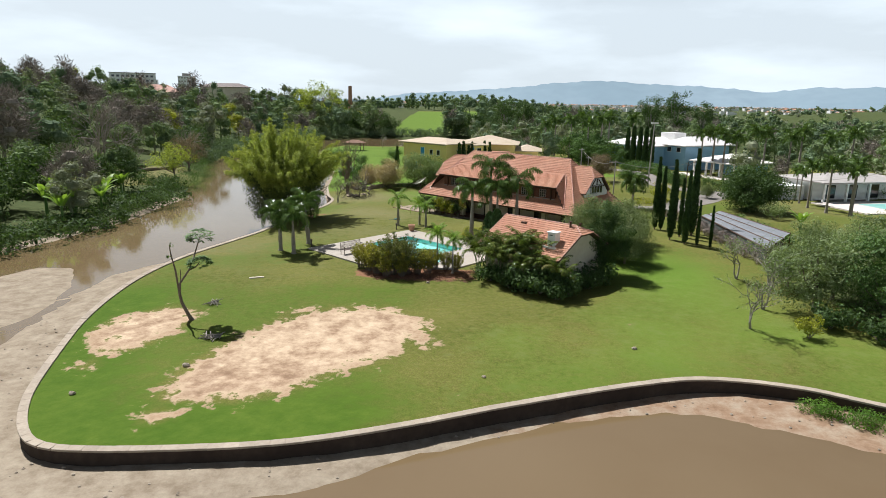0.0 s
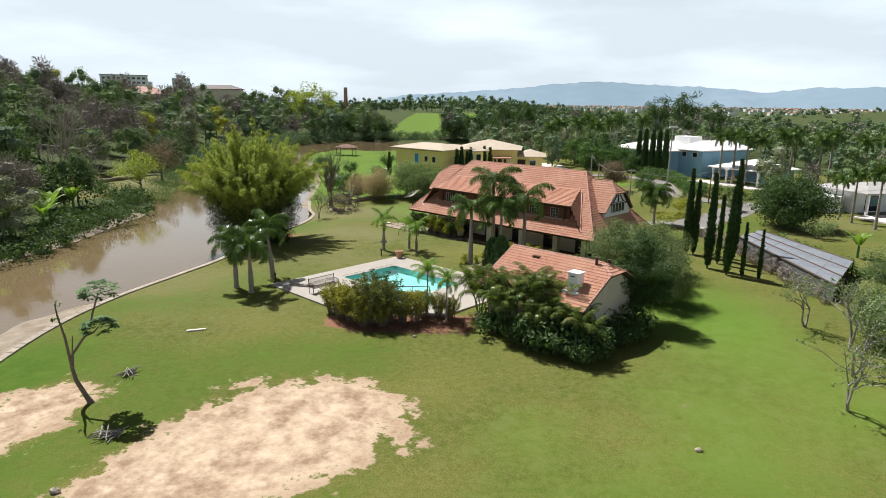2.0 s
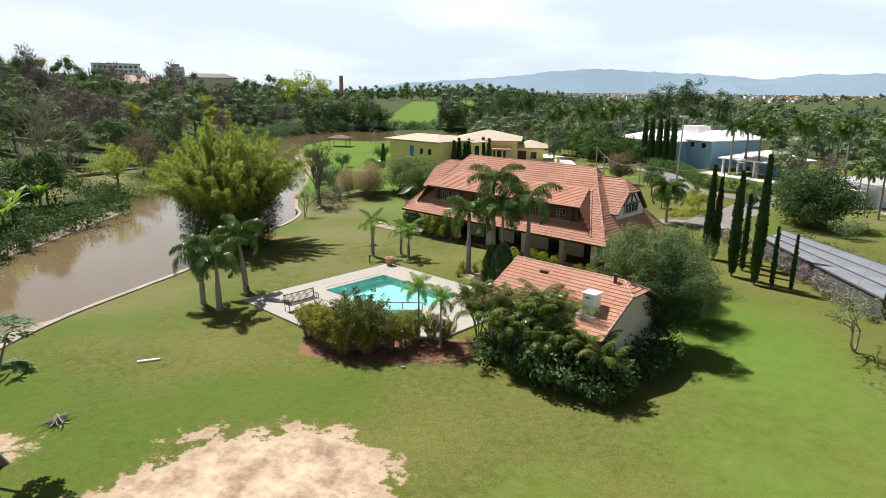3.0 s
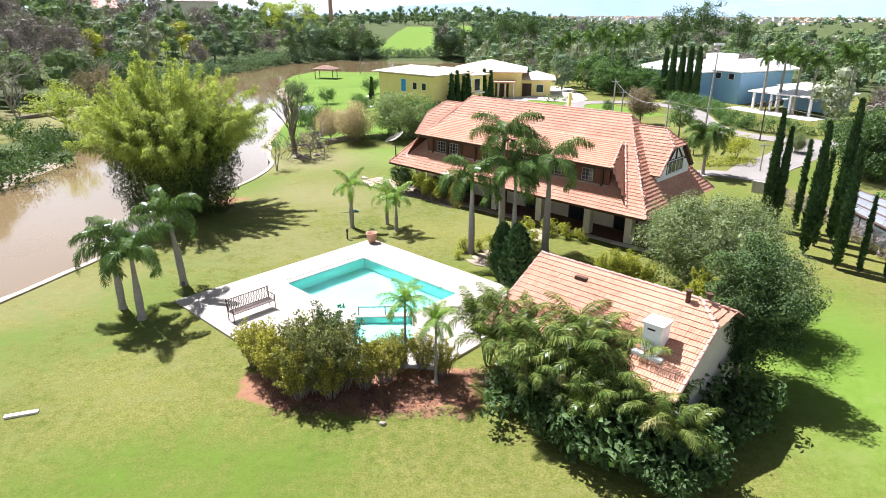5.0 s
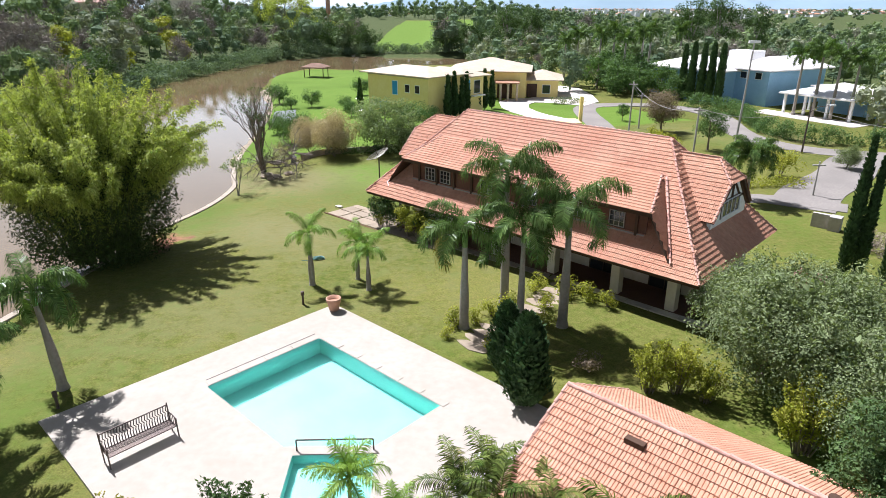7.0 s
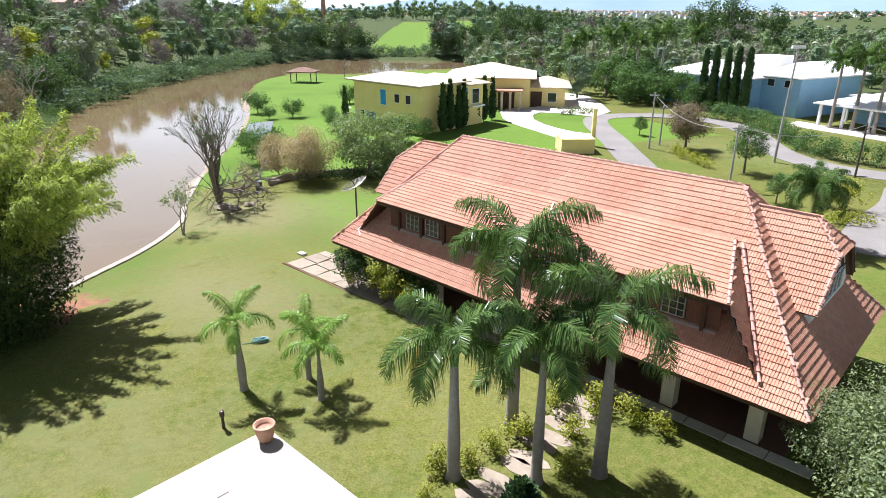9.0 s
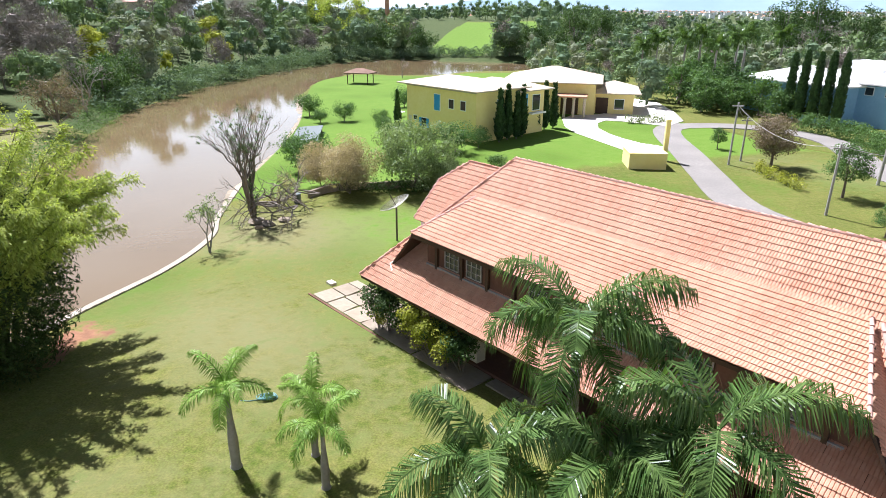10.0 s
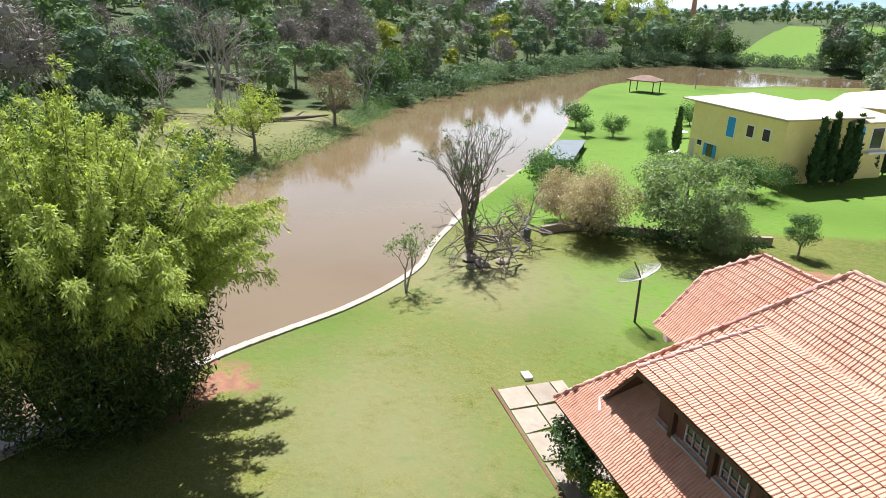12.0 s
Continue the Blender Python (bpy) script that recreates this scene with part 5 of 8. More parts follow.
o = [(KV - KH + 0.6, 0.0), (KV + KH - 0.6, 0.0), (KV + KH - 0.6, KE + 0.1), (KV + kc, kz - 0.2), (KV - kc, kz - 0.2), (KV - KH + 0.6, KE + 0.1)]
gg = Geo().add([(K0 + 0.5, y, z) for y, z in o] + [(K1 - 0.35, y, z) for y, z in o], [(5, 4, 3, 2, 1, 0), (6, 7, 8, 9, 10, 11)])
gg.f.append(np.array([(k, (k + 1) % 6, 6 + (k + 1) % 6, 6 + k) for k in range(6)]))
part("wall", gg, PLASTER, kiosk, "dull cream plaster walls")
cx, cy = 27.15, KV - 2.15
cz = KZ - 2.15 * ks
ch = part("chimney", Geo().box(cx - 0.33, cy - 0.33, cz - 0.4, cx + 0.33, cy + 0.33, cz + 0.86), WHITE, kiosk, "white plastered chimney with a flat cap")
part("cap", Geo().box(cx - 0.39, cy - 0.39, cz + 0.86, cx + 0.39, cy + 0.39, cz + 0.93), WHITE, ch)
part("vent", Geo().box(cx - 0.18, cy - 0.342, cz + 0.66, cx + 0.1, cy - 0.33, cz + 0.72), WINDOW, ch)
part("base", Geo().box(cx - 0.55, cy - 0.62, cz - 0.28, cx + 0.55, cy - 0.38, cz - 0.16), WHITE, ch)
for u, dv, h in ((27.35, -0.25, 0.42), (27.9, 0.25, 0.3)):
    fl = part("flue", Geo().lathe([(0.09, 0), (0.09, h), (0.13, h), (0.13, h + 0.06), (0.0, h + 0.07)], 10, (u, KV + dv, KZ - 0.12)), TIMBER, kiosk, "small dark roof flue")
part("flue", Geo().box(23.0, KV - 0.75, KZ - 0.42, 23.5, KV - 0.55, KZ - 0.2), TIMBER, kiosk, "dark roof bracket")

# ---- pool deck ----
POOL_IN = [(7.5, -23.6), (12.7, -23.6), (14.9, -21.4), (14.9, -18.3), (7.5, -18.3)]
WADE = [(13.3, -23.65), (15.2, -21.75), (17.05, -23.55), (15.15, -25.5)]
deck = thing("pool_deck", "white stone pool deck with stone edging round a turquoise pool", "pool deck", HOUSE, kind="structure")
ZD = 0.33


def holed(outer, holes, z):
    pts, faces, k = [], [], 0
    edges = []
    for loop in [outer] + holes:
        n = len(loop)
        pts += [Vector(p) for p in loop]
        edges += [(k + i, k + (i + 1) % n) for i in range(n)]
        k += n
    v, _, f, _, _, _ = delaunay_2d_cdt(pts, edges, [], 0, 1e-5)
    out = []
    for t in f:
        c = sum((v[i] for i in t), Vector((0, 0))) / len(t)
        x, y = np.array([c.x]), np.array([c.y])
        if sdist(x, y, outer)[0] > 0 and all(sdist(x, y, h)[0] < 0 for h in holes):
            out.append(tuple(t))
    return np.array([(p.x, p.y, z) for p in v]), out


g = Geo().add(*holed(DECK_OUT, [POOL_IN, WADE], ZD))
n = len(DECK_OUT)
g.add([(x, y, ZD) for x, y in DECK_OUT] + [(x, y, -0.2) for x, y in DECK_OUT], [(k, n + k, n + (k + 1) % n, (k + 1) % n) for k in range(n)])
part("paving", g, DECK, deck)


def basin(name, outline, depth, level, label):
    b = Geo()
    n = len(outline)
    if sum(outline[k - 1][0] * outline[k][1] - outline[k][0] * outline[k - 1][1] for k in range(n)) < 0:
        outline = outline[::-1]
    b.add([(x, y, ZD) for x, y in outline] + [(x, y, ZD - depth) for x, y in outline], [(k, (k + 1) % n, n + (k + 1) % n, n + k) for k in range(n)])
    b.add([(x, y, ZD - depth) for x, y in outline], [tuple(range(n))])
    part(name, b, POOLTILE, deck, label)
    part("pool_water", Geo().add([(x, y, ZD - level) for x, y in outline], [tuple(range(n))]), POOLWATER, deck, "clear turquoise pool water")


POOLWATER = bpy.data.materials.new("pool_water")
POOLWATER.use_nodes = True
_t = POOLWATER.node_tree
_p = _t.nodes["Principled BSDF"]
_p.inputs["Base Color"].default_value = (0.55, 0.93, 0.90, 1)
_p.inputs["Roughness"].default_value, _p.inputs["IOR"].default_value, _p.inputs["Transmission Weight"].default_value = 0.03, 1.333, 1.0
_n, _b, _g = _t.nodes.new("ShaderNodeTexNoise"), _t.nodes.new("ShaderNodeBump"), _t.nodes.new("ShaderNodeNewGeometry")
_n.inputs["Scale"].default_value = 2.5
_b.inputs["Strength"].default_value, _b.inputs["Distance"].default_value = 0.06, 0.1
_t.links.new(_g.outputs["Position"], _n.inputs["Vector"])
_t.links.new(_n.outputs[0], _b.inputs["Height"])
_t.links.new(_b.outputs[0], _p.inputs["Normal"])
basin("pool_basin", POOL_IN[::-1], 1.35, 0.15, "turquoise mosaic pool basin")
basin("wading_basin", WADE[::-1], 0.5, 0.14, "shallow turquoise wading pool")
for ob in deck.children:
    if ob.name.startswith("pool_water"):
        ob.visible_shadow = False
# coping lines and drain
part("drain", Geo().box(7.0, -23.4, ZD, 7.05, -18.2, ZD + 0.006), IRON, deck, "thin dark drain slot")
for k in range(6):
    u = 7.6 + k * 1.25
    part("edge_stone", Geo().box(u, -18.28, ZD + 0.002, u + 1.2, -17.95, ZD + 0.022), DECK, deck)
for k in range(4):
    v = -23.5 + k * 1.3
    part("edge_stone", Geo().box(7.16, v, ZD + 0.002, 7.48, v + 1.25, ZD + 0.022), DECK, deck)

# wading pool: dark bar stands for a low coping wall and its shadow
rail = thing("pool_rail", "dark bar and posts standing in for a low coping wall and its shadow", "hand rail", HOUSE)
a, b = np.array([13.2, -23.4, ZD]), np.array([15.0, -21.6, ZD])
part("bar", Geo().tube([a + (0, 0, 0.42), b + (0, 0, 0.42)], 0.03, 6), IRON, rail)
for p in (a, (a + b) / 2, b):
    part("post", Geo().tube([p, p + (0, 0, 0.42)], 0.03, 6), IRON, rail)

# wrought-iron bench with scrolled back
bench = thing("garden_bench", "long wrought-iron garden bench on the pool deck", "bench", HOUSE @ pose(9.15, -26.88, ZD, 0, 0, 91))
L = 2.25
for y, z0, z1 in ((0.0, 0.45, 1.0),):
    fr = part("backrest", Geo().tube([(-L / 2, y + 0.08, z1), (L / 2, y + 0.08, z1)], 0.022, 6).tube([(-L / 2, y, z0), (L / 2, y, z0)], 0.02, 6), IRON, bench)
    for k in range(25):
        x = -L / 2 + L * (k + 0.5) / 25
        part("baluster", Geo().tube([(x, y, z0), (x, y + 0.03, z0 + 0.2), (x + 0.03, y + 0.045, z0 + 0.28), (x - 0.03, y + 0.06, z0 + 0.36), (x, y + 0.08, z1)], 0.017, 4), IRON, fr)
sg = Geo()
for k in range(26):
    x = -L / 2 + L * (k + 0.5) / 26
    sg.box(x - 0.038, -0.5, 0.43, x + 0.038, 0.0, 0.445)
part("seat", sg, IRON, bench)
part("front_rail", Geo().tube([(-L / 2, -0.5, 0.43), (L / 2, -0.5, 0.43)], 0.02, 6), IRON, bench)
for x in (-L / 2, L / 2):
    for y, h in ((0.0, 1.08), (-0.5, 0.72)):
        part("leg", Geo().tube([(x, y - 0.03, 0), (x, y, 0.4), (x, y + (0.08 if y == 0 else 0), h)], 0.024, 6), IRON, bench)
    part("armrest", Geo().tube([(x, -0.5, 0.72), (x, -0.2, 0.76), (x, 0.04, 0.72)], 0.022, 6), IRON, bench)
    for k in range(3):
        y = -0.4 + 0.14 * k
        part("baluster", Geo().tube([(x, y, 0.45), (x, y, 0.74)], 0.012, 4), IRON, bench)

# terracotta pot at the deck's corner
pot = thing("flower_pot", "large terracotta pot with empty dark mouth", "flower pot", HOUSE @ pose(5.7, -16.1, ZD))
part("body", Geo().lathe([(0.0, 0), (0.20, 0), (0.24, 0.06), (0.33, 0.42), (0.37, 0.56), (0.37, 0.64), (0.31, 0.64), (0.29, 0.5), (0.0, 0.48)], 20), TERRACOTTA, pot, smooth=True)
solo("garden_lamp", Geo().lathe([(0.0, 0), (0.06, 0), (0.05, 0.5), (0.09, 0.52), (0.09, 0.72), (0.0, 0.76)], 8), IRON, "short dark garden lamp post in the grass", "garden lamp", pose(-5.7, 68.6, gz(-5.7, 68.6)))
solo("garden_lamp", Geo().lathe([(0.0, 0), (0.06, 0), (0.05, 0.5), (0.09, 0.52), (0.09, 0.72), (0.0, 0.76)], 8), IRON, "short dark garden lamp post in the grass", "garden lamp", pose(-12.6, 59.6, gz(-12.6, 59.6)))

# stone steps from the deck to the house
steps = thing("stone_path", "rough stepping-stone path between low shrubs", "path", kind="structure")
rs = R(44)
for k in range(13):
    f = k / 12
    x, y = 2.6 + 5.0 * f + rs.uniform(-0.2, 0.2), 64.9 + 6.4 * f + rs.uniform(-0.15, 0.15)
    q = [(math.cos(t) * 0.85 * rs.uniform(0.8, 1.1), math.sin(t) * 0.34 * rs.uniform(0.8, 1.15)) for t in np.linspace(0, 6.28, 8, endpoint=False)]
    part("stone", Geo().prism(q, -0.2, 0.03), FLAG, steps, m=pose(x, y, gz(x, y), 0, 0, -38 + rs.uniform(-8, 8)))


# ---- neighbours ----
def hip_roof(g, x0, y0, x1, y1, z, rise, over, thick=0.18):
    a, b, c, d = x0 - over, y0 - over, x1 + over, y1 + over
    r = min(c - a, d - b) / 2
    if c - a > d - b:
        t = [(a + r, (b + d) / 2, z + rise), (c - r, (b + d) / 2, z + rise)]
    else:
        t = [((a + c) / 2, b + r, z + rise), ((a + c) / 2, d - r, z + rise)]
    v = [(a, b, z), (c, b, z), (c, d, z), (a, d, z)] + t + [(a, b, z - thick), (c, b, z - thick), (c, d, z - thick), (a, d, z - thick)]
    if c - a > d - b:
        fq, ft = [(0, 1, 5, 4), (2, 3, 4, 5)], [(1, 2, 5), (3, 0, 4)]
    else:
        fq, ft = [(1, 2, 5, 4), (3, 0, 4, 5)], [(0, 1, 4), (2, 3, 5)]
    n = g.n
    g.add(v, fq + [(0, 6, 7, 1), (1, 7, 8, 2), (2, 8, 9, 3), (3, 9, 6, 0), (6, 9, 8, 7)])
    g.f.append(np.array(ft) + n)
    return g


def shutter_window(owner, m, w, h, shutter=None, open_sides=False):
    win = part("window", Geo().box(-w / 2 - 0.08, -0.06, -0.08, w / 2 + 0.08, 0.03, h + 0.08), WHITE, owner, m=m)
    part("pane", Geo().box(-w / 2, 0.03, 0, w / 2, 0.05, h), shutter if shutter and not open_sides else WINDOW, win)
    if open_sides:
        for s in (-1, 1):
            part("shutter", Geo().box(s * w / 2 + (0.02 if s > 0 else -0.42), 0.04, 0, s * w / 2 + (0.42 if s > 0 else -0.02), 0.08, h), shutter, win)
    return win


YH = pose(-2.7, 123.5, 0.05, 0, 0, -41)
yh = thing("yellow_house", "two-storey yellow house with pale hipped roofs and blue shutters", "house", YH)
# local x runs along the face that looks towards the river wall (negative: west), y to the back
for x0, y0, x1, y1, h, rise in ((-11.8, 0, 0, 7.0, 5.7, 0.9), (-9.0, 7.0, -0.3, 11.4, 5.2, 0.9)):
    part("wall", Geo().box(x0, y0, -0.3, x1, y1, h), YELLOW, yh)
    part("roof", hip_roof(Geo(), x0, y0, x1, y1, h + 0.10, rise, 0.85, 0.12), PALEROOF, yh, "pale clay hipped roof with white eaves")
FL = lambda x, z: pose(x, -0.01, z, 0, 0, 180)
shutter_window(yh, FL(-6.3, 3.1), 0.95, 1.75, BLUE)
shutter_window(yh, FL(-3.9, 3.55), 0.75, 0.95)
shutter_window(yh, FL(-2.0, 3.55), 0.75, 0.95)
shutter_window(yh, FL(-8.6, 0.75), 0.9, 1.2, BLUE, True)
shutter_window(yh, FL(-2.1, 0.85), 0.75, 0.5)
shutter_window(yh, FL(-10.2, 1.6), 0.6, 0.45)
part("door", Geo().box(-11.5, -0.05, -0.1, -10.9, 0.02, 2.0), PLASTER, yh)
part("string_course", Geo().box(-11.82, -0.03, 5.45, 0.03, 0.0, 5.58), PALEROOF, yh)
FR = lambda y, z, x=0.01: pose(x, y, z, 0, 0, -90)
shutter_window(yh, FR(8.0, 2.6, -0.29), 0.95, 2.2, BLUE)
shutter_window(yh, FR(10.0, 2.9, -0.29), 1.2, 1.7)
shutter_window(yh, FR(3.6, 3.2), 0.8, 1.4, BLUE)
part("balcony", Geo().box(-0.3, 8.8, 2.5, 0.3, 11.2, 2.68), WHITE, yh)
part("terrace", Geo().box(-14.5, -0.6, -0.3, -11.8, 3.5, 0.12), WHITE, yh)
# its single-storey wing, turned to face the drive
wing = thing("house_wing", "single-storey yellow wing with broad pale roofs and a columned porch", "house", pose(6.2, 146.4, 0.2, 0, 0, -6))
for x0, y0, x1, y1, h, rise in ((-6.5, -0.2, 5.6, 11, 4.3, 1.7), (5.6, 1.6, 10.8, 10.0, 2.9, 1.1)):
    part("wall", Geo().box(x0, y0, -0.3, x1, y1, h), YELLOW, wing)
    part("roof", hip_roof(Geo(), x0, y0, x1, y1, h + 0.1, rise, 0.9, 0.12), PALEROOF, wing, "pale clay hipped roof with white eaves")
part("canopy", Geo().box(0.0, -3.6, 2.75, 4.6, -0.2, 2.95), TERRACOTTA, wing, "clay-tiled porch canopy")
for x in (0.3, 1.7, 2.9, 4.3):
    part("column", Geo().lathe([(0.26, -0.3), (0.26, 0.15), (0.2, 0.2), (0.18, 2.5), (0.25, 2.6), (0.25, 2.76)], 10, (x, -3.3, 0)), PALEROOF, wing)
part("door", Geo().box(1.0, -0.26, 0, 3.4, -0.2, 2.4), TIMBER, wing)
# no opening here: a thin dark panel paints the recess's shade
part("entrance_shade_panel", Geo().box(5.75, 1.5, 0, 7.4, 1.6, 2.3), TIMBER, wing, "dark panel standing in for a shaded entrance recess")
shutter_window(wing, pose(8.9, 1.58, 0.8, 0, 0, 180), 1.2, 1.3)

# small yellow gate building and its tall pier
gateb = thing("gate_store", "low yellow rendered store wall with a tall pier", "garden wall", pose(13.9, 114.6, 0.1, 0, 0, 4))
part("wall", Geo().box(-1.7, 0, -0.2, 1.7, 3.0, 1.5), YELLOW, gateb)
part("pier", Geo().box(2.2, 3.3, -0.2, 2.6, 3.7, 4.1), YELLOW, gateb)
part("coping", Geo().box(-1.74, -0.04, 1.5, 1.74, 3.04, 1.56), YELLOW, gateb)

# blue house with white roofs
BH = pose(37.4, 148.2, 0.2, 0, 0, -60)
bh = thing("blue_house", "two-storey light blue house with broad white hipped roofs", "house", BH)
for x0, y0, x1, y1, h, mt in ((0, 0, 7.2, 11, 4.8, BLUEWALL), (7.2, 3.6, 13, 17, 5.0, BLUEWALL), (-8.5, 1.6, 1, 13, 4.6, BLUEWALL)):
    part("wall", Geo().box(x0, y0, -0.3, x1, y1, h), mt, bh)
for x0, y0, x1, y1, h in ((0, 0, 7.2, 11, 4.8), (7.2, 3.6, 13, 17, 5.2), (-8.5, 1.6, 1, 13, 4.6)):
    part("roof", hip_roof(Geo(), x0, y0, x1, y1, h + 0.15, 1.7, 0.9), WHITEROOF, bh, "white hipped roof")
part("water_tank_box", Geo().box(2.6, 7.0, 5.2, 6.6, 10.5, 7.6), WHITE, bh)
part("garage_roof", hip_roof(Geo(), 17.8, 0.7, 27.6, 11.1, 2.9, 1.5, 0.5), WHITEROOF, bh, "white carport roof")
part("solar_panel", Geo().box(19.6, 3.5, 3.75, 21.6, 6.9, 3.88), CONCRETE, bh)
for x, y in ((18, 0.9), (21, 0.9), (24.2, 0.9), (27.4, 0.9), (27.4, 5.0), (18, 6.7)):
    part("column", Geo().box(x - 0.15, y - 0.15, -0.2, x + 0.15, y + 0.15, 2.8), WHITE, bh)
part("wall", Geo().box(19.0, 7.0, -0.2, 27.2, 10.9, 2.7), BLUEWALL, bh)
part("forecourt", Geo().box(15, -2.5, -0.1, 30, 1.5, 0.08), DRIVE, bh)
for x, z in ((1.2, 0.9), (2.9, 0.9), (4.6, 0.9), (5.6, 3.2)):
    shutter_window(bh, pose(x, -0.01, z, 0, 0, 180), 0.9, 0.9)
for x, z in ((-6.5, 1.2), (-3.5, 3.0), (-1.5, 1.2)):
    shutter_window(bh, pose(x, 1.59, z, 0, 0, 180), 1.0, 1.1)
for x, z in ((8.6, 3.9), (11.2, 3.9)):
    shutter_window(bh, pose(x, 3.59, z, 0, 0, 180), 1.0, 0.9)

# white house beside its pool, beyond the fence
WH = pose(54.0, 100.6, 0.0, 0, 0, 15)
wh = thing("white_house", "long single-storey white house behind palms with a pool", "house", WH)
part("wall", Geo().box(0, 0, -0.2, 16, 6.5, 2.9), WHITE, wh)
part("roof", hip_roof(Geo(), -0.5, -2.5, 16.5, 7, 3.0, 0.9, 0.4), CONCRETE, wh, "low grey roof")
part("wall", Geo().box(-7, 1.0, -0.2, -0.6, 5.5, 2.1), WHITE, wh)
for x in (0, 4, 8, 12, 16):
    part("column", Geo().box(x - 0.15, -2.4, -0.2, x + 0.15, -2.1, 2.9), WHITE, wh)
for x in (3, 7, 11):
    shutter_window(wh, pose(x, -0.01, 0.2, 0, 0, 180), 2.2, 2.1)
part("patio", Geo().box(-2.4, -12.5, -0.1, 20, -2.5, 0.10), DRIVE, wh)
part("pool_water", Geo().box(3.5, -11.5, 0.09, 17, -5.0, 0.115), POOLTILE, wh, "pale blue swimming pool")

# greenhouse sheets between dark rails, with the leafless hedge beside it
gh = thing("greenhouse", "low greenhouse of grey plastic sheets between dark rails", "greenhouse")
ga, gb, gc, gd = np.array([28.4, 74.8, 1.5]), np.array([32.0, 78.4, 1.5]), np.array([33.9, 65.6, 1.5]), np.array([28.3, 58.0, 1.5])
rs = R(45)
for k in range(3):
    p0, p1 = ga + (gb - ga) * k / 3, ga + (gb - ga) * (k + 1) / 3
    q0, q1 = gd + (gc - gd) * k / 3, gd + (gc - gd) * (k + 1) / 3
    for s in range(6):
        f0, f1 = s / 6 + 0.001, (s + 1) / 6 - 0.001
        z = rs.uniform(-0.02, 0.02)
        crn = [p0 + (q0 - p0) * f0, p1 + (q1 - p1) * f0, p1 + (q1 - p1) * f1, p0 + (q0 - p0) * f1]
        mid = sum(crn) / 4 + np.array([0, 0, 0.22])
        g = Geo()
        m0, m1 = (crn[0] + crn[1]) / 2 + (0, 0, 0.1 + z), (crn[3] + crn[2]) / 2 + (0, 0, 0.1 + z)
        g.add([crn[0], m0, m1, crn[3]], [(0, 1, 2, 3)]).add([m0, crn[1], crn[2], m1], [(0, 1, 2, 3)])
        part("sheet", g, SHEET, gh)
for k in range(4):
    p, q = ga + (gb - ga) * k / 3, gd + (gc - gd) * k / 3
    part("rail", Geo().tube([p, q], 0.09, 5), TIMBER, gh)
    for f in np.linspace(0, 1, 6):
        c = p + (q - p) * f
        part("post", Geo().tube([c - (0, 0, 1.6), c], 0.05, 5), TIMBER, gh)
part("end_wall", Geo().add([ga, gd, gd - (0, 0, 1.5), ga - (0, 0, 1.5)], [(0, 1, 2, 3)]), GREYPLASTIC, gh)


# ---- planting about the house ----
CY = "columnar cypresses by the fence"
tall_c = put(column_tree("cypress", "tall straight dark green columnar cypress on the lawn edge", 8.0, 0.66, R(49), CYPRESS, CY, power=1.0), 22.6, 67.0)
for x, y, z, t in ((22.6, 72.5, 0.98, 60), (23.2, 72.3, 0.86, 140), (25.6, 69.5, 1.12, 40), (23.4, 64.9, 0.90, 220)):
    again(tall_c, x, y, t, z)
thin = put(column_tree("cypress", "thin young columnar cypress on the lawn edge", 6.0, 0.34, R(51), CYPRESS, CY, power=1.0), 24.6, 72.3)
for x, y, z, t in ((24.1, 68.7, 1.0, 60), (24.4, 64.3, 0.74, 10), (25.4, 63.5, 0.68, 100)):
    again(thin, x, y, t, z)
cone = put(column_tree("cypress_bush", "dense dark conical cypress bush by the pool house", 3.3, 1.5, R(52), CYPRESS, "cypress bushes by the pool house", size=0.16, n=4200, power=0.6), 4.6, 60.5, 0, 1.12)
again(cone, 4.0, 62.7, 70, 0.94)

put(tree("tree", "dense dark broad-leaved tree beside the pool house", 7.4, 4.9, 0.5, BARK, DARKLEAF, R(53), 110, 300, 0.15, 0.7), 12.9, 52.8, 0, 0.80)
olive = put(tree("tree", "grey-green leafy tree shading the veranda end", 4.9, 5.4, 0.4, BARK, GREYLEAF, R(54), 90, 190, 0.135, 0.85), 14.0, 62.4)
for x, y, s, t in ((16.4, 62.8, 0.95, 50), (16.0, 66.2, 0.78, 130), (18.2, 65.2, 0.74, 260), (15.2, 59.4, 0.9, 300), (15.6, 56.6, 0.82, 170), (14.2, 66.8, 0.66, 20)):
    again(olive, x, y, t, s)
put(shrub("flowering_shrub", "faded pink flowering shrub among grey-green trees", 3.4, 2.2, PINKLEAF, R(55), 14, 40, 0.14, stems=4), 16.0, 64.6, dz=0.8)
lime = put(loose_bush("shrub", "bright yellow-green shrub behind the pool house", 2.5, 1.8, LIMELEAF, R(56), 26, 110, 0.13), 10.5, 61.6)
for x, y, s, t in ((9.4, 61.6, 0.95, 80), (13.6, 58.2, 1.25, 150), (11.4, 61.0, 0.8, 30)):
    again(lime, x, y, t, s)
low = put(shrub("low_shrub", "low yellowish ornamental shrub along the stone path", 0.85, 1.3, LIMELEAF, R(57), 12, 40, 0.11), 2.0, 66.6)
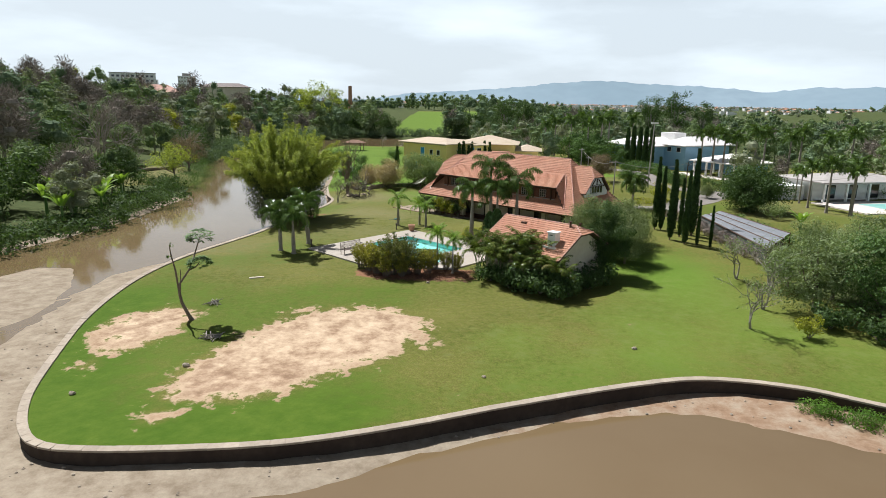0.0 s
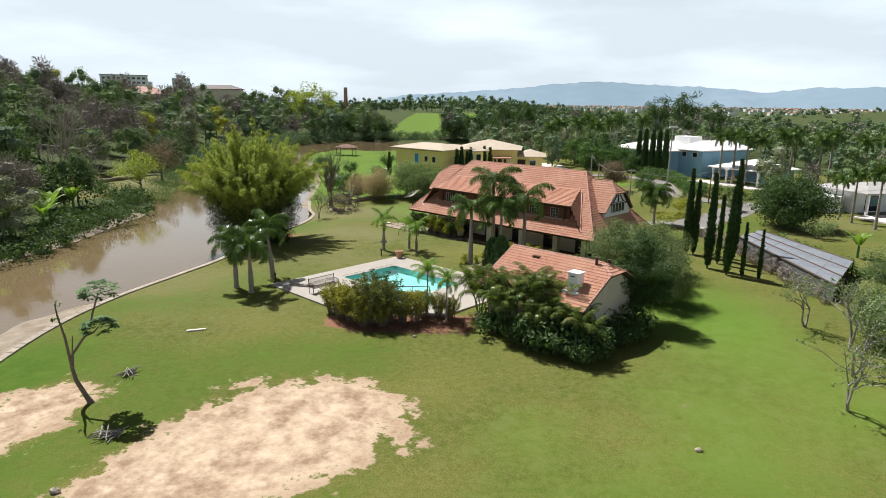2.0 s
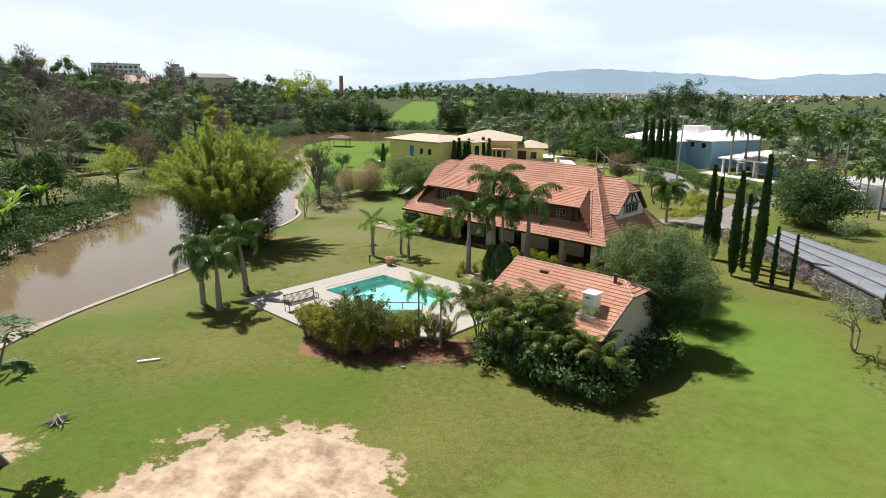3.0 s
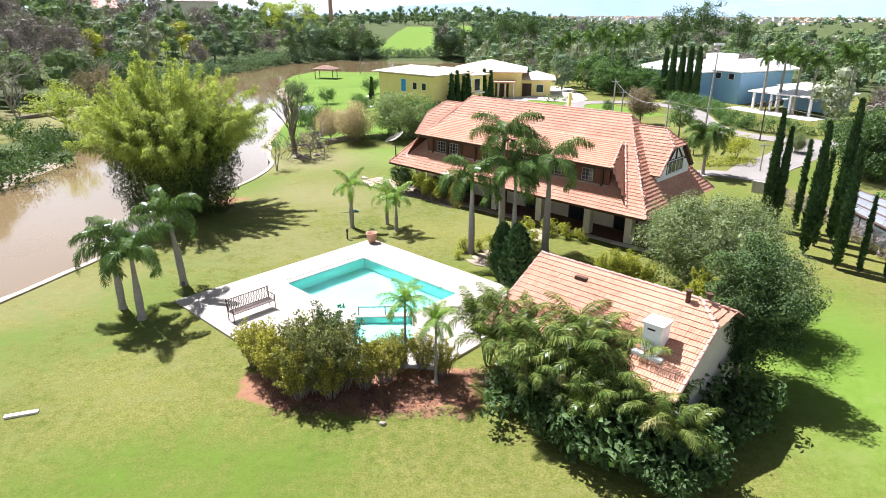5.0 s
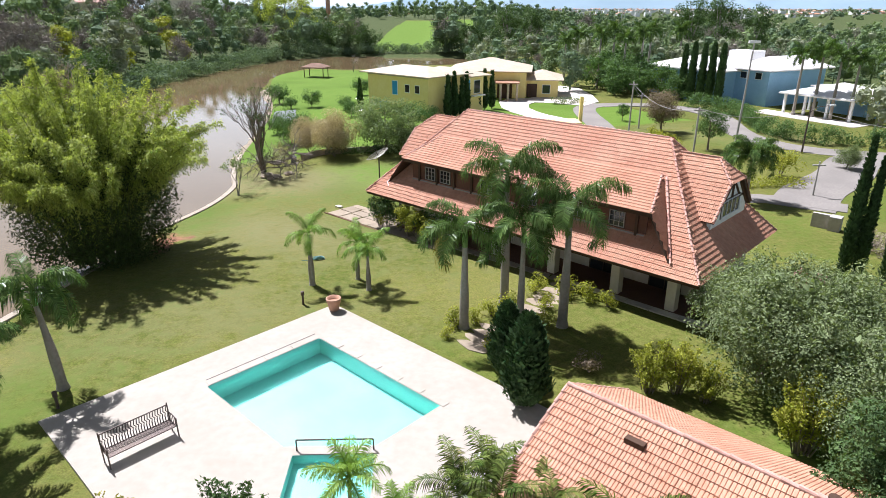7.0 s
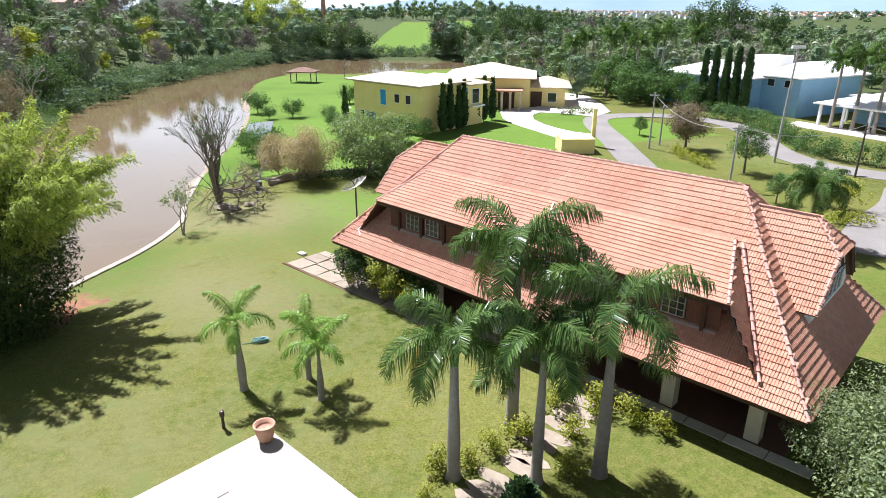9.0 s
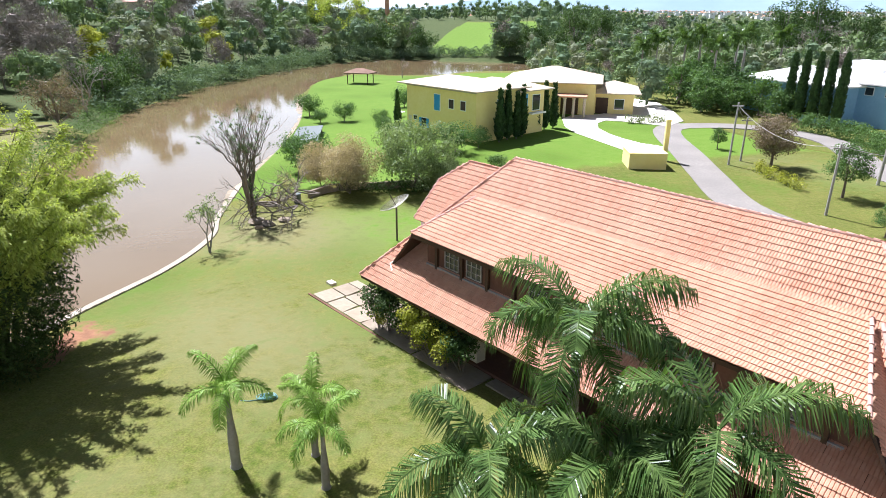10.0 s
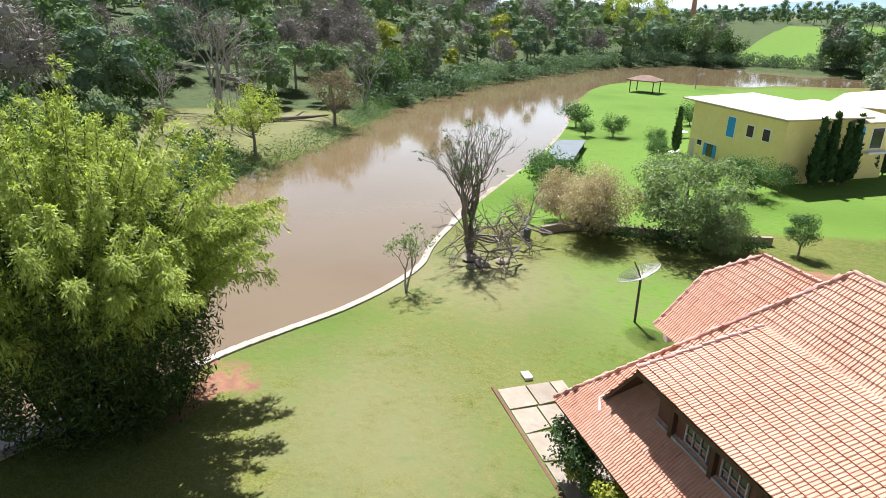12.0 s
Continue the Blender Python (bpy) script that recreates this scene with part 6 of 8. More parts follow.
for x, y, s, t in ((2.9, 67.0, 0.8, 40), (3.6, 67.8, 0.9, 100), (4.4, 68.5, 1.05, 160), (5.9, 70.4, 1.2, 200), (7.6, 70.0, 1.25, 20), (8.6, 69.6, 1.1, 60), (9.4, 69.0, 0.95, 100), (3.6, 64.6, 0.8, 10), (5.9, 66.6, 0.9, 300), (6.2, 68.6, 0.9, 240), (1.6, 65.4, 0.6, 0)):
    again(low, x, y, t, s)
put(shrub("low_shrub", "small coppery red shrub on the lawn", 0.9, 1.2, REDLEAF, R(58), 10, 36, 0.12), 7.4, 62.9)
vine = put(shrub("climbing_vine", "leafy climber on the veranda edge with yellow-green leaves", 2.4, 1.5, LIMELEAF, R(59), 24, 60, 0.13, category="climber"), -1.4, 79.2)
for x, y, s, t in ((-0.7, 78.6, 0.9, 40), (0.0, 77.9, 0.8, 90), (-3.4, 81.0, 0.6, 200)):
    again(vine, x, y, t, s)
dvine = put(shrub("climbing_vine", "dark leafy climber under the eaves", 2.4, 1.6, DARKLEAF, R(60), 24, 60, 0.14, category="climber"), -3.6, 81.4)
for x, y, s, t in ((-3.0, 80.8, 0.95, 50), (-2.0, 80.2, 0.8, 190), (-0.2, 78.6, 0.95, 100), (0.7, 77.6, 0.9, 190)):
    again(dvine, x, y, t, s)

# bed by the pool
bushy = put(loose_bush("garden_bush", "tall leafy olive garden bush in the shaded bed", 3.7, 2.9, BUSHLEAF, R(61), 40, 130, 0.15), -4.0, 51.3)
again(bushy, -2.9, 51.4, 140, 0.9)
again(bushy, -4.9, 52.0, 230, 0.72)
put(loose_bush("garden_bush", "tall dark leafy bush in the shaded bed", 3.3, 2.2, DARKLEAF, R(62), 30, 130, 0.14), -3.6, 52.6)
gold = put(loose_bush("garden_bush", "golden yellow-leaved bush in the shaded bed", 2.7, 2.1, GOLDLEAF, R(63), 30, 110, 0.13), -6.0, 52.1)
for x, y, s, t in ((-6.8, 52.9, 0.85, 50), (-5.2, 51.4, 1.0, 90), (-4.4, 50.7, 0.9, 310), (-3.2, 50.8, 0.85, 330), (-2.0, 51.5, 0.95, 200), (-1.2, 51.9, 0.85, 260), (-0.8, 52.8, 0.75, 300), (0.2, 52.9, 0.7, 20), (1.1, 52.4, 0.65, 120)):
    again(gold, x, y, t, s)
# leaf litter under the bushes
rs = R(163)
c = np.array([(x, y, gz(x, y) + 0.03) for x, y in ((rs.uniform(-5.6, 2.2), rs.uniform(49.7, 52.6)) for _ in range(260))])
solo("leaf_litter", Geo().add(*leaf_cards(c, 14, 0.35, 0.10, rs, flat=-0.25, up=1.5)), shader("dry_litter", ((0.16, 0.075, 0.05), (0.22, 0.11, 0.075), (0.10, 0.05, 0.035)), fine=4, rough=0.95, island=0.4), "brown fallen leaves under the bushes", "leaf litter", kind="stuff")


def areca(rs, h=3.6, stems=5):
    ob = thing("areca_palm", "clump of areca palm with many arching leaves beside the pool house", "palm", group="areca palms")
    kinds = []
    for k in range(3):
        me = frond(2.15, 100 + 30 * k, 84 - 22 * k, rs, 30, 0.52, 0.046, 0.22, 0.7).mesh("frond")
        me.materials.append(ARECA)
        kinds.append(me)
    pale = kinds[1].copy()
    pale.materials[0] = ARECADRY
    for s in range(stems):
        a = 2 * math.pi * s / stems + rs.uniform(-0.4, 0.4)
        hh = h * rs.uniform(0.55, 1.0) * 0.72
        tip = np.array([math.cos(a) * 0.40 * hh, math.sin(a) * 0.40 * hh, hh])
        part("stem", Geo().tube([(math.cos(a) * 0.12, math.sin(a) * 0.12, -0.1), tip * np.array([0.4, 0.4, 0.5]), tip], [0.045, 0.04, 0.03], 6), SHAFT, ob)
        for k in range(7):
            part("frond", pale if k == 5 and s % 2 else kinds[min(2, k // 3)], ARECA, ob, m=pose(*tip, 0, rs.uniform(-8, 8), 137.5 * k + rs.uniform(0, 40)))
    return ob


ar = put(areca(R(64), 4.4), 5.4, 50.6)
for x, y, s, t in ((3.6, 52.0, 0.88, 60), (7.0, 49.4, 0.95, 130), (8.6, 47.4, 0.72, 200), (4.4, 50.0, 0.75, 280), (6.2, 48.6, 0.72, 20), (2.9, 53.4, 0.78, 100)):
    again(ar, x, y, t, s)
under = put(shrub("shade_shrub", "dark broad-leaved undergrowth under the palms", 1.5, 2.4, DARKLEAF, R(65), 20, 50, 0.22), 5.2, 48.6)
for x, y, s, t in ((7.4, 47.4, 1.3, 60), (9.3, 47.2, 1.0, 120), (12.2, 50.2, 1.2, 190), (3.8, 50.2, 1.0, 240), (11.0, 48.8, 0.9, 10), (8.4, 46.2, 0.9, 10), (6.2, 47.9, 1.3, 77), (8.6, 48.0, 1.4, 310)):
    again(under, x, y, t, s)
put(shrub("low_shrub", "small coppery red shrub by the deck corner", 0.7, 0.9, REDLEAF, R(66), 8, 30, 0.12), 2.8, 51.8)

# lone cecropia on the near lawn
ce = thing("cecropia_tree", "thin crooked cecropia with two round leaf heads on the bare lawn", "tree")
g = Geo()
g.tube([(0.15, 0, -0.1), (-0.08, -0.02, 0.3), (-0.42, -0.15, 1.2), (-0.5, -0.2, 1.8), (-0.42, -0.18, 2.5)], [0.17, 0.12, 0.10, 0.085, 0.07], 7)
g.tube([(-0.5, -0.2, 1.8), (-0.62, -0.25, 3.3), (-0.78, -0.35, 4.4), (-0.82, -0.38, 5.0)], [0.065, 0.055, 0.04, 0.025], 6)
g.tube([(-0.42, -0.18, 2.5), (0.1, 0.05, 3.3), (0.4, 0.2, 4.1), (0.78, 0.36, 5.3)], [0.07, 0.06, 0.05, 0.03], 6)
g.tube([(0.1, 0.05, 3.3), (0.45, 0.2, 3.45), (0.66, 0.3, 3.7)], [0.05, 0.04, 0.03], 6)
g.tube([(-0.45, -0.2, 2.2), (-0.3, -0.2, 3.4)], [0.04, 0.02], 5)
part("trunk", g, BARK, ce, smooth=True)
rs = R(67)
for k, (c, r) in enumerate((((0.8, 0.37, 5.45), 0.72), ((0.68, 0.3, 3.72), 0.66))):
    head = Geo()
    for q in range(52):
        a, e = rs.uniform(0, 6.28), rs.uniform(-0.5, 1.3)
        p = np.array(c) + r * np.array([math.cos(a) * math.cos(e), math.sin(a) * math.cos(e), math.sin(e) * 0.62])
        for lobe in range(7):
            b = lobe * 0.9 + rs.uniform(-0.2, 0.2)
            d = np.array([math.cos(b), math.sin(b), rs.uniform(-0.5, 0.1)])
            w = np.array([-math.sin(b), math.cos(b), 0.0])
            L = rs.uniform(0.20, 0.32)
            head.add([p, p + d * L * 0.6 + w * 0.06, p + d * L, p + d * L * 0.6 - w * 0.06], [(0, 1, 2, 3)])
    part("leaf_head", head, MIDLEAF, ce, "round head of large lobed leaves")
part("leaf_head", Geo().add(*leaf_cards([(-0.9, -0.4, 4.2), (-0.7, -0.35, 5.0)], 6, 0.18, 0.22, rs)), DARKLEAF, ce)
put(ce, -15.55, 40.2)

# thicket by the right-hand shore
br = put(bare_tree("bare_tree", "small leafless grey tree with fine twigs on the lawn", 4.0, 3.6, GREYBARK, R(68), 30, 5, OLIVELEAF), 20.2, 41.8)
again(br, 22.6, 45.6, 100, 1.05)
again(br, 24.6, 49.5, 190, 1.15)
again(br, 23.6, 52.6, 290, 0.95)
put(shrub("shrub", "bright yellow-green shrub on the shore lawn", 1.5, 1.9, LIMELEAF, R(69), 12, 40, 0.24, aspect=0.3), 23.2, 40.5)
th = put(tree("tree", "dense grey-green tree in the shore thicket", 5.6, 5.6, 0.5, BARK, OLIVELEAF, R(70), 70, 150, 0.16, 0.95), 26.0, 45.4)
dk = put(tree("tree", "dense dark green tree in the shore thicket", 6.4, 6.2, 0.4, BARK, MIDLEAF, R(71), 70, 150, 0.17, 1.05), 29.6, 43.8)
for x, y, s, t in ((28.6, 48.0, 0.85, 60), (31.6, 49.5, 0.9, 170), (26.6, 50.4, 0.62, 250), (34.5, 53.5, 1.0, 10), (33, 59, 0.7, 200)):
    again(th, x, y, t, s)
for x, y, s, t in ((32.8, 45.0, 1.05, 90), (30.2, 39.6, 0.85, 200), (36.5, 47.0, 1.1, 300), (38, 41, 1.0, 120), (41, 50, 1.1, 20)):
    again(dk, x, y, t, s)
again(under, 25.4, 42.2, 30, 1.1)
again(under, 27.4, 40.2, 130, 1.2)
again(lime, 31.5, 55.5, 40, 1.0)

# banana by the greenhouse
bn = thing("banana_plant", "banana plant with upright ragged leaves", "banana plant")
part("stem", Geo().tube([(0, 0, -0.1), (0, 0, 1.2)], [0.14, 0.09], 7), SHAFT, bn)
rs = R(72)
for k in range(8):
    a, el, L = 0.79 * k + rs.uniform(-0.2, 0.2), rs.uniform(0.9, 1.35), rs.uniform(1.6, 2.2)
    s = np.linspace(0, 1, 6)
    e = el - 0.9 * s ** 2
    r, z = np.cumsum(np.cos(e)) * L / 6, 1.0 + np.cumsum(np.sin(e)) * L / 6
    w = 0.26 * np.sin(np.pi * np.clip(s * 0.9 + 0.1, 0, 1)) ** 0.6
    dx, dy = math.cos(a), math.sin(a)
    v = [(r[i] * dx - dy * w[i] * sd, r[i] * dy + dx * w[i] * sd, z[i] - (0.05 if sd else 0)) for i in range(6) for sd in (-1, 0, 1)]
    part("leaf", Geo().add(v, [(3 * i + j, 3 * i + j + 1, 3 * i + j + 4, 3 * i + j + 3) for i in range(5) for j in range(2)]), PALMYOUNG, bn)
put(bn, 38.4, 72.5)
for x, y, s, t in ((-44.5, 72, 1.4, 20), (-45.5, 76, 1.5, 120), (-44.6, 80, 1.3, 220), (-46.5, 84, 1.5, 300), (-48.0, 74.5, 1.6, 60), (-47.5, 90, 1.4, 0), (-50, 80, 1.7, 0)):
    again(bn, x, y, t, s, z=float(land(x, y)))


def hedge(name, label, line, h, w, mat, rs, density=60, size=0.2, aspect=0.5, wild=0.0):
    p = smooth_line(line, 0.5)
    wob = 1 + wild * wavy(p[:, 0], p[:, 1], 0.5, len(p))
    zl = land(p[:, 0], p[:, 1])
    c = np.array([(x + rs.uniform(-w, w) * (0.35 + wild), y + rs.uniform(-w, w) * (0.35 + wild), z + 0.1 + h * f * max(0.15, q)) for (x, y), z, q in zip(p, zl, wob) for f in (0.2, 0.5, 0.8)])
    g = Geo().add(*leaf_cards(c, density // 3, w * 0.42, size, rs, aspect=aspect))
    if aspect > 0.3:
        for q in c[::2]:
            g.add(*inner_leaves(q, w * 0.30, rs, 16))
    return solo(name, g, mat, label, "hedge", kind="stuff")


hedge("hedge", "leafless brown twig hedge along the greenhouse", [(26.9, 79.5), (27.5, 74), (27.5, 66), (27.4, 57.5)], 1.3, 0.9, TWIG, R(73), 150, 0.32, 0.10)
hedge("hedge", "long clipped grey-green hedge beside the road", [(35.4, 138.4), (38.6, 132), (38.8, 126), (37.8, 119.5), (37.7, 115.2), (39.3, 112.6), (42, 111), (47.5, 110.2), (56, 107.5), (66, 104)], 2.0, 1.9, MIDLEAF, R(74), 330, 0.15)
hedge("hedge", "low clipped hedge strip on the verge", [(23.9, 115.8), (24.2, 112.6), (25.2, 109.4)], 0.9, 1.2, LIMELEAF, R(75), 140, 0.12)
hedge("hedge", "low clipped hedge strip beside the path", [(26.2, 92.6), (28.0, 93.4), (30.4, 93.2)], 0.8, 1.4, LIMELEAF, R(76), 90, 0.16)
hedge("hedge", "low clipped hedge on the grass island of the drive", [(15.6, 139.4), (18.2, 140.2), (20.4, 141.6)], 0.9, 1.2, GREYLEAF, R(77), 140, 0.14)
hedge("hedge", "weeds along the greenhouse edge", [(34.6, 80), (34.6, 72), (34.8, 64)], 0.7, 1.4, MIDLEAF, R(78), 70, 0.2)

put(tree("tree", "broad round dark green shade tree by the greenhouse", 6.0, 8.4, 0.3, BARK, DARKLEAF, R(79), 130, 150, 0.26, 1.3), 39.7, 88.6)
put(shrub("shrub", "pale leafy shrub beside the shade tree", 2.0, 2.8, OLIVELEAF, R(80), 20, 50, 0.2), 40.0, 82.0)
put(palm("drooping_palm", "bushy palm with long hanging leaves by the house end", 3.4, R(81), 0.16, 0.12, None, 20, 2.6, 0.0, (110, 170), (20, 80), 0.75), 24.2, 89.0)
put(shrub("shrub", "round yellow-green bush on the verge", 2.6, 3.2, LIMELEAF, R(82), 26, 60, 0.18), 30.2, 96.4)
t1 = put(tree("tree", "small young tree on the verge", 4.2, 3.4, 1.4, BARK, MIDLEAF, R(83), 44, 110, 0.14, 0.65), 27.8, 107.7)
put(tree("tree", "coppery brown leafy tree on the verge", 5.0, 4.6, 1.1, BARK, REDLEAF, R(84), 60, 130, 0.17, 0.8), 25.6, 117.4)
for x, y, s, t in ((26.4, 98.2, 0.55, 60), (32.9, 105.0, 0.42, 100), (0.5, 107.2, 0.6, 200), (22.6, 124.5, 0.5, 10)):
    again(t1, x, y, t, s)
again(olive, 38.0, 100.0, 40, 0.45)

# riverside beyond the house
dead = put(bare_tree("dead_tree", "tall bare dead tree wrapped in green climber by the river", 8.6, 1.8, BARK, R(185), 60, 10, DARKLEAF, spread=0.27, levels=5, stems=5), -16.4, 96.9, 0, 0.84)
rs = R(186)
part("climber", Geo().add(*leaf_cards([(rs.uniform(-0.3, 0.3), rs.uniform(-0.3, 0.3), z) for z in np.linspace(0.6, 5.4, 16)], 60, 0.42, 0.14, rs, flat=0.5)), DARKLEAF, dead, "dark ivy wrapped round the trunks")
fall = bare_tree("fallen_branch", "tangle of bare fallen branches at the bank", 4.2, 6, DEADWOOD, R(86), spread=0.7)
fall.matrix_basis = pose(-15.0, 97.6, gz(-15, 97.6) + 0.9, 60, 0, -60)
fb = copy_thing(fall, pose(-16.8, 97.2, gz(-16.8, 97) + 1.2, 66, 0, 130))
copy_thing(fall, pose(-14.0, 99.0, gz(-14, 99) + 1.0, 48, 0, 210))
for x, y, e, t in ((-13.2, 97.0, 70, -20), (-15.8, 98.4, 58, 60), (-17.4, 98.6, 64, 170), (-12.6, 100.2, 66, -90)):
    copy_thing(fall, pose(x, y, gz(x, y) + 0.9, e, 0, t))
put(bare_tree("bare_tree", "small thin bare tree with a few leaves at the river wall", 3.3, 3.2, GREYBARK, R(87), 30, 7, OLIVELEAF), -16.6, 90.5)
tan = put(shrub("dry_bush", "round tan feathery dry bush", 4.2, 4.4, TANLEAF, R(88), 70, 210, 0.17, aspect=0.35), -11.0, 103.2)
again(tan, -14.2, 105.8, 120, 0.82)
put(tree("tree", "airy grey-green tree by the garden wall", 5.6, 6.8, 0.6, BARK, OLIVELEAF, R(89), 80, 150, 0.20, 0.9), -6.0, 105.6)
again(olive, -3.4, 104.4, 200, 0.6)
mid = put(tree("tree", "leafy green tree at the water's edge", 3.9, 4.4, 0.5, BARK, MIDLEAF, R(90), 40, 70, 0.22, 0.8), -17.6, 111.5)
again(mid, -20.8, 117.0, 90, 0.6)
again(mid, -4.4, 119.0, 180, 0.85)
again(mid, -2.2, 121.4, 60, 0.6)
again(mid, -27.6, 142.0, 160, 0.85)
again(mid, -21.6, 138.6, 30, 0.7)
again(mid, -24.4, 137.0, 260, 0.5)
again(mid, -15.8, 135.5, 60, 0.55)
again(mid, -16.0, 152.0, 10, 0.8)
again(mid, -13.4, 127.0, 100, 0.6)
sc = put(column_tree("cypress", "dark pointed cypress against the yellow house", 5.4, 1.0, R(91), CYPRESS, "cypresses at the yellow house", size=0.34, n=1300, power=1.6), -0.2, 124.6)
for x, y, s, t in ((0.6, 126.2, 1.05, 40), (1.6, 127.0, 0.9, 90), (2.2, 128.4, 1.0, 150), (3.8, 132.2, 0.9, 20), (4.8, 133.4, 1.0, 60), (5.9, 134.6, 0.95, 110), (-13.0, 132.2, 0.8, 0)):
    again(sc, x, y, t, s)
hedge("hedge", "dark shrubs along the low garden wall", [(-12.2, 104.2), (-8.4, 104.2), (-4.2, 106.0), (-1.6, 106.4)], 0.9, 1.3, DARKLEAF, R(92), 60, 0.2)
hedge("hedge", "dry stalks on the bank", [(-17.4, 99.5), (-16.4, 104.5), (-18.4, 108)], 0.8, 1.6, TANLEAF, R(93), 60, 0.22, 0.25)
hedge("shore_weeds", "bright green weeds on the mud below the wall", [(19.0, 32.3), (21.6, 31.0), (24, 29.8), (28, 27.4)], 0.18, 1.3, WEED, R(94), 420, 0.15, 0.29)

# low garden wall, bin, satellite dish, gazebo, boat roof
solo("garden_wall", ribbon([(-14.2, 102.4), (-12.6, 104.0), (-9.3, 104.9), (-3.7, 106.9), (-1.1, 108.1)], 0.15, -0.15, lambda x, y: G(x, y) + 0.55, lambda x, y: G(x, y) - 0.2), FLAG, "low weathered stone garden wall", "garden wall", kind="structure")
solo("litter_bin", Geo().lathe([(0.0, 0), (0.26, 0), (0.30, 0.65), (0.32, 0.66), (0.32, 0.74), (0.0, 0.78)], 12), GREYPLASTIC, "dark green plastic litter bin", "bin", pose(-14.7, 101.2, gz(-14.7, 101.2)))
dish = thing("satellite_dish", "large grey mesh satellite dish on a pole", "satellite dish", pose(-5.1, 93.0, gz(-5.1, 93)))
part("pole", Geo().tube([(0, 0, -0.1), (0, 0, 2.3)], 0.06, 8), IRON, dish)
mesh_wires, an = Geo(), np.linspace(0, 2 * np.pi, 25)
for r in np.linspace(0.08, 1.0, 13):
    mesh_wires.tube(np.column_stack([r * np.cos(an), r * np.sin(an), 0 * an + 0.28 * r * r]), 0.012, 3)
for a in np.linspace(0, 2 * np.pi, 48, endpoint=False):
    q = np.linspace(0.08, 1.0, 6)
    mesh_wires.tube(np.column_stack([q * math.cos(a), q * math.sin(a), 0.28 * q * q]), 0.009, 3)
bowl = part("reflector", mesh_wires, MESHDISH, dish, "shallow wire-mesh reflector", m=pose(0, 0, 2.3, 4, -27, 0))
for k in range(12):
    a = k * math.pi / 6
    part("rib", Geo().tube([(0.05 * math.cos(a), 0.05 * math.sin(a), -0.02), (0.6 * math.cos(a), 0.6 * math.sin(a), 0.08), (1.0 * math.cos(a), 1.0 * math.sin(a), 0.26)], 0.015, 4), IRON, bowl)
part("feed", Geo().tube([(0, 0, 0.0), (0, 0, 0.8)], 0.03, 6), IRON, bowl)
REDTHATCH = shader("weathered_clay", ((0.20, 0.12, 0.08), (0.26, 0.165, 0.11), (0.15, 0.09, 0.06)), fine=5, rough=0.9)
gz0 = gz(-31.2, 184)
gaz = thing("gazebo", "small open timber gazebo with dark flat roof", "gazebo", pose(-31.2, 184, gz0, 0, 0, -10))
part("roof", hip_roof(Geo(), -2.4, -1.6, 2.4, 1.6, 2.2, 0.8, 0.4), REDTHATCH, gaz, "brown clay hipped roof")
for x in (-2.2, 2.2):
    for y in (-1.4, 1.4):
        part("post", Geo().tube([(x, y, 0), (x, y, 2.2)], 0.09, 6), TIMBER, gaz)
boat = thing("boat_shelter", "low grey-roofed boat shelter at the bank", "shelter", pose(-22.4, 126, -0.3, 0, 0, -76))
part("roof", Geo().prism([(-5, -1.5), (5, -1.5), (5, 1.5), (-5, 1.5)], lambda x, y: 0.55 + 0.06 * y, lambda x, y: 0.65 + 0.06 * y), GREYPLASTIC, boat)
for x in (-4.6, 0, 4.6):
    for y in (-1.3, 1.3):
        part("post", Geo().tube([(x, y, -1.2), (x, y, 0.6)], 0.07, 6), TIMBER, boat)
solo("table", Geo().lathe([(0.0, 0), (0.3, 0), (0.1, 0.1), (0.1, 0.7), (0.7, 0.7), (0.7, 0.76), (0, 0.76)], 14), WHITE, "round white garden table on the grass", "table", pose(-14.6, 141.5, gz(-14.6, 141.5)))

# poles, lamps and slack cables
def pole(x, y, h, label, name="utility_pole", r=0.11):
    ob = thing(name, label, "pole", pose(x, y, gz(x, y)))
    part("shaft", Geo().tube([(0, 0, -0.2), (0, 0, h)], [r, r * 0.7], 8), CONCRETE, ob)
    part("crossarm", Geo().box(-0.5, -0.05, h - 0.35, 0.5, 0.05, h - 0.25), CONCRETE, ob)
    return ob


pole(21.8, 117.4, 5.8, "pale concrete utility pole on the verge")
pole(24.6, 102.8, 5.2, "pale concrete utility pole behind the roof")
pole(23.4, 119.2, 4.2, "short concrete pole on the verge")
mast = thing("light_mast", "tall slender floodlight mast by the road", "street lamp", pose(32.4, 112.0, gz(32, 112)))
part("shaft", Geo().tube([(0, 0, -0.2), (0.25, 0, 10.6)], [0.14, 0.08], 8), CONCRETE, mast)
part("lamp_head", Geo().box(-0.35, -0.12, 10.5, 0.85, 0.12, 10.75), WHITE, mast)
lamp = thing("street_lamp", "street lamp with a curved arm at the bend", "street lamp", pose(37.0, 106.5, gz(37, 106.5)))
part("shaft", Geo().tube([(0, 0, -0.2), (0, 0, 4.8)], [0.10, 0.07], 8), IRON, lamp)
part("arm", Geo().tube([(0, 0, 4.2), (0.7, 0, 4.75), (1.9, 0, 4.9)], 0.04, 6), IRON, lamp)
part("lamp_head", Geo().box(1.8, -0.12, 4.84, 2.4, 0.12, 4.98), WHITE, lamp)
pole(30.2, 90.6, 2.8, "short dark wooden post with a small lamp", "lamp_post", 0.08)


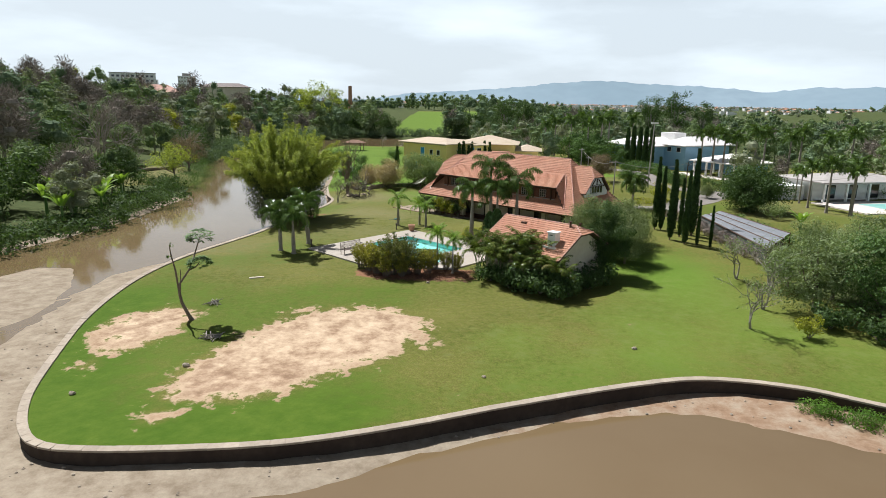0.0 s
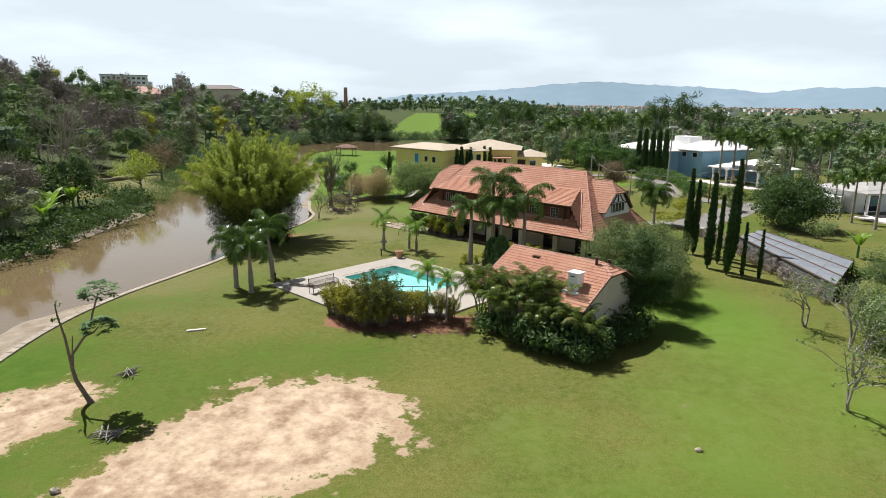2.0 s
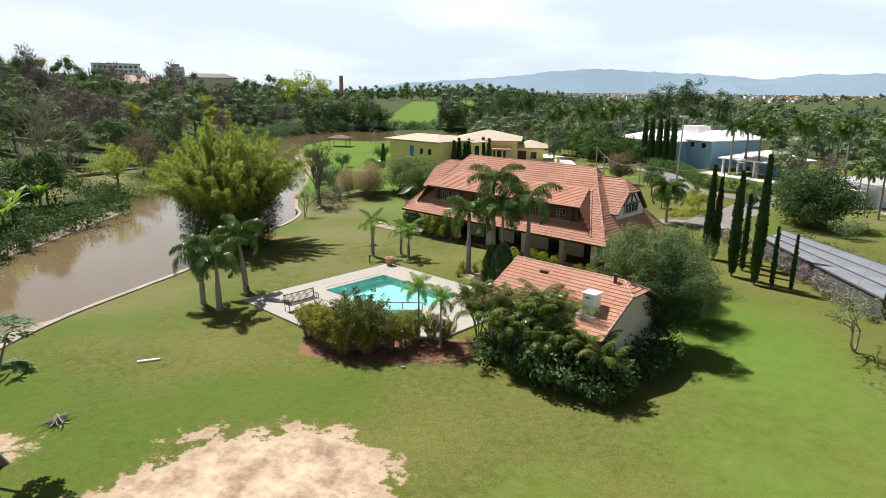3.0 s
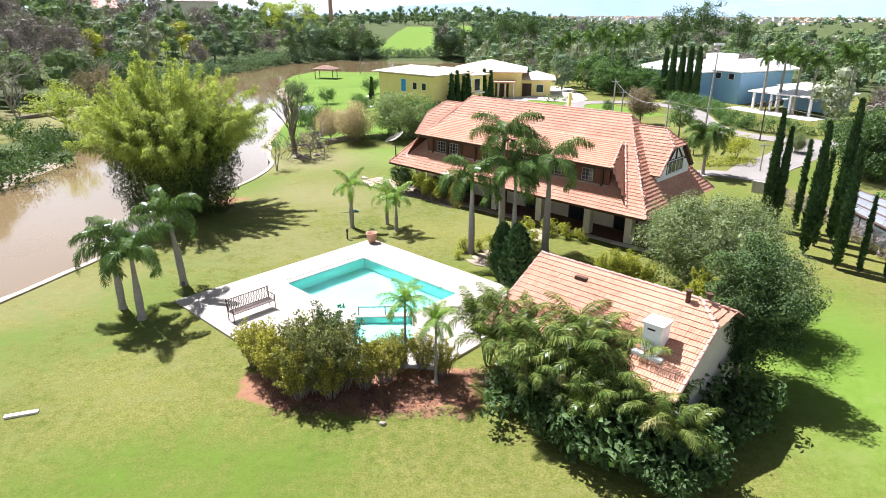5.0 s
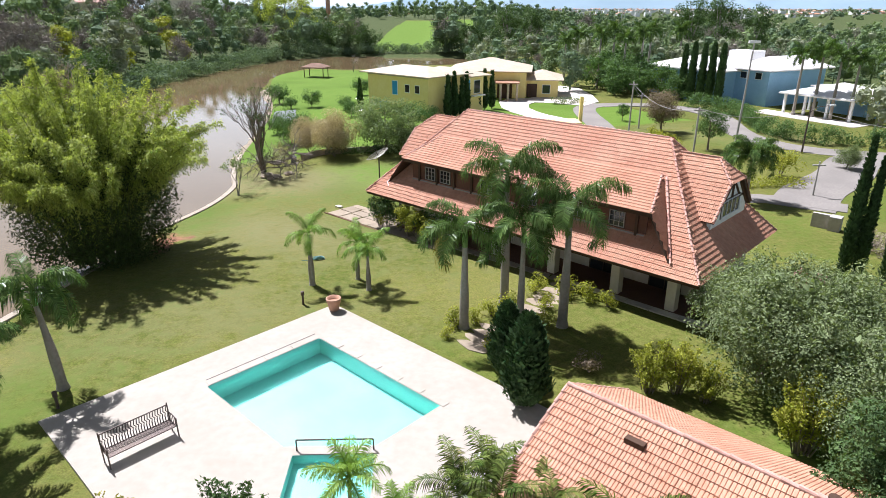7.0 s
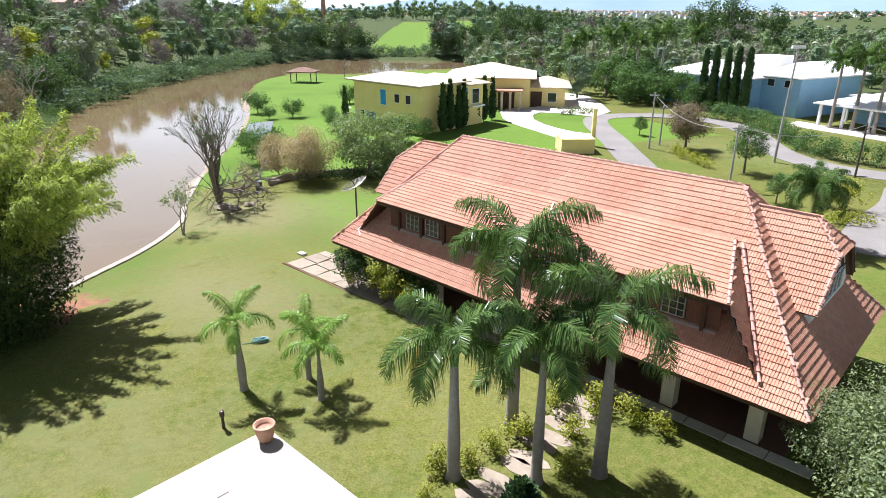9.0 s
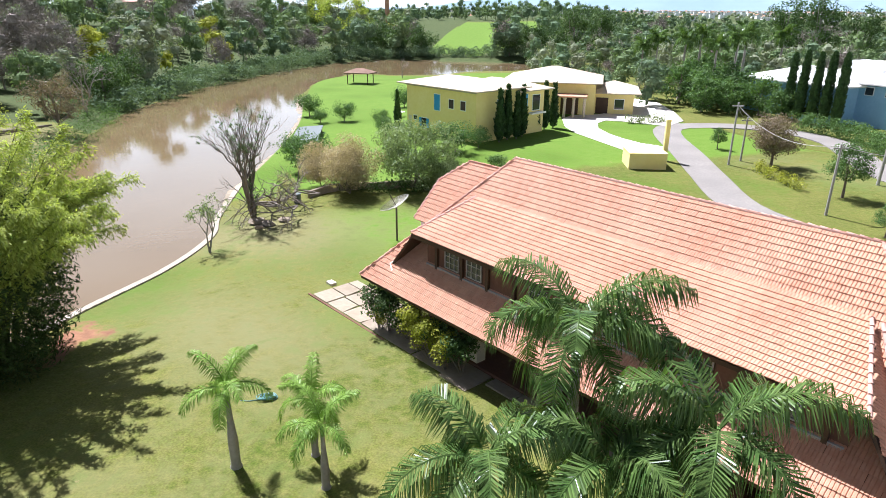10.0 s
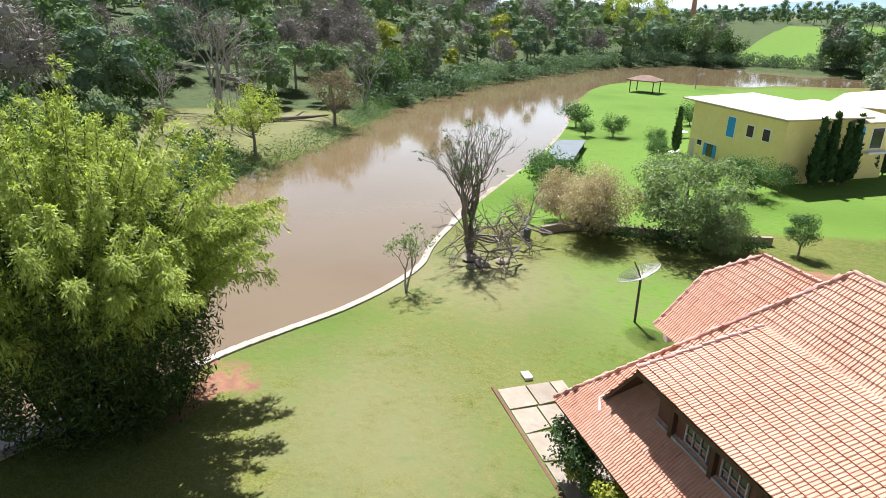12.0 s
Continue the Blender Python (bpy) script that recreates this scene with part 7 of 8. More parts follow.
def cable(a, b, sag):
    t = np.linspace(0, 1, 12)[:, None]
    p = np.array(a) * (1 - t) + np.array(b) * t
    p[:, 2] -= (4 * sag * t * (1 - t))[:, 0]
    solo("cable", Geo().tube(p, 0.022, 4), CONCRETE, "slack pale overhead cable between poles", "cable")


cable((21.8, 117.4, 5.8), (24.6, 102.8, 5.1), 1.2)
cable((24.6, 102.8, 5.1), (37.0, 106.5, 4.7), 0.9)
cable((37.0, 106.5, 4.6), (62, 96, 5.0), 2.0)
cable((21.8, 117.4, 5.7), (23.4, 119.2, 4.1), 0.2)

gatew = thing("gate_wall", "low white stone gate wall with a dark top", "garden wall", pose(26.6, 82.6, 0, 0, 0, -40))
part("wall", Geo().box(-0.5, -0.15, -0.2, 0.6, 0.15, 1.0), CONCRETE, gatew)
part("block", Geo().box(0.6, -0.5, -0.2, 1.3, 0.3, 1.0), CONCRETE, gatew)

# odds and ends on the lawn
rs = R(95)
solo("plank", Geo().box(-0.55, -0.1, 0, 0.55, 0.1, 0.09), STONE, "pale weathered plank lying on the grass", "plank", pose(-14.3, 49.2, gz(-14.3, 49.2), 0, 0, 22))
for x, y, n in ((-15.3, 43.2, 16), (-13.1, 37.4, 24)):
    pile = thing("stick_pile", "small pile of cut sticks and dry brush", "stick pile", pose(x, y, gz(x, y)))
    for k in range(n):
        a, r = rs.uniform(0, 3.14), rs.uniform(0.3, 0.6)
        cx, cy, cz = rs.normal() * 0.22, rs.normal() * 0.18, rs.uniform(0.03, 0.25)
        part("stick", Geo().tube([(cx - math.cos(a) * r, cy - math.sin(a) * r, cz), (cx + math.cos(a) * r, cy + math.sin(a) * r, cz + rs.uniform(-0.02, 0.1))], 0.025, 5), GREYBARK, pile)
for x, y, s in ((11.9, 37.9, 0.13), (-12.9, 33.6, 0.16), (-1.0, 49.2, 0.11), (-16.9, 30.0, 0.14), (3.0, 33.5, 0.1)):
    v, f = blob((0, 0, s * 0.4), (s * 1.3, s, s * 0.7), rs, 8, 5, 0.2)
    solo("rock", Geo().add(v, f), COPING, "small weathered rock lying in the grass", "rock", pose(x, y, gz(x, y)))
for x, y, s in ((-15.9, 96.2, 0.5), (-14.8, 95.6, 0.42), (-13.9, 96.4, 0.35), (-15.2, 95.0, 0.3)):
    v, f = blob((0, 0, s * 0.3), (s * 1.3, s, s * 0.6), rs, 8, 5, 0.22)
    solo("rock", Geo().add(v, f), FLAG, "grey boulder at the foot of the dead tree", "rock", pose(x, y, gz(x, y)))
# stones and snags on the mud flats
g = Geo()
for k in range(260):
    f = rs.uniform()
    p = wall_pts[int(40 + f * 130)]
    d = side[int(40 + f * 130)]
    q = p - d * rs.uniform(0.5, 4.0)
    z = float(land(q[0], q[1]))
    if z > WATER:
        s = rs.uniform(0.02, 0.07)
        g.add(*blob((q[0], q[1], z + s * 0.3), (s * 1.4, s, s * 0.6), rs, 6, 4, 0.25))
solo("shore_stones", g, COPING, "scattered small stones and shells on the mud", "stones", kind="stuff")


# ---- woodland ----
def crown_cards(h, w, base, clumps, per, size, rs, aspect=0.55, trunk=True, lump=0.2, seg=7, rings=5, twiggy=False):
    """A woodland tree: a dome of leafy heads, each a close shell of leaves round a shaded heart, with gaps between."""
    c = clump_centres(base, h - w * lump * 0.7, w * 0.78, clumps, rs)
    c[:, 2] += 0.10 * h * (1 - (np.hypot(c[:, 0], c[:, 1]) / (w * 0.5)) ** 2)
    rr = w * lump * rs.uniform(0.7, 1.3, clumps)
    g = Geo()
    if twiggy:
        k = clumps * per
        d = rs.normal(size=(k, 3)) + np.array([0, 0, 0.35])
        d /= np.linalg.norm(d, axis=1)[:, None]
        p = np.repeat(c, per, 0) + d * np.repeat(rr, per)[:, None] * rs.uniform(0.3, 1.0, (k, 1))
        b = np.cross(d, rs.normal(size=(k, 3)))
        b /= np.linalg.norm(b, axis=1)[:, None]
        s = size * rs.uniform(0.6, 1.5, (k, 1))
        g.add(np.stack([p - b * s * 0.05, p + b * s * 0.05, p + d * s + b * s * 0.10, p + d * s * 1.1 - b * s * 0.10], 1).reshape(-1, 3), np.arange(4 * k).reshape(-1, 4))
    else:
        g.add(*leaf_cards(c, per, rr, size, rs, flat=0.55, aspect=aspect, shell=0.55, out=1.0, loose=0.4, up=0.3))
    for q, r in zip(c, rr):
        g.add(*blob(q, np.array([1, 1, 0.85]) * r * (0.36 if twiggy else 0.56), rs, seg, rings, 0.22))
    if trunk:
        g.tube([(0, 0, -0.5), (0, 0, h * 0.5), (0.1, 0.1, h * 0.8)], [0.2, 0.14, 0.05], 5)
    v = np.concatenate(g.v)
    f = np.concatenate([q for q in g.f if q.shape[1] == 4])
    return v, f


def scatter(name, label, kinds, places, mat, rs):
    """One mesh of many trees; places: x, y, z, size."""
    g = Geo()
    for k, (x, y, z, s) in enumerate(places):
        v, f = kinds[k % len(kinds)]
        a = rs.uniform(0, 6.28)
        m = np.array([[math.cos(a), math.sin(a), 0], [-math.sin(a), math.cos(a), 0], [0, 0, 1]]) * s * np.array([1, 1, rs.uniform(0.85, 1.15)])
        g.add(v @ m + (x, y, z), f)
    return solo(name, g, mat, label, "woodland", kind="stuff")


rs = R(100)
def spots(n, x0, x1, y0, y1, ok, gap):
    out = []
    cell = {}
    for _ in range(n):
        x, y = rs.uniform(x0, x1), rs.uniform(y0, y1)
        key = (int(x // gap), int(y // gap))
        if any((key[0] + i, key[1] + j) in cell and (cell[(key[0] + i, key[1] + j)][0] - x) ** 2 + (cell[(key[0] + i, key[1] + j)][1] - y) ** 2 < gap * gap for i in (-1, 0, 1) for j in (-1, 0, 1)):
            continue
        cell[key] = (x, y)
        out.append((x, y))
    p = np.array(out)
    return p[ok(p[:, 0], p[:, 1])]


def left_ok(x, y):
    d = -sdist(x, y, RIVER_POLY)
    return (sdist(x, y, LEFT_SIDE) > 0) & (d > 3.0) & (d < 190) & (np.hypot((x + 58) / 1.3, (y - 114) / 1.8) > 9.0) & (sdist(x, y, FIELD) < -4) & ~((x > -62) & (y > 95) & (y < 140) & (d < 9))


left = spots(9000, -260, 60, 20, 400, left_ok, 7.6)
left = left[(np.hypot(left[:, 0], left[:, 1]) < 330) & (np.arctan2(left[:, 0] - 2, left[:, 1]) > -1.25)]
names = [("woodland", "dark green broad-leaved woodland on the far bank", WOODDARK, 0.26), ("woodland", "mid-green woodland on the far bank", FARLEAF, 0.27),
         ("bare_woodland", "leafless grey-brown winter trees on the far bank", WOODTWIG, 0.25), ("woodland", "olive woodland on the far bank", WOODOLIVE, 0.18), ("woodland", "yellow-green trees among the far woods", LIMELEAF, 0.04)]


def forest_kinds(k, size, seg=7, rings=5, clumps=13):
    n, o = clumps, dict(seg=seg, rings=rings)
    return {0: [crown_cards(10, 8.4, 0.8, n, k, size, R(i), **o) for i in (1, 2, 3)], 1: [crown_cards(9.5, 8, 0.8, n, k, size, R(i), **o) for i in (4, 5, 6)],
            2: [crown_cards(9, 8.5, 1.8, n, int(k * 2.6), size * 0.95, R(i), twiggy=True, **o) for i in (7, 8)], 3: [crown_cards(8.5, 7.5, 0.6, n, k, size * 0.9, R(i), **o) for i in (9, 10)],
            4: [crown_cards(9, 6, 0.8, n, k, size, R(i), aspect=0.3, **o) for i in (11, 12)]}


near_kinds, mid_kinds = forest_kinds(150, 0.36), forest_kinds(62, 0.56, 6, 4, 11)
pick = rs.choice(5, len(left), p=[q[3] for q in names])
dcam = np.hypot(left[:, 0], left[:, 1] - 60)
for k, (nm, lab, mt, _) in enumerate(names):
    for kinds, sel, word in ((near_kinds, dcam < 135, "near "), (mid_kinds, dcam >= 135, "")):
        q = left[(pick == k) & sel]
        z = land(q[:, 0], q[:, 1])
        scatter(nm, lab, kinds[k], [(x, y, h - 0.2, rs.uniform(0.72, 1.45)) for (x, y), h in zip(q, z)], mt, rs)

# single trees standing out on the far bank
def on_land(ob, x, y, turn=0.0, size=1.0):
    ob.matrix_basis = pose(x, y, float(land(x, y)), 0, 0, turn) @ Matrix.Scale(size, 4)
    return ob


on_land(tree("tree", "brownish half-bare tree leaning over the far bank", 7.6, 6.6, 1.2, BARK, REDLEAF, R(101), 60, 100, 0.18, 0.9), -54.0, 126.5)
yt = on_land(tree("tree", "yellow-green spreading tree on the far bank", 5.6, 6.0, 2.0, BARK, BAMBOO, R(102), 40, 90, 0.18, 0.8), -48.5, 108.5, 0, 1.2)
bt = on_land(bare_tree("bare_tree", "tall leafless tree on the far bank", 8.6, 7.0, GREYBARK, R(103), 60, 5, TWIG), -66, 124)
for x, y, s, t in ((-69, 121, 1.5, 60), (-67, 118.5, 1.35, 170), (-58, 113.5, 0.6, 200), (-63, 108, 0.8, 120), (-60, 140, 0.9, 20), (-52, 60, 1.1, 200)):
    again(bt, x, y, t, s, z=float(land(x, y)))
dt = on_land(tree("tree", "dark round tree on the far bank clearing", 6.2, 7.6, 0.5, BARK, DARKLEAF, R(104), 50, 70, 0.34, 1.2), -80, 119)
for x, y, s, t in ((-72, 111.5, 1.35, 140), (-51, 66, 1.2, 30), (-50, 92, 1.0, 70), (-56, 88, 1.15, 110), (-54, 74, 1.2, 190), (-64, 150, 1.1, 30), (-68, 160, 1.2, 80), (-49, 52, 1.1, 0)):
    again(dt, x, y, t, s, z=float(land(x, y)))
hedge("hedge", "dark tangled shrubs at the far water's edge", [(-44.0, 95), (-45.6, 100), (-46.6, 103.6), (-50, 103.6), (-55, 105)], 1.5, 2.6, DARKLEAF, R(105), 150, 0.2, wild=0.5)
hedge("bank_weeds", "bright green waterside weeds on the far bank", [(-43.5, 101), (-47.5, 109), (-49.5, 118), (-53, 128), (-59.5, 141), (-62.5, 152)], 0.5, 3.2, MIDLEAF, R(106), 110, 0.26, 0.29, wild=0.6)
hedge("bank_weeds", "tangled dark undergrowth on the far bank", [(-46, 48), (-44.8, 58), (-43.6, 66), (-42.4, 76), (-43, 84), (-43.6, 94)], 1.2, 3.0, DARKLEAF, R(107), 150, 0.26, wild=1.0)
hedge("bank_weeds", "dark undergrowth under the far river woods", [(-62, 146), (-65, 165), (-66, 185), (-64, 215), (-59, 244), (-49, 263), (-36, 267)], 1.8, 4.0, WOODDARK, R(108), 110, 0.40, wild=1.0)

hedge("bank_weeds", "dark undergrowth along the far end of the river", [(-37, 266.5), (-22, 264), (-4, 262), (10, 256)], 2.6, 3.0, WOODDARK, R(109), 90, 0.45, wild=0.6)

# woods and gardens on the right and behind the neighbours
def right_ok(x, y):
    d = np.minimum(np.hypot(x - 6, y - 138) - 18, np.hypot((x - 54) / 1.2, y - 142) - 21)
    return (sdist(x, y, LEFT_SIDE) < -3) & (sdist(x, y, RIVER_POLY) < -4) & (sdist(x, y, LAWN_POLY) < -2) & (d > 0) & (sdist(x, y, FIELD) < -5) & ~((y < 112) & (x < 78)) & ~((y < 150) & (x < 44))


right = spots(12000, -10, 300, 60, 340, right_ok, 5.4)
right = right[np.abs(np.arctan2(right[:, 0] - 2, right[:, 1])) < 0.72]
light_kinds = forest_kinds(26, 0.85, 5, 4, 8)
names = [("woodland", "dark green garden trees behind the houses", WOODDARK, 0.28), ("woodland", "mid-green trees behind the houses", FARLEAF, 0.34),
         ("bare_woodland", "leafless brownish trees behind the houses", WOODTWIG, 0.08), ("woodland", "olive trees behind the houses", WOODOLIVE, 0.2), ("woodland", "grey-green trees behind the houses", FARLEAF, 0.1)]
pick = rs.choice(5, len(right), p=[q[3] for q in names])
for k, (nm, lab, mt, _) in enumerate(names):
    for kinds, sel in ((mid_kinds, np.hypot(right[:, 0], right[:, 1]) < 205), (light_kinds, np.hypot(right[:, 0], right[:, 1]) >= 205)):
        q = right[(pick == k) & sel]
        z = land(q[:, 0], q[:, 1])
        if len(q):
            scatter(nm, lab, kinds[k], [(x, y, h - 0.2, rs.uniform(0.55, 0.95)) for (x, y), h in zip(q, z)], mt, rs)

# far woods out to the town
far_kinds = [crown_cards(6.5, 10, 0.2, 5, 9, 1.6, R(i), trunk=False, lump=0.24, seg=5, rings=4) for i in (21, 22, 23)]
def far_ok(x, y):
    d = np.hypot(x, y)
    return (d > 330) & (np.abs(np.arctan2(x, y)) < 1.0) & (sdist(x, y, FIELD) < -6) & ((wavy(x, y, 0.012, 31) > -0.35 + 0.45 * ss(600, 1000, d)) | ((x > 150) & (d < 760)))


belt = spots(4000, -230, 170, 402, 470, lambda x, y: np.abs(np.arctan2(x, y)) < 1.0, 8.5)
zb_ = land(belt[:, 0], belt[:, 1])
for k, (lab, mt) in enumerate((("dark green trees along the ridge behind the field", WOODDARK), ("mid-green trees along the ridge behind the field", FARLEAF))):
    scatter("ridge_woodland", lab, light_kinds[0], [(x, y, h - 0.3, rs.uniform(0.7, 1.1)) for (x, y), h in zip(belt[k::2], zb_[k::2])], mt, rs)
farp = spots(9000, -900, 1600, 200, 2300, far_ok, 15)
z = land(farp[:, 0], farp[:, 1])
keep = rs.uniform(size=len(farp)) < np.clip(480 / np.hypot(farp[:, 0], farp[:, 1]), 0.4, 1)
farp, z = farp[keep], z[keep]
for k, (lab, mt) in enumerate((("distant dark green woods", WOODDARK), ("distant mid-green woods", FARLEAF), ("distant olive woods", WOODOLIVE))):
    scatter("far_woodland", lab, far_kinds, [(x, y, h - 0.5, rs.uniform(0.7, 1.25)) for (x, y), h in zip(farp[k::3], z[k::3])], mt, rs)

# palms and tall trees round the neighbours
row = palm("garden_palm", "tall garden palm in a row before the blue house", 7.4, R(110), 0.2, 0.13, PALMLEAF, 14, 2.5, 0.7, (60, 120), (0, 70), 0.7, 0.03, "palms before the blue house", True, pairs=40, width=0.07)
put(row, 47.6, 131, 0)
for k, (x, y, s) in enumerate(((49.3, 129.3, 1.05), (50.4, 126.8, 1.0), (52.2, 125.8, 0.95), (54.6, 123, 1.08), (57.4, 125.6, 1.05), (60.5, 122.4, 1.0), (63.5, 124.5, 1.1), (67, 121, 1.0), (72, 123, 1.08), (77, 120, 1.0), (83, 124, 1.1))):
    again(row, x, y, 57 * k, s)
for k, (x, y, s) in enumerate(((51.2, 99.9, 0.55), (50.4, 97.0, 0.58), (49.5, 92.8, 0.72), (49.7, 88.4, 0.8), (52.4, 87.4, 0.82), (51.4, 86.0, 0.72), (57, 84, 0.8), (62, 85, 0.85))):
    again(row, x, y, 71 * k, s, label="slender tall palm beside the white house pool")
for k, (x, y, s) in enumerate(((30, 158, 1.1), (34, 162, 1.2), (27, 165, 1.15), (37, 168, 1.25), (24, 172, 1.1), (31, 172, 1.2), (44, 172, 1.2), (21, 168, 1.0))):
    again(row, x, y, 43 * k, s, label="tall garden palm among dense tropical trees")
fc = put(column_tree("cypress", "very tall dark cypress beside the blue house", 8.8, 1.1, R(111), CYPRESS, "cypresses beside the blue house", size=0.3, n=2600), 37.4, 143.9)
for x, y, s in ((38.4, 142.3, 0.98), (39.3, 141.0, 1.0), (40.1, 139.3, 1.0), (36.6, 145.6, 0.95)):
    again(fc, x, y, 60 * x, s)
tropic = put(tree("tree", "lush green garden tree near the drive", 5.4, 5.6, 0.3, BARK, MIDLEAF, R(112), 44, 60, 0.34, 1.1), 27.5, 152)
for k, (x, y, s) in enumerate(((31, 151, 0.9), (34.5, 149.5, 0.95), (36.5, 146, 0.8), (29, 156.5, 1.1), (33, 156, 1.15), (32, 160, 1.0), (26, 160, 1.2), (30, 164, 1.3))):
    again(tropic, x, y, 80 * k, s)
tall = put(tree("tall_tree", "very tall airy dark tree above the woods", 17, 9, 4, GREYBARK, DARKLEAF, R(113), 60, 50, 0.5, 1.5), 62, 222)
for x, y, s in ((72, 228, 1.1), (80, 224, 0.9), (14, 235, 0.9), (21, 242, 0.85)):
    again(tall, x, y, 31 * x, s)
fieldt = put(tree("tree", "rounded tree at the edge of the bright field", 9, 9, 0.8, BARK, DARKLEAF, R(114), 50, 60, 0.5, 1.7), -40, 268)
for x, y, s in ((-33, 270, 1.0), (-4, 262, 0.9), (4, 268, 1.0), (12, 262, 0.9), (-46, 272, 1.1)):
    again(fieldt, x, y, 31 * x, s, z=float(land(x, y)))
gazt = put(bare_tree("bare_tree", "small bare tree at the river bend", 4.0, 4.0, GREYBARK, R(115)), -25, 196)

# ---- town and hills far off ----
rs = R(120)
town_w, town_r = Geo(), Geo()
for k in range(900):
    a, d = rs.uniform(-0.12, 0.78), 850 + 2200 * rs.uniform() ** 0.8
    x, y = math.sin(a) * d, math.cos(a) * d
    w, h = rs.uniform(5, 11), rs.uniform(2.5, 5)
    z = float(land(x, y)) + rs.uniform(0, 1)
    if rs.uniform() < 0.5:
        town_r.add(*(lambda q: (np.concatenate(q.v), np.concatenate([f for f in q.f if f.shape[1] == 4])))(hip_roof(Geo(), x, y, x + w, y + w, z + h, 2.0, 0.5)))
    town_w.box(x, y, z - 3, x + w, y + w * rs.uniform(0.6, 1.2), z + h)
solo("town", town_w, WHITE, "white house blocks of the distant town", "town", kind="stuff")
solo("town_roofs", town_r, TERRACOTTA, "clay roofs of the distant town", "town", kind="stuff")


def block_of_flats(x, y, w, h, n=9):
    z = float(land(x, y))
    ob = thing("apartment_building", "pale grey apartment block on the skyline", "apartment building", pose(x, y, z, 0, 0, 20))
    part("wall", Geo().box(-w / 2, -w / 3, -3, w / 2, w / 3, h), WHITE, ob)
    for r in range(n):
        for c in range(6):
            part("window", Geo().box(-w / 2 + w * (c + 0.2) / 6, -w / 3 - 0.06, h * (r + 0.3) / n, -w / 2 + w * (c + 0.75) / 6, -w / 3 - 0.02, h * (r + 0.75) / n), CONCRETE, ob)
    part("roof", Geo().box(-w / 4, -w / 6, h, w / 4, w / 6, h + 3), CONCRETE, ob)
    return ob


block_of_flats(-322, 730, 18, 36)
block_of_flats(-372, 745, 16, 32, 8)
block_of_flats(-398, 748, 15, 32, 8)
cs = thing("brick_chimney", "old square brick factory chimney above the trees", "chimney", pose(-76, 415, float(land(-76, 415))))
part("shaft", Geo().tube([(0, 0, 0), (0, 0, 16)], [1.4, 1.1], 4), TERRACOTTA, cs)
hh = thing("hill_house", "house with a clay roof among the hillside trees", "house", pose(-128, 268, float(land(-128, 268)), 0, 0, 20))
part("wall", Geo().box(-8, -5, -1, 8, 5, 6), PLASTER, hh)
part("roof", hip_roof(Geo(), -8, -5, 8, 5, 6.2, 3, 1), CAP, hh)

on_land(tree("tree", "pale feathery bamboo thicket on the wooded skyline", 17, 26, 2.0, BARK, BAMBOO, R(116), 60, 90, 0.7, 2.4), -68, 296)
lb = thing("apartment_building", "long low white building on the wooded skyline", "apartment building", pose(-262, 500, 22, 0, 0, 24))
part("wall", Geo().box(-16, -5, -12, 16, 5, 9), WHITE, lb)
part("roof", Geo().box(-16.4, -5.4, 9, 16.4, 5.4, 9.5), CONCRETE, lb)
for k in range(9):
    for q in (3.0, 6.2):
        part("window", Geo().box(-14.6 + 3.4 * k, -5.06, q, -12.6 + 3.4 * k, -5.02, q + 1.5), WINDOW, lb)
wr_ = thing("warehouse", "broad dark-roofed building among the hillside trees", "warehouse", pose(-150, 398, 17, 0, 0, 14))
part("wall", Geo().box(-14, -6, -9, 14, 6, 3), PLASTER, wr_)
part("roof", hip_roof(Geo(), -14, -6, 14, 6, 3.2, 2.4, 1.2), TIMBER, wr_, "dark shallow roof")

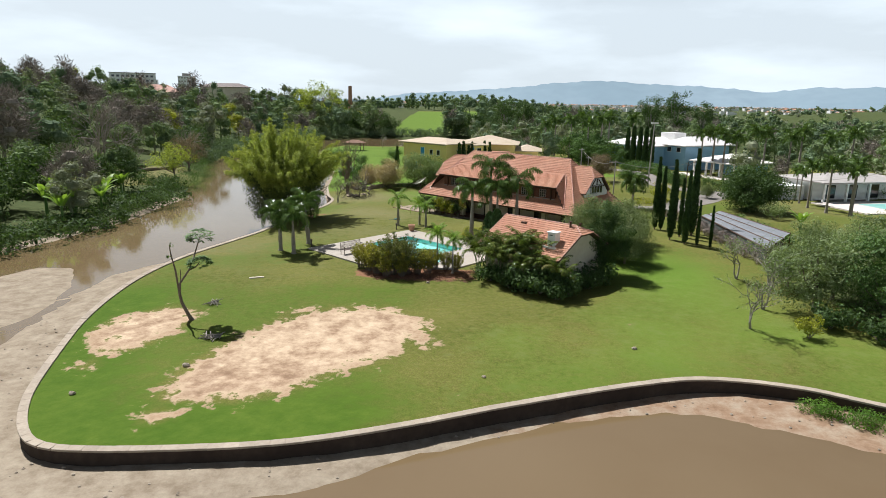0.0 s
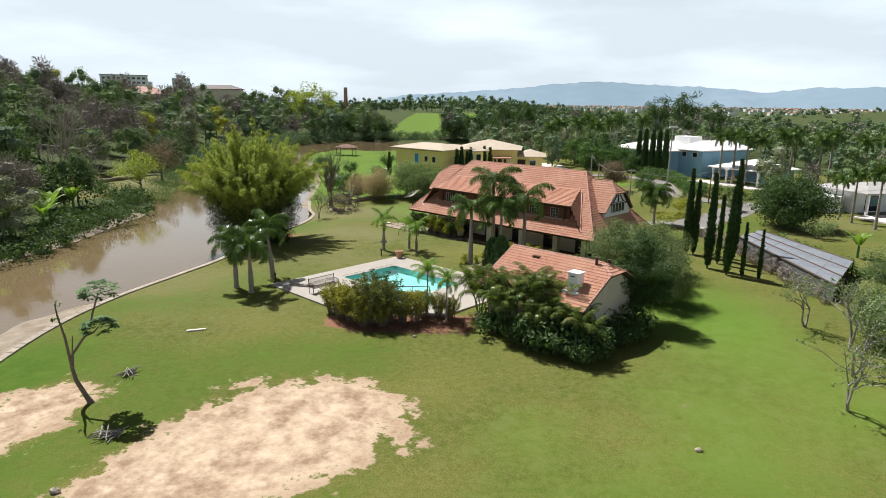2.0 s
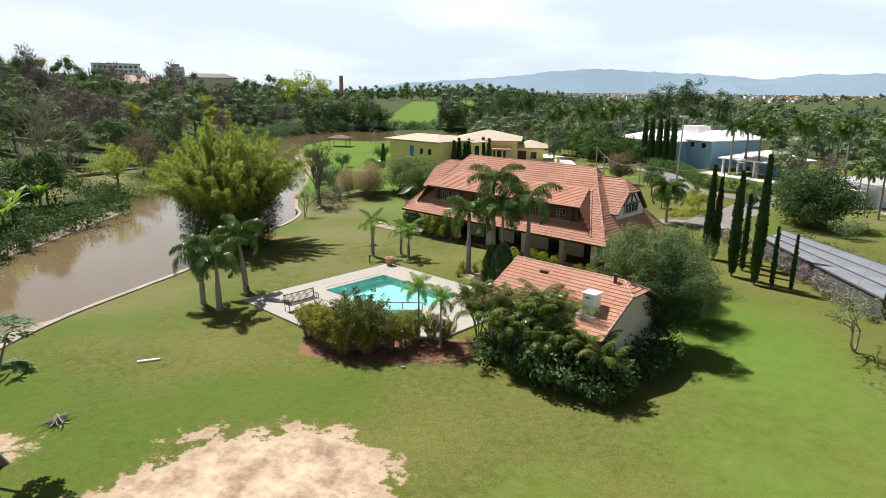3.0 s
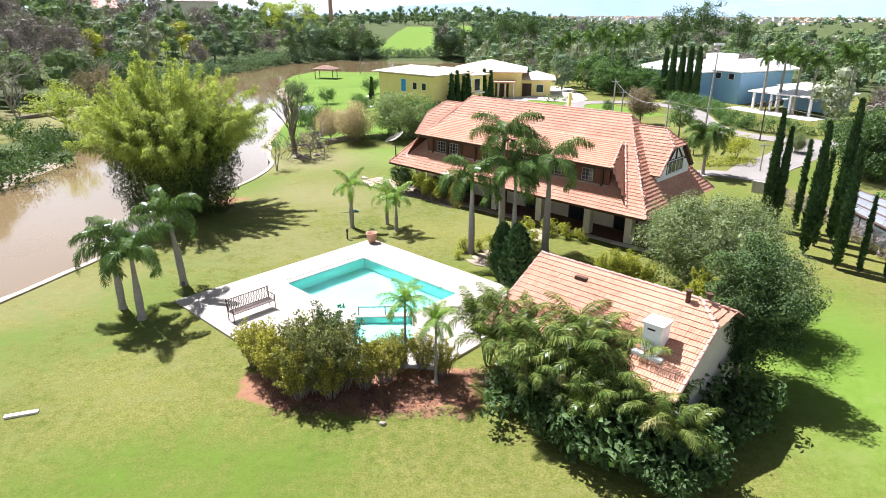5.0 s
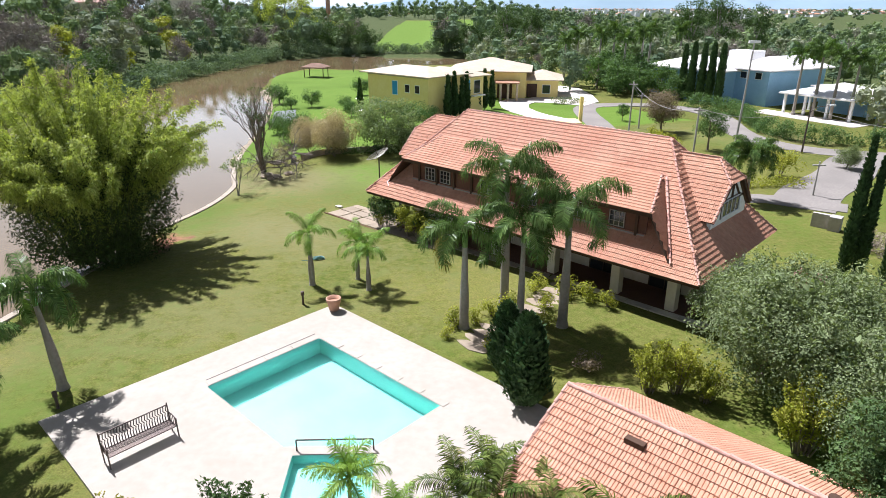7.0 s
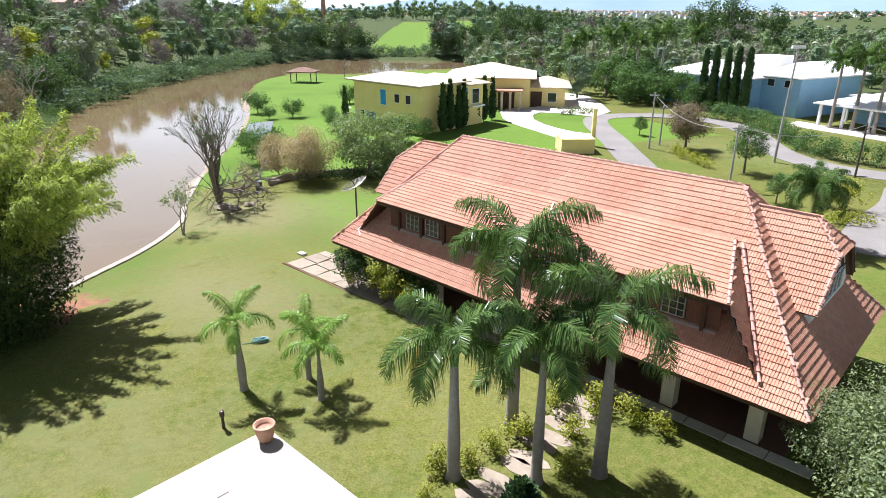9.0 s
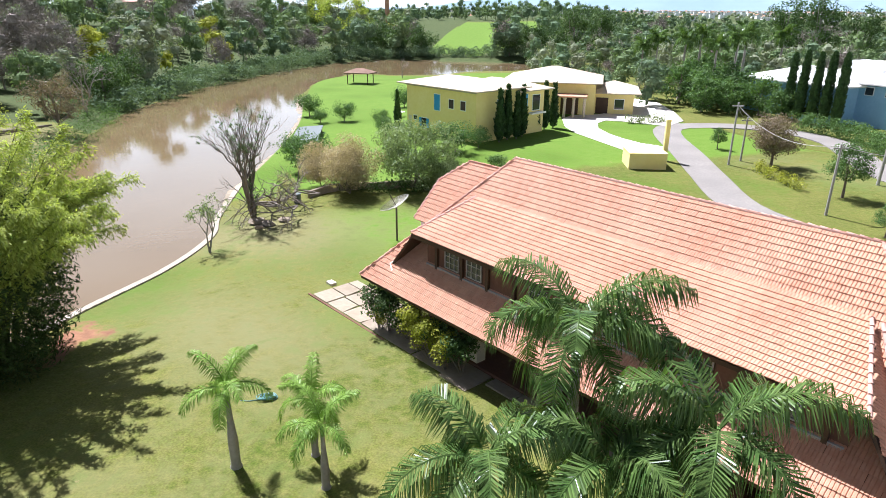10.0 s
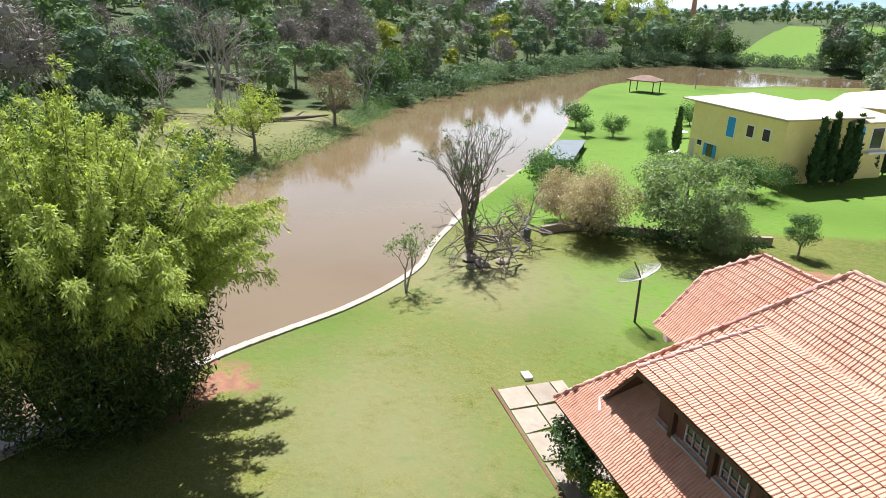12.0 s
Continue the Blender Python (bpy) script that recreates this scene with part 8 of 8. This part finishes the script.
# air haze before the hills is put into their bluish colour and glow
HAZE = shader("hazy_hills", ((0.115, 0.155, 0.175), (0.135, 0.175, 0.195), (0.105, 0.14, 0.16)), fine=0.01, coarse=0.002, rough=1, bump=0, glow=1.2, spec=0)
prof = [(-60, 6), (-9, 6), (-6, 34), (-2, 48), (1, 60), (4, 72), (7, 92), (11, 106), (15, 92), (19, 84), (21.5, 74), (24, 60), (27, 82), (30, 80), (34, 92), (40, 88), (55, 60), (80, 30)]
g = Geo()
an = np.arange(-60, 80.1, 0.5)
hts = np.interp(an, [p[0] for p in prof], [p[1] for p in prof]) + 3.0 * np.sin(an * 2.1) * 0.5 + 2.0 * np.sin(an * 5.3 + 1)
v = []
for a, h in zip(np.radians(an), hts):
    v += [(math.sin(a) * 3600, math.cos(a) * 3600, -20), (math.sin(a) * 4100, math.cos(a) * 4100, 13 + h * 1.35)]
k = np.arange(len(an) - 1) * 2
g.add(v, np.stack([k, k + 2, k + 3, k + 1], -1))
solo("backdrop_hills", g, HAZE, "hill range on the horizon with blue haze put into its colour", "hills", kind="structure", smooth=True)

# coiled garden hose on the lawn
HOSE = shader("green_hose", ((0.13, 0.27, 0.24), (0.18, 0.34, 0.30), (0.10, 0.21, 0.19)), fine=6, rough=0.5)
rs = R(130)
t = np.linspace(0, 2 * np.pi * 9, 320)
r = 0.19 + 0.06 * np.sin(t * 0.37 + 1) + 0.05 * np.sin(t * 1.31)
p = np.column_stack([r * np.cos(t) * 1.25 + 0.06 * np.sin(t * 0.21), r * np.sin(t) * 0.8, 0.04 + 0.012 * t / 6.28 + 0.01 * np.sin(3.1 * t)])
p = np.vstack([[(-1.0, 0.05, 0.03), (-0.7, -0.06, 0.03)], p])
solo("garden_hose", Geo().tube(p, 0.018, 5), HOSE, "coiled turquoise-green garden hose on the grass", "hose", pose(-6.3, 74.8, gz(-6.3, 74.8), 0, 0, 20))

# fallen trunk on the far clearing
ft = thing("fallen_tree", "old fallen tree trunk with bare limbs on the grass", "fallen tree", pose(-57.5, 122.0, float(land(-57.5, 122.0)), 0, 0, 62))
part("trunk", Geo().tube([(-6, 0, 0.25), (-2, 0.3, 0.3), (2, 0.1, 0.35), (5, -0.4, 0.5)], [0.34, 0.3, 0.22, 0.1], 8), BARK, ft)
for x, y, z, r in ((3.2, 2.2, 0.9, 0.09), (-1.5, -1.8, 0.7, 0.08), (4.5, -2.0, 0.6, 0.07)):
    part("limb", Geo().tube([(x - 2.6, 0.1, 0.35), (x - 1.0, y * 0.5, z), (x, y, z * 0.7)], [r * 1.4, r, r * 0.4], 5), BARK, ft)
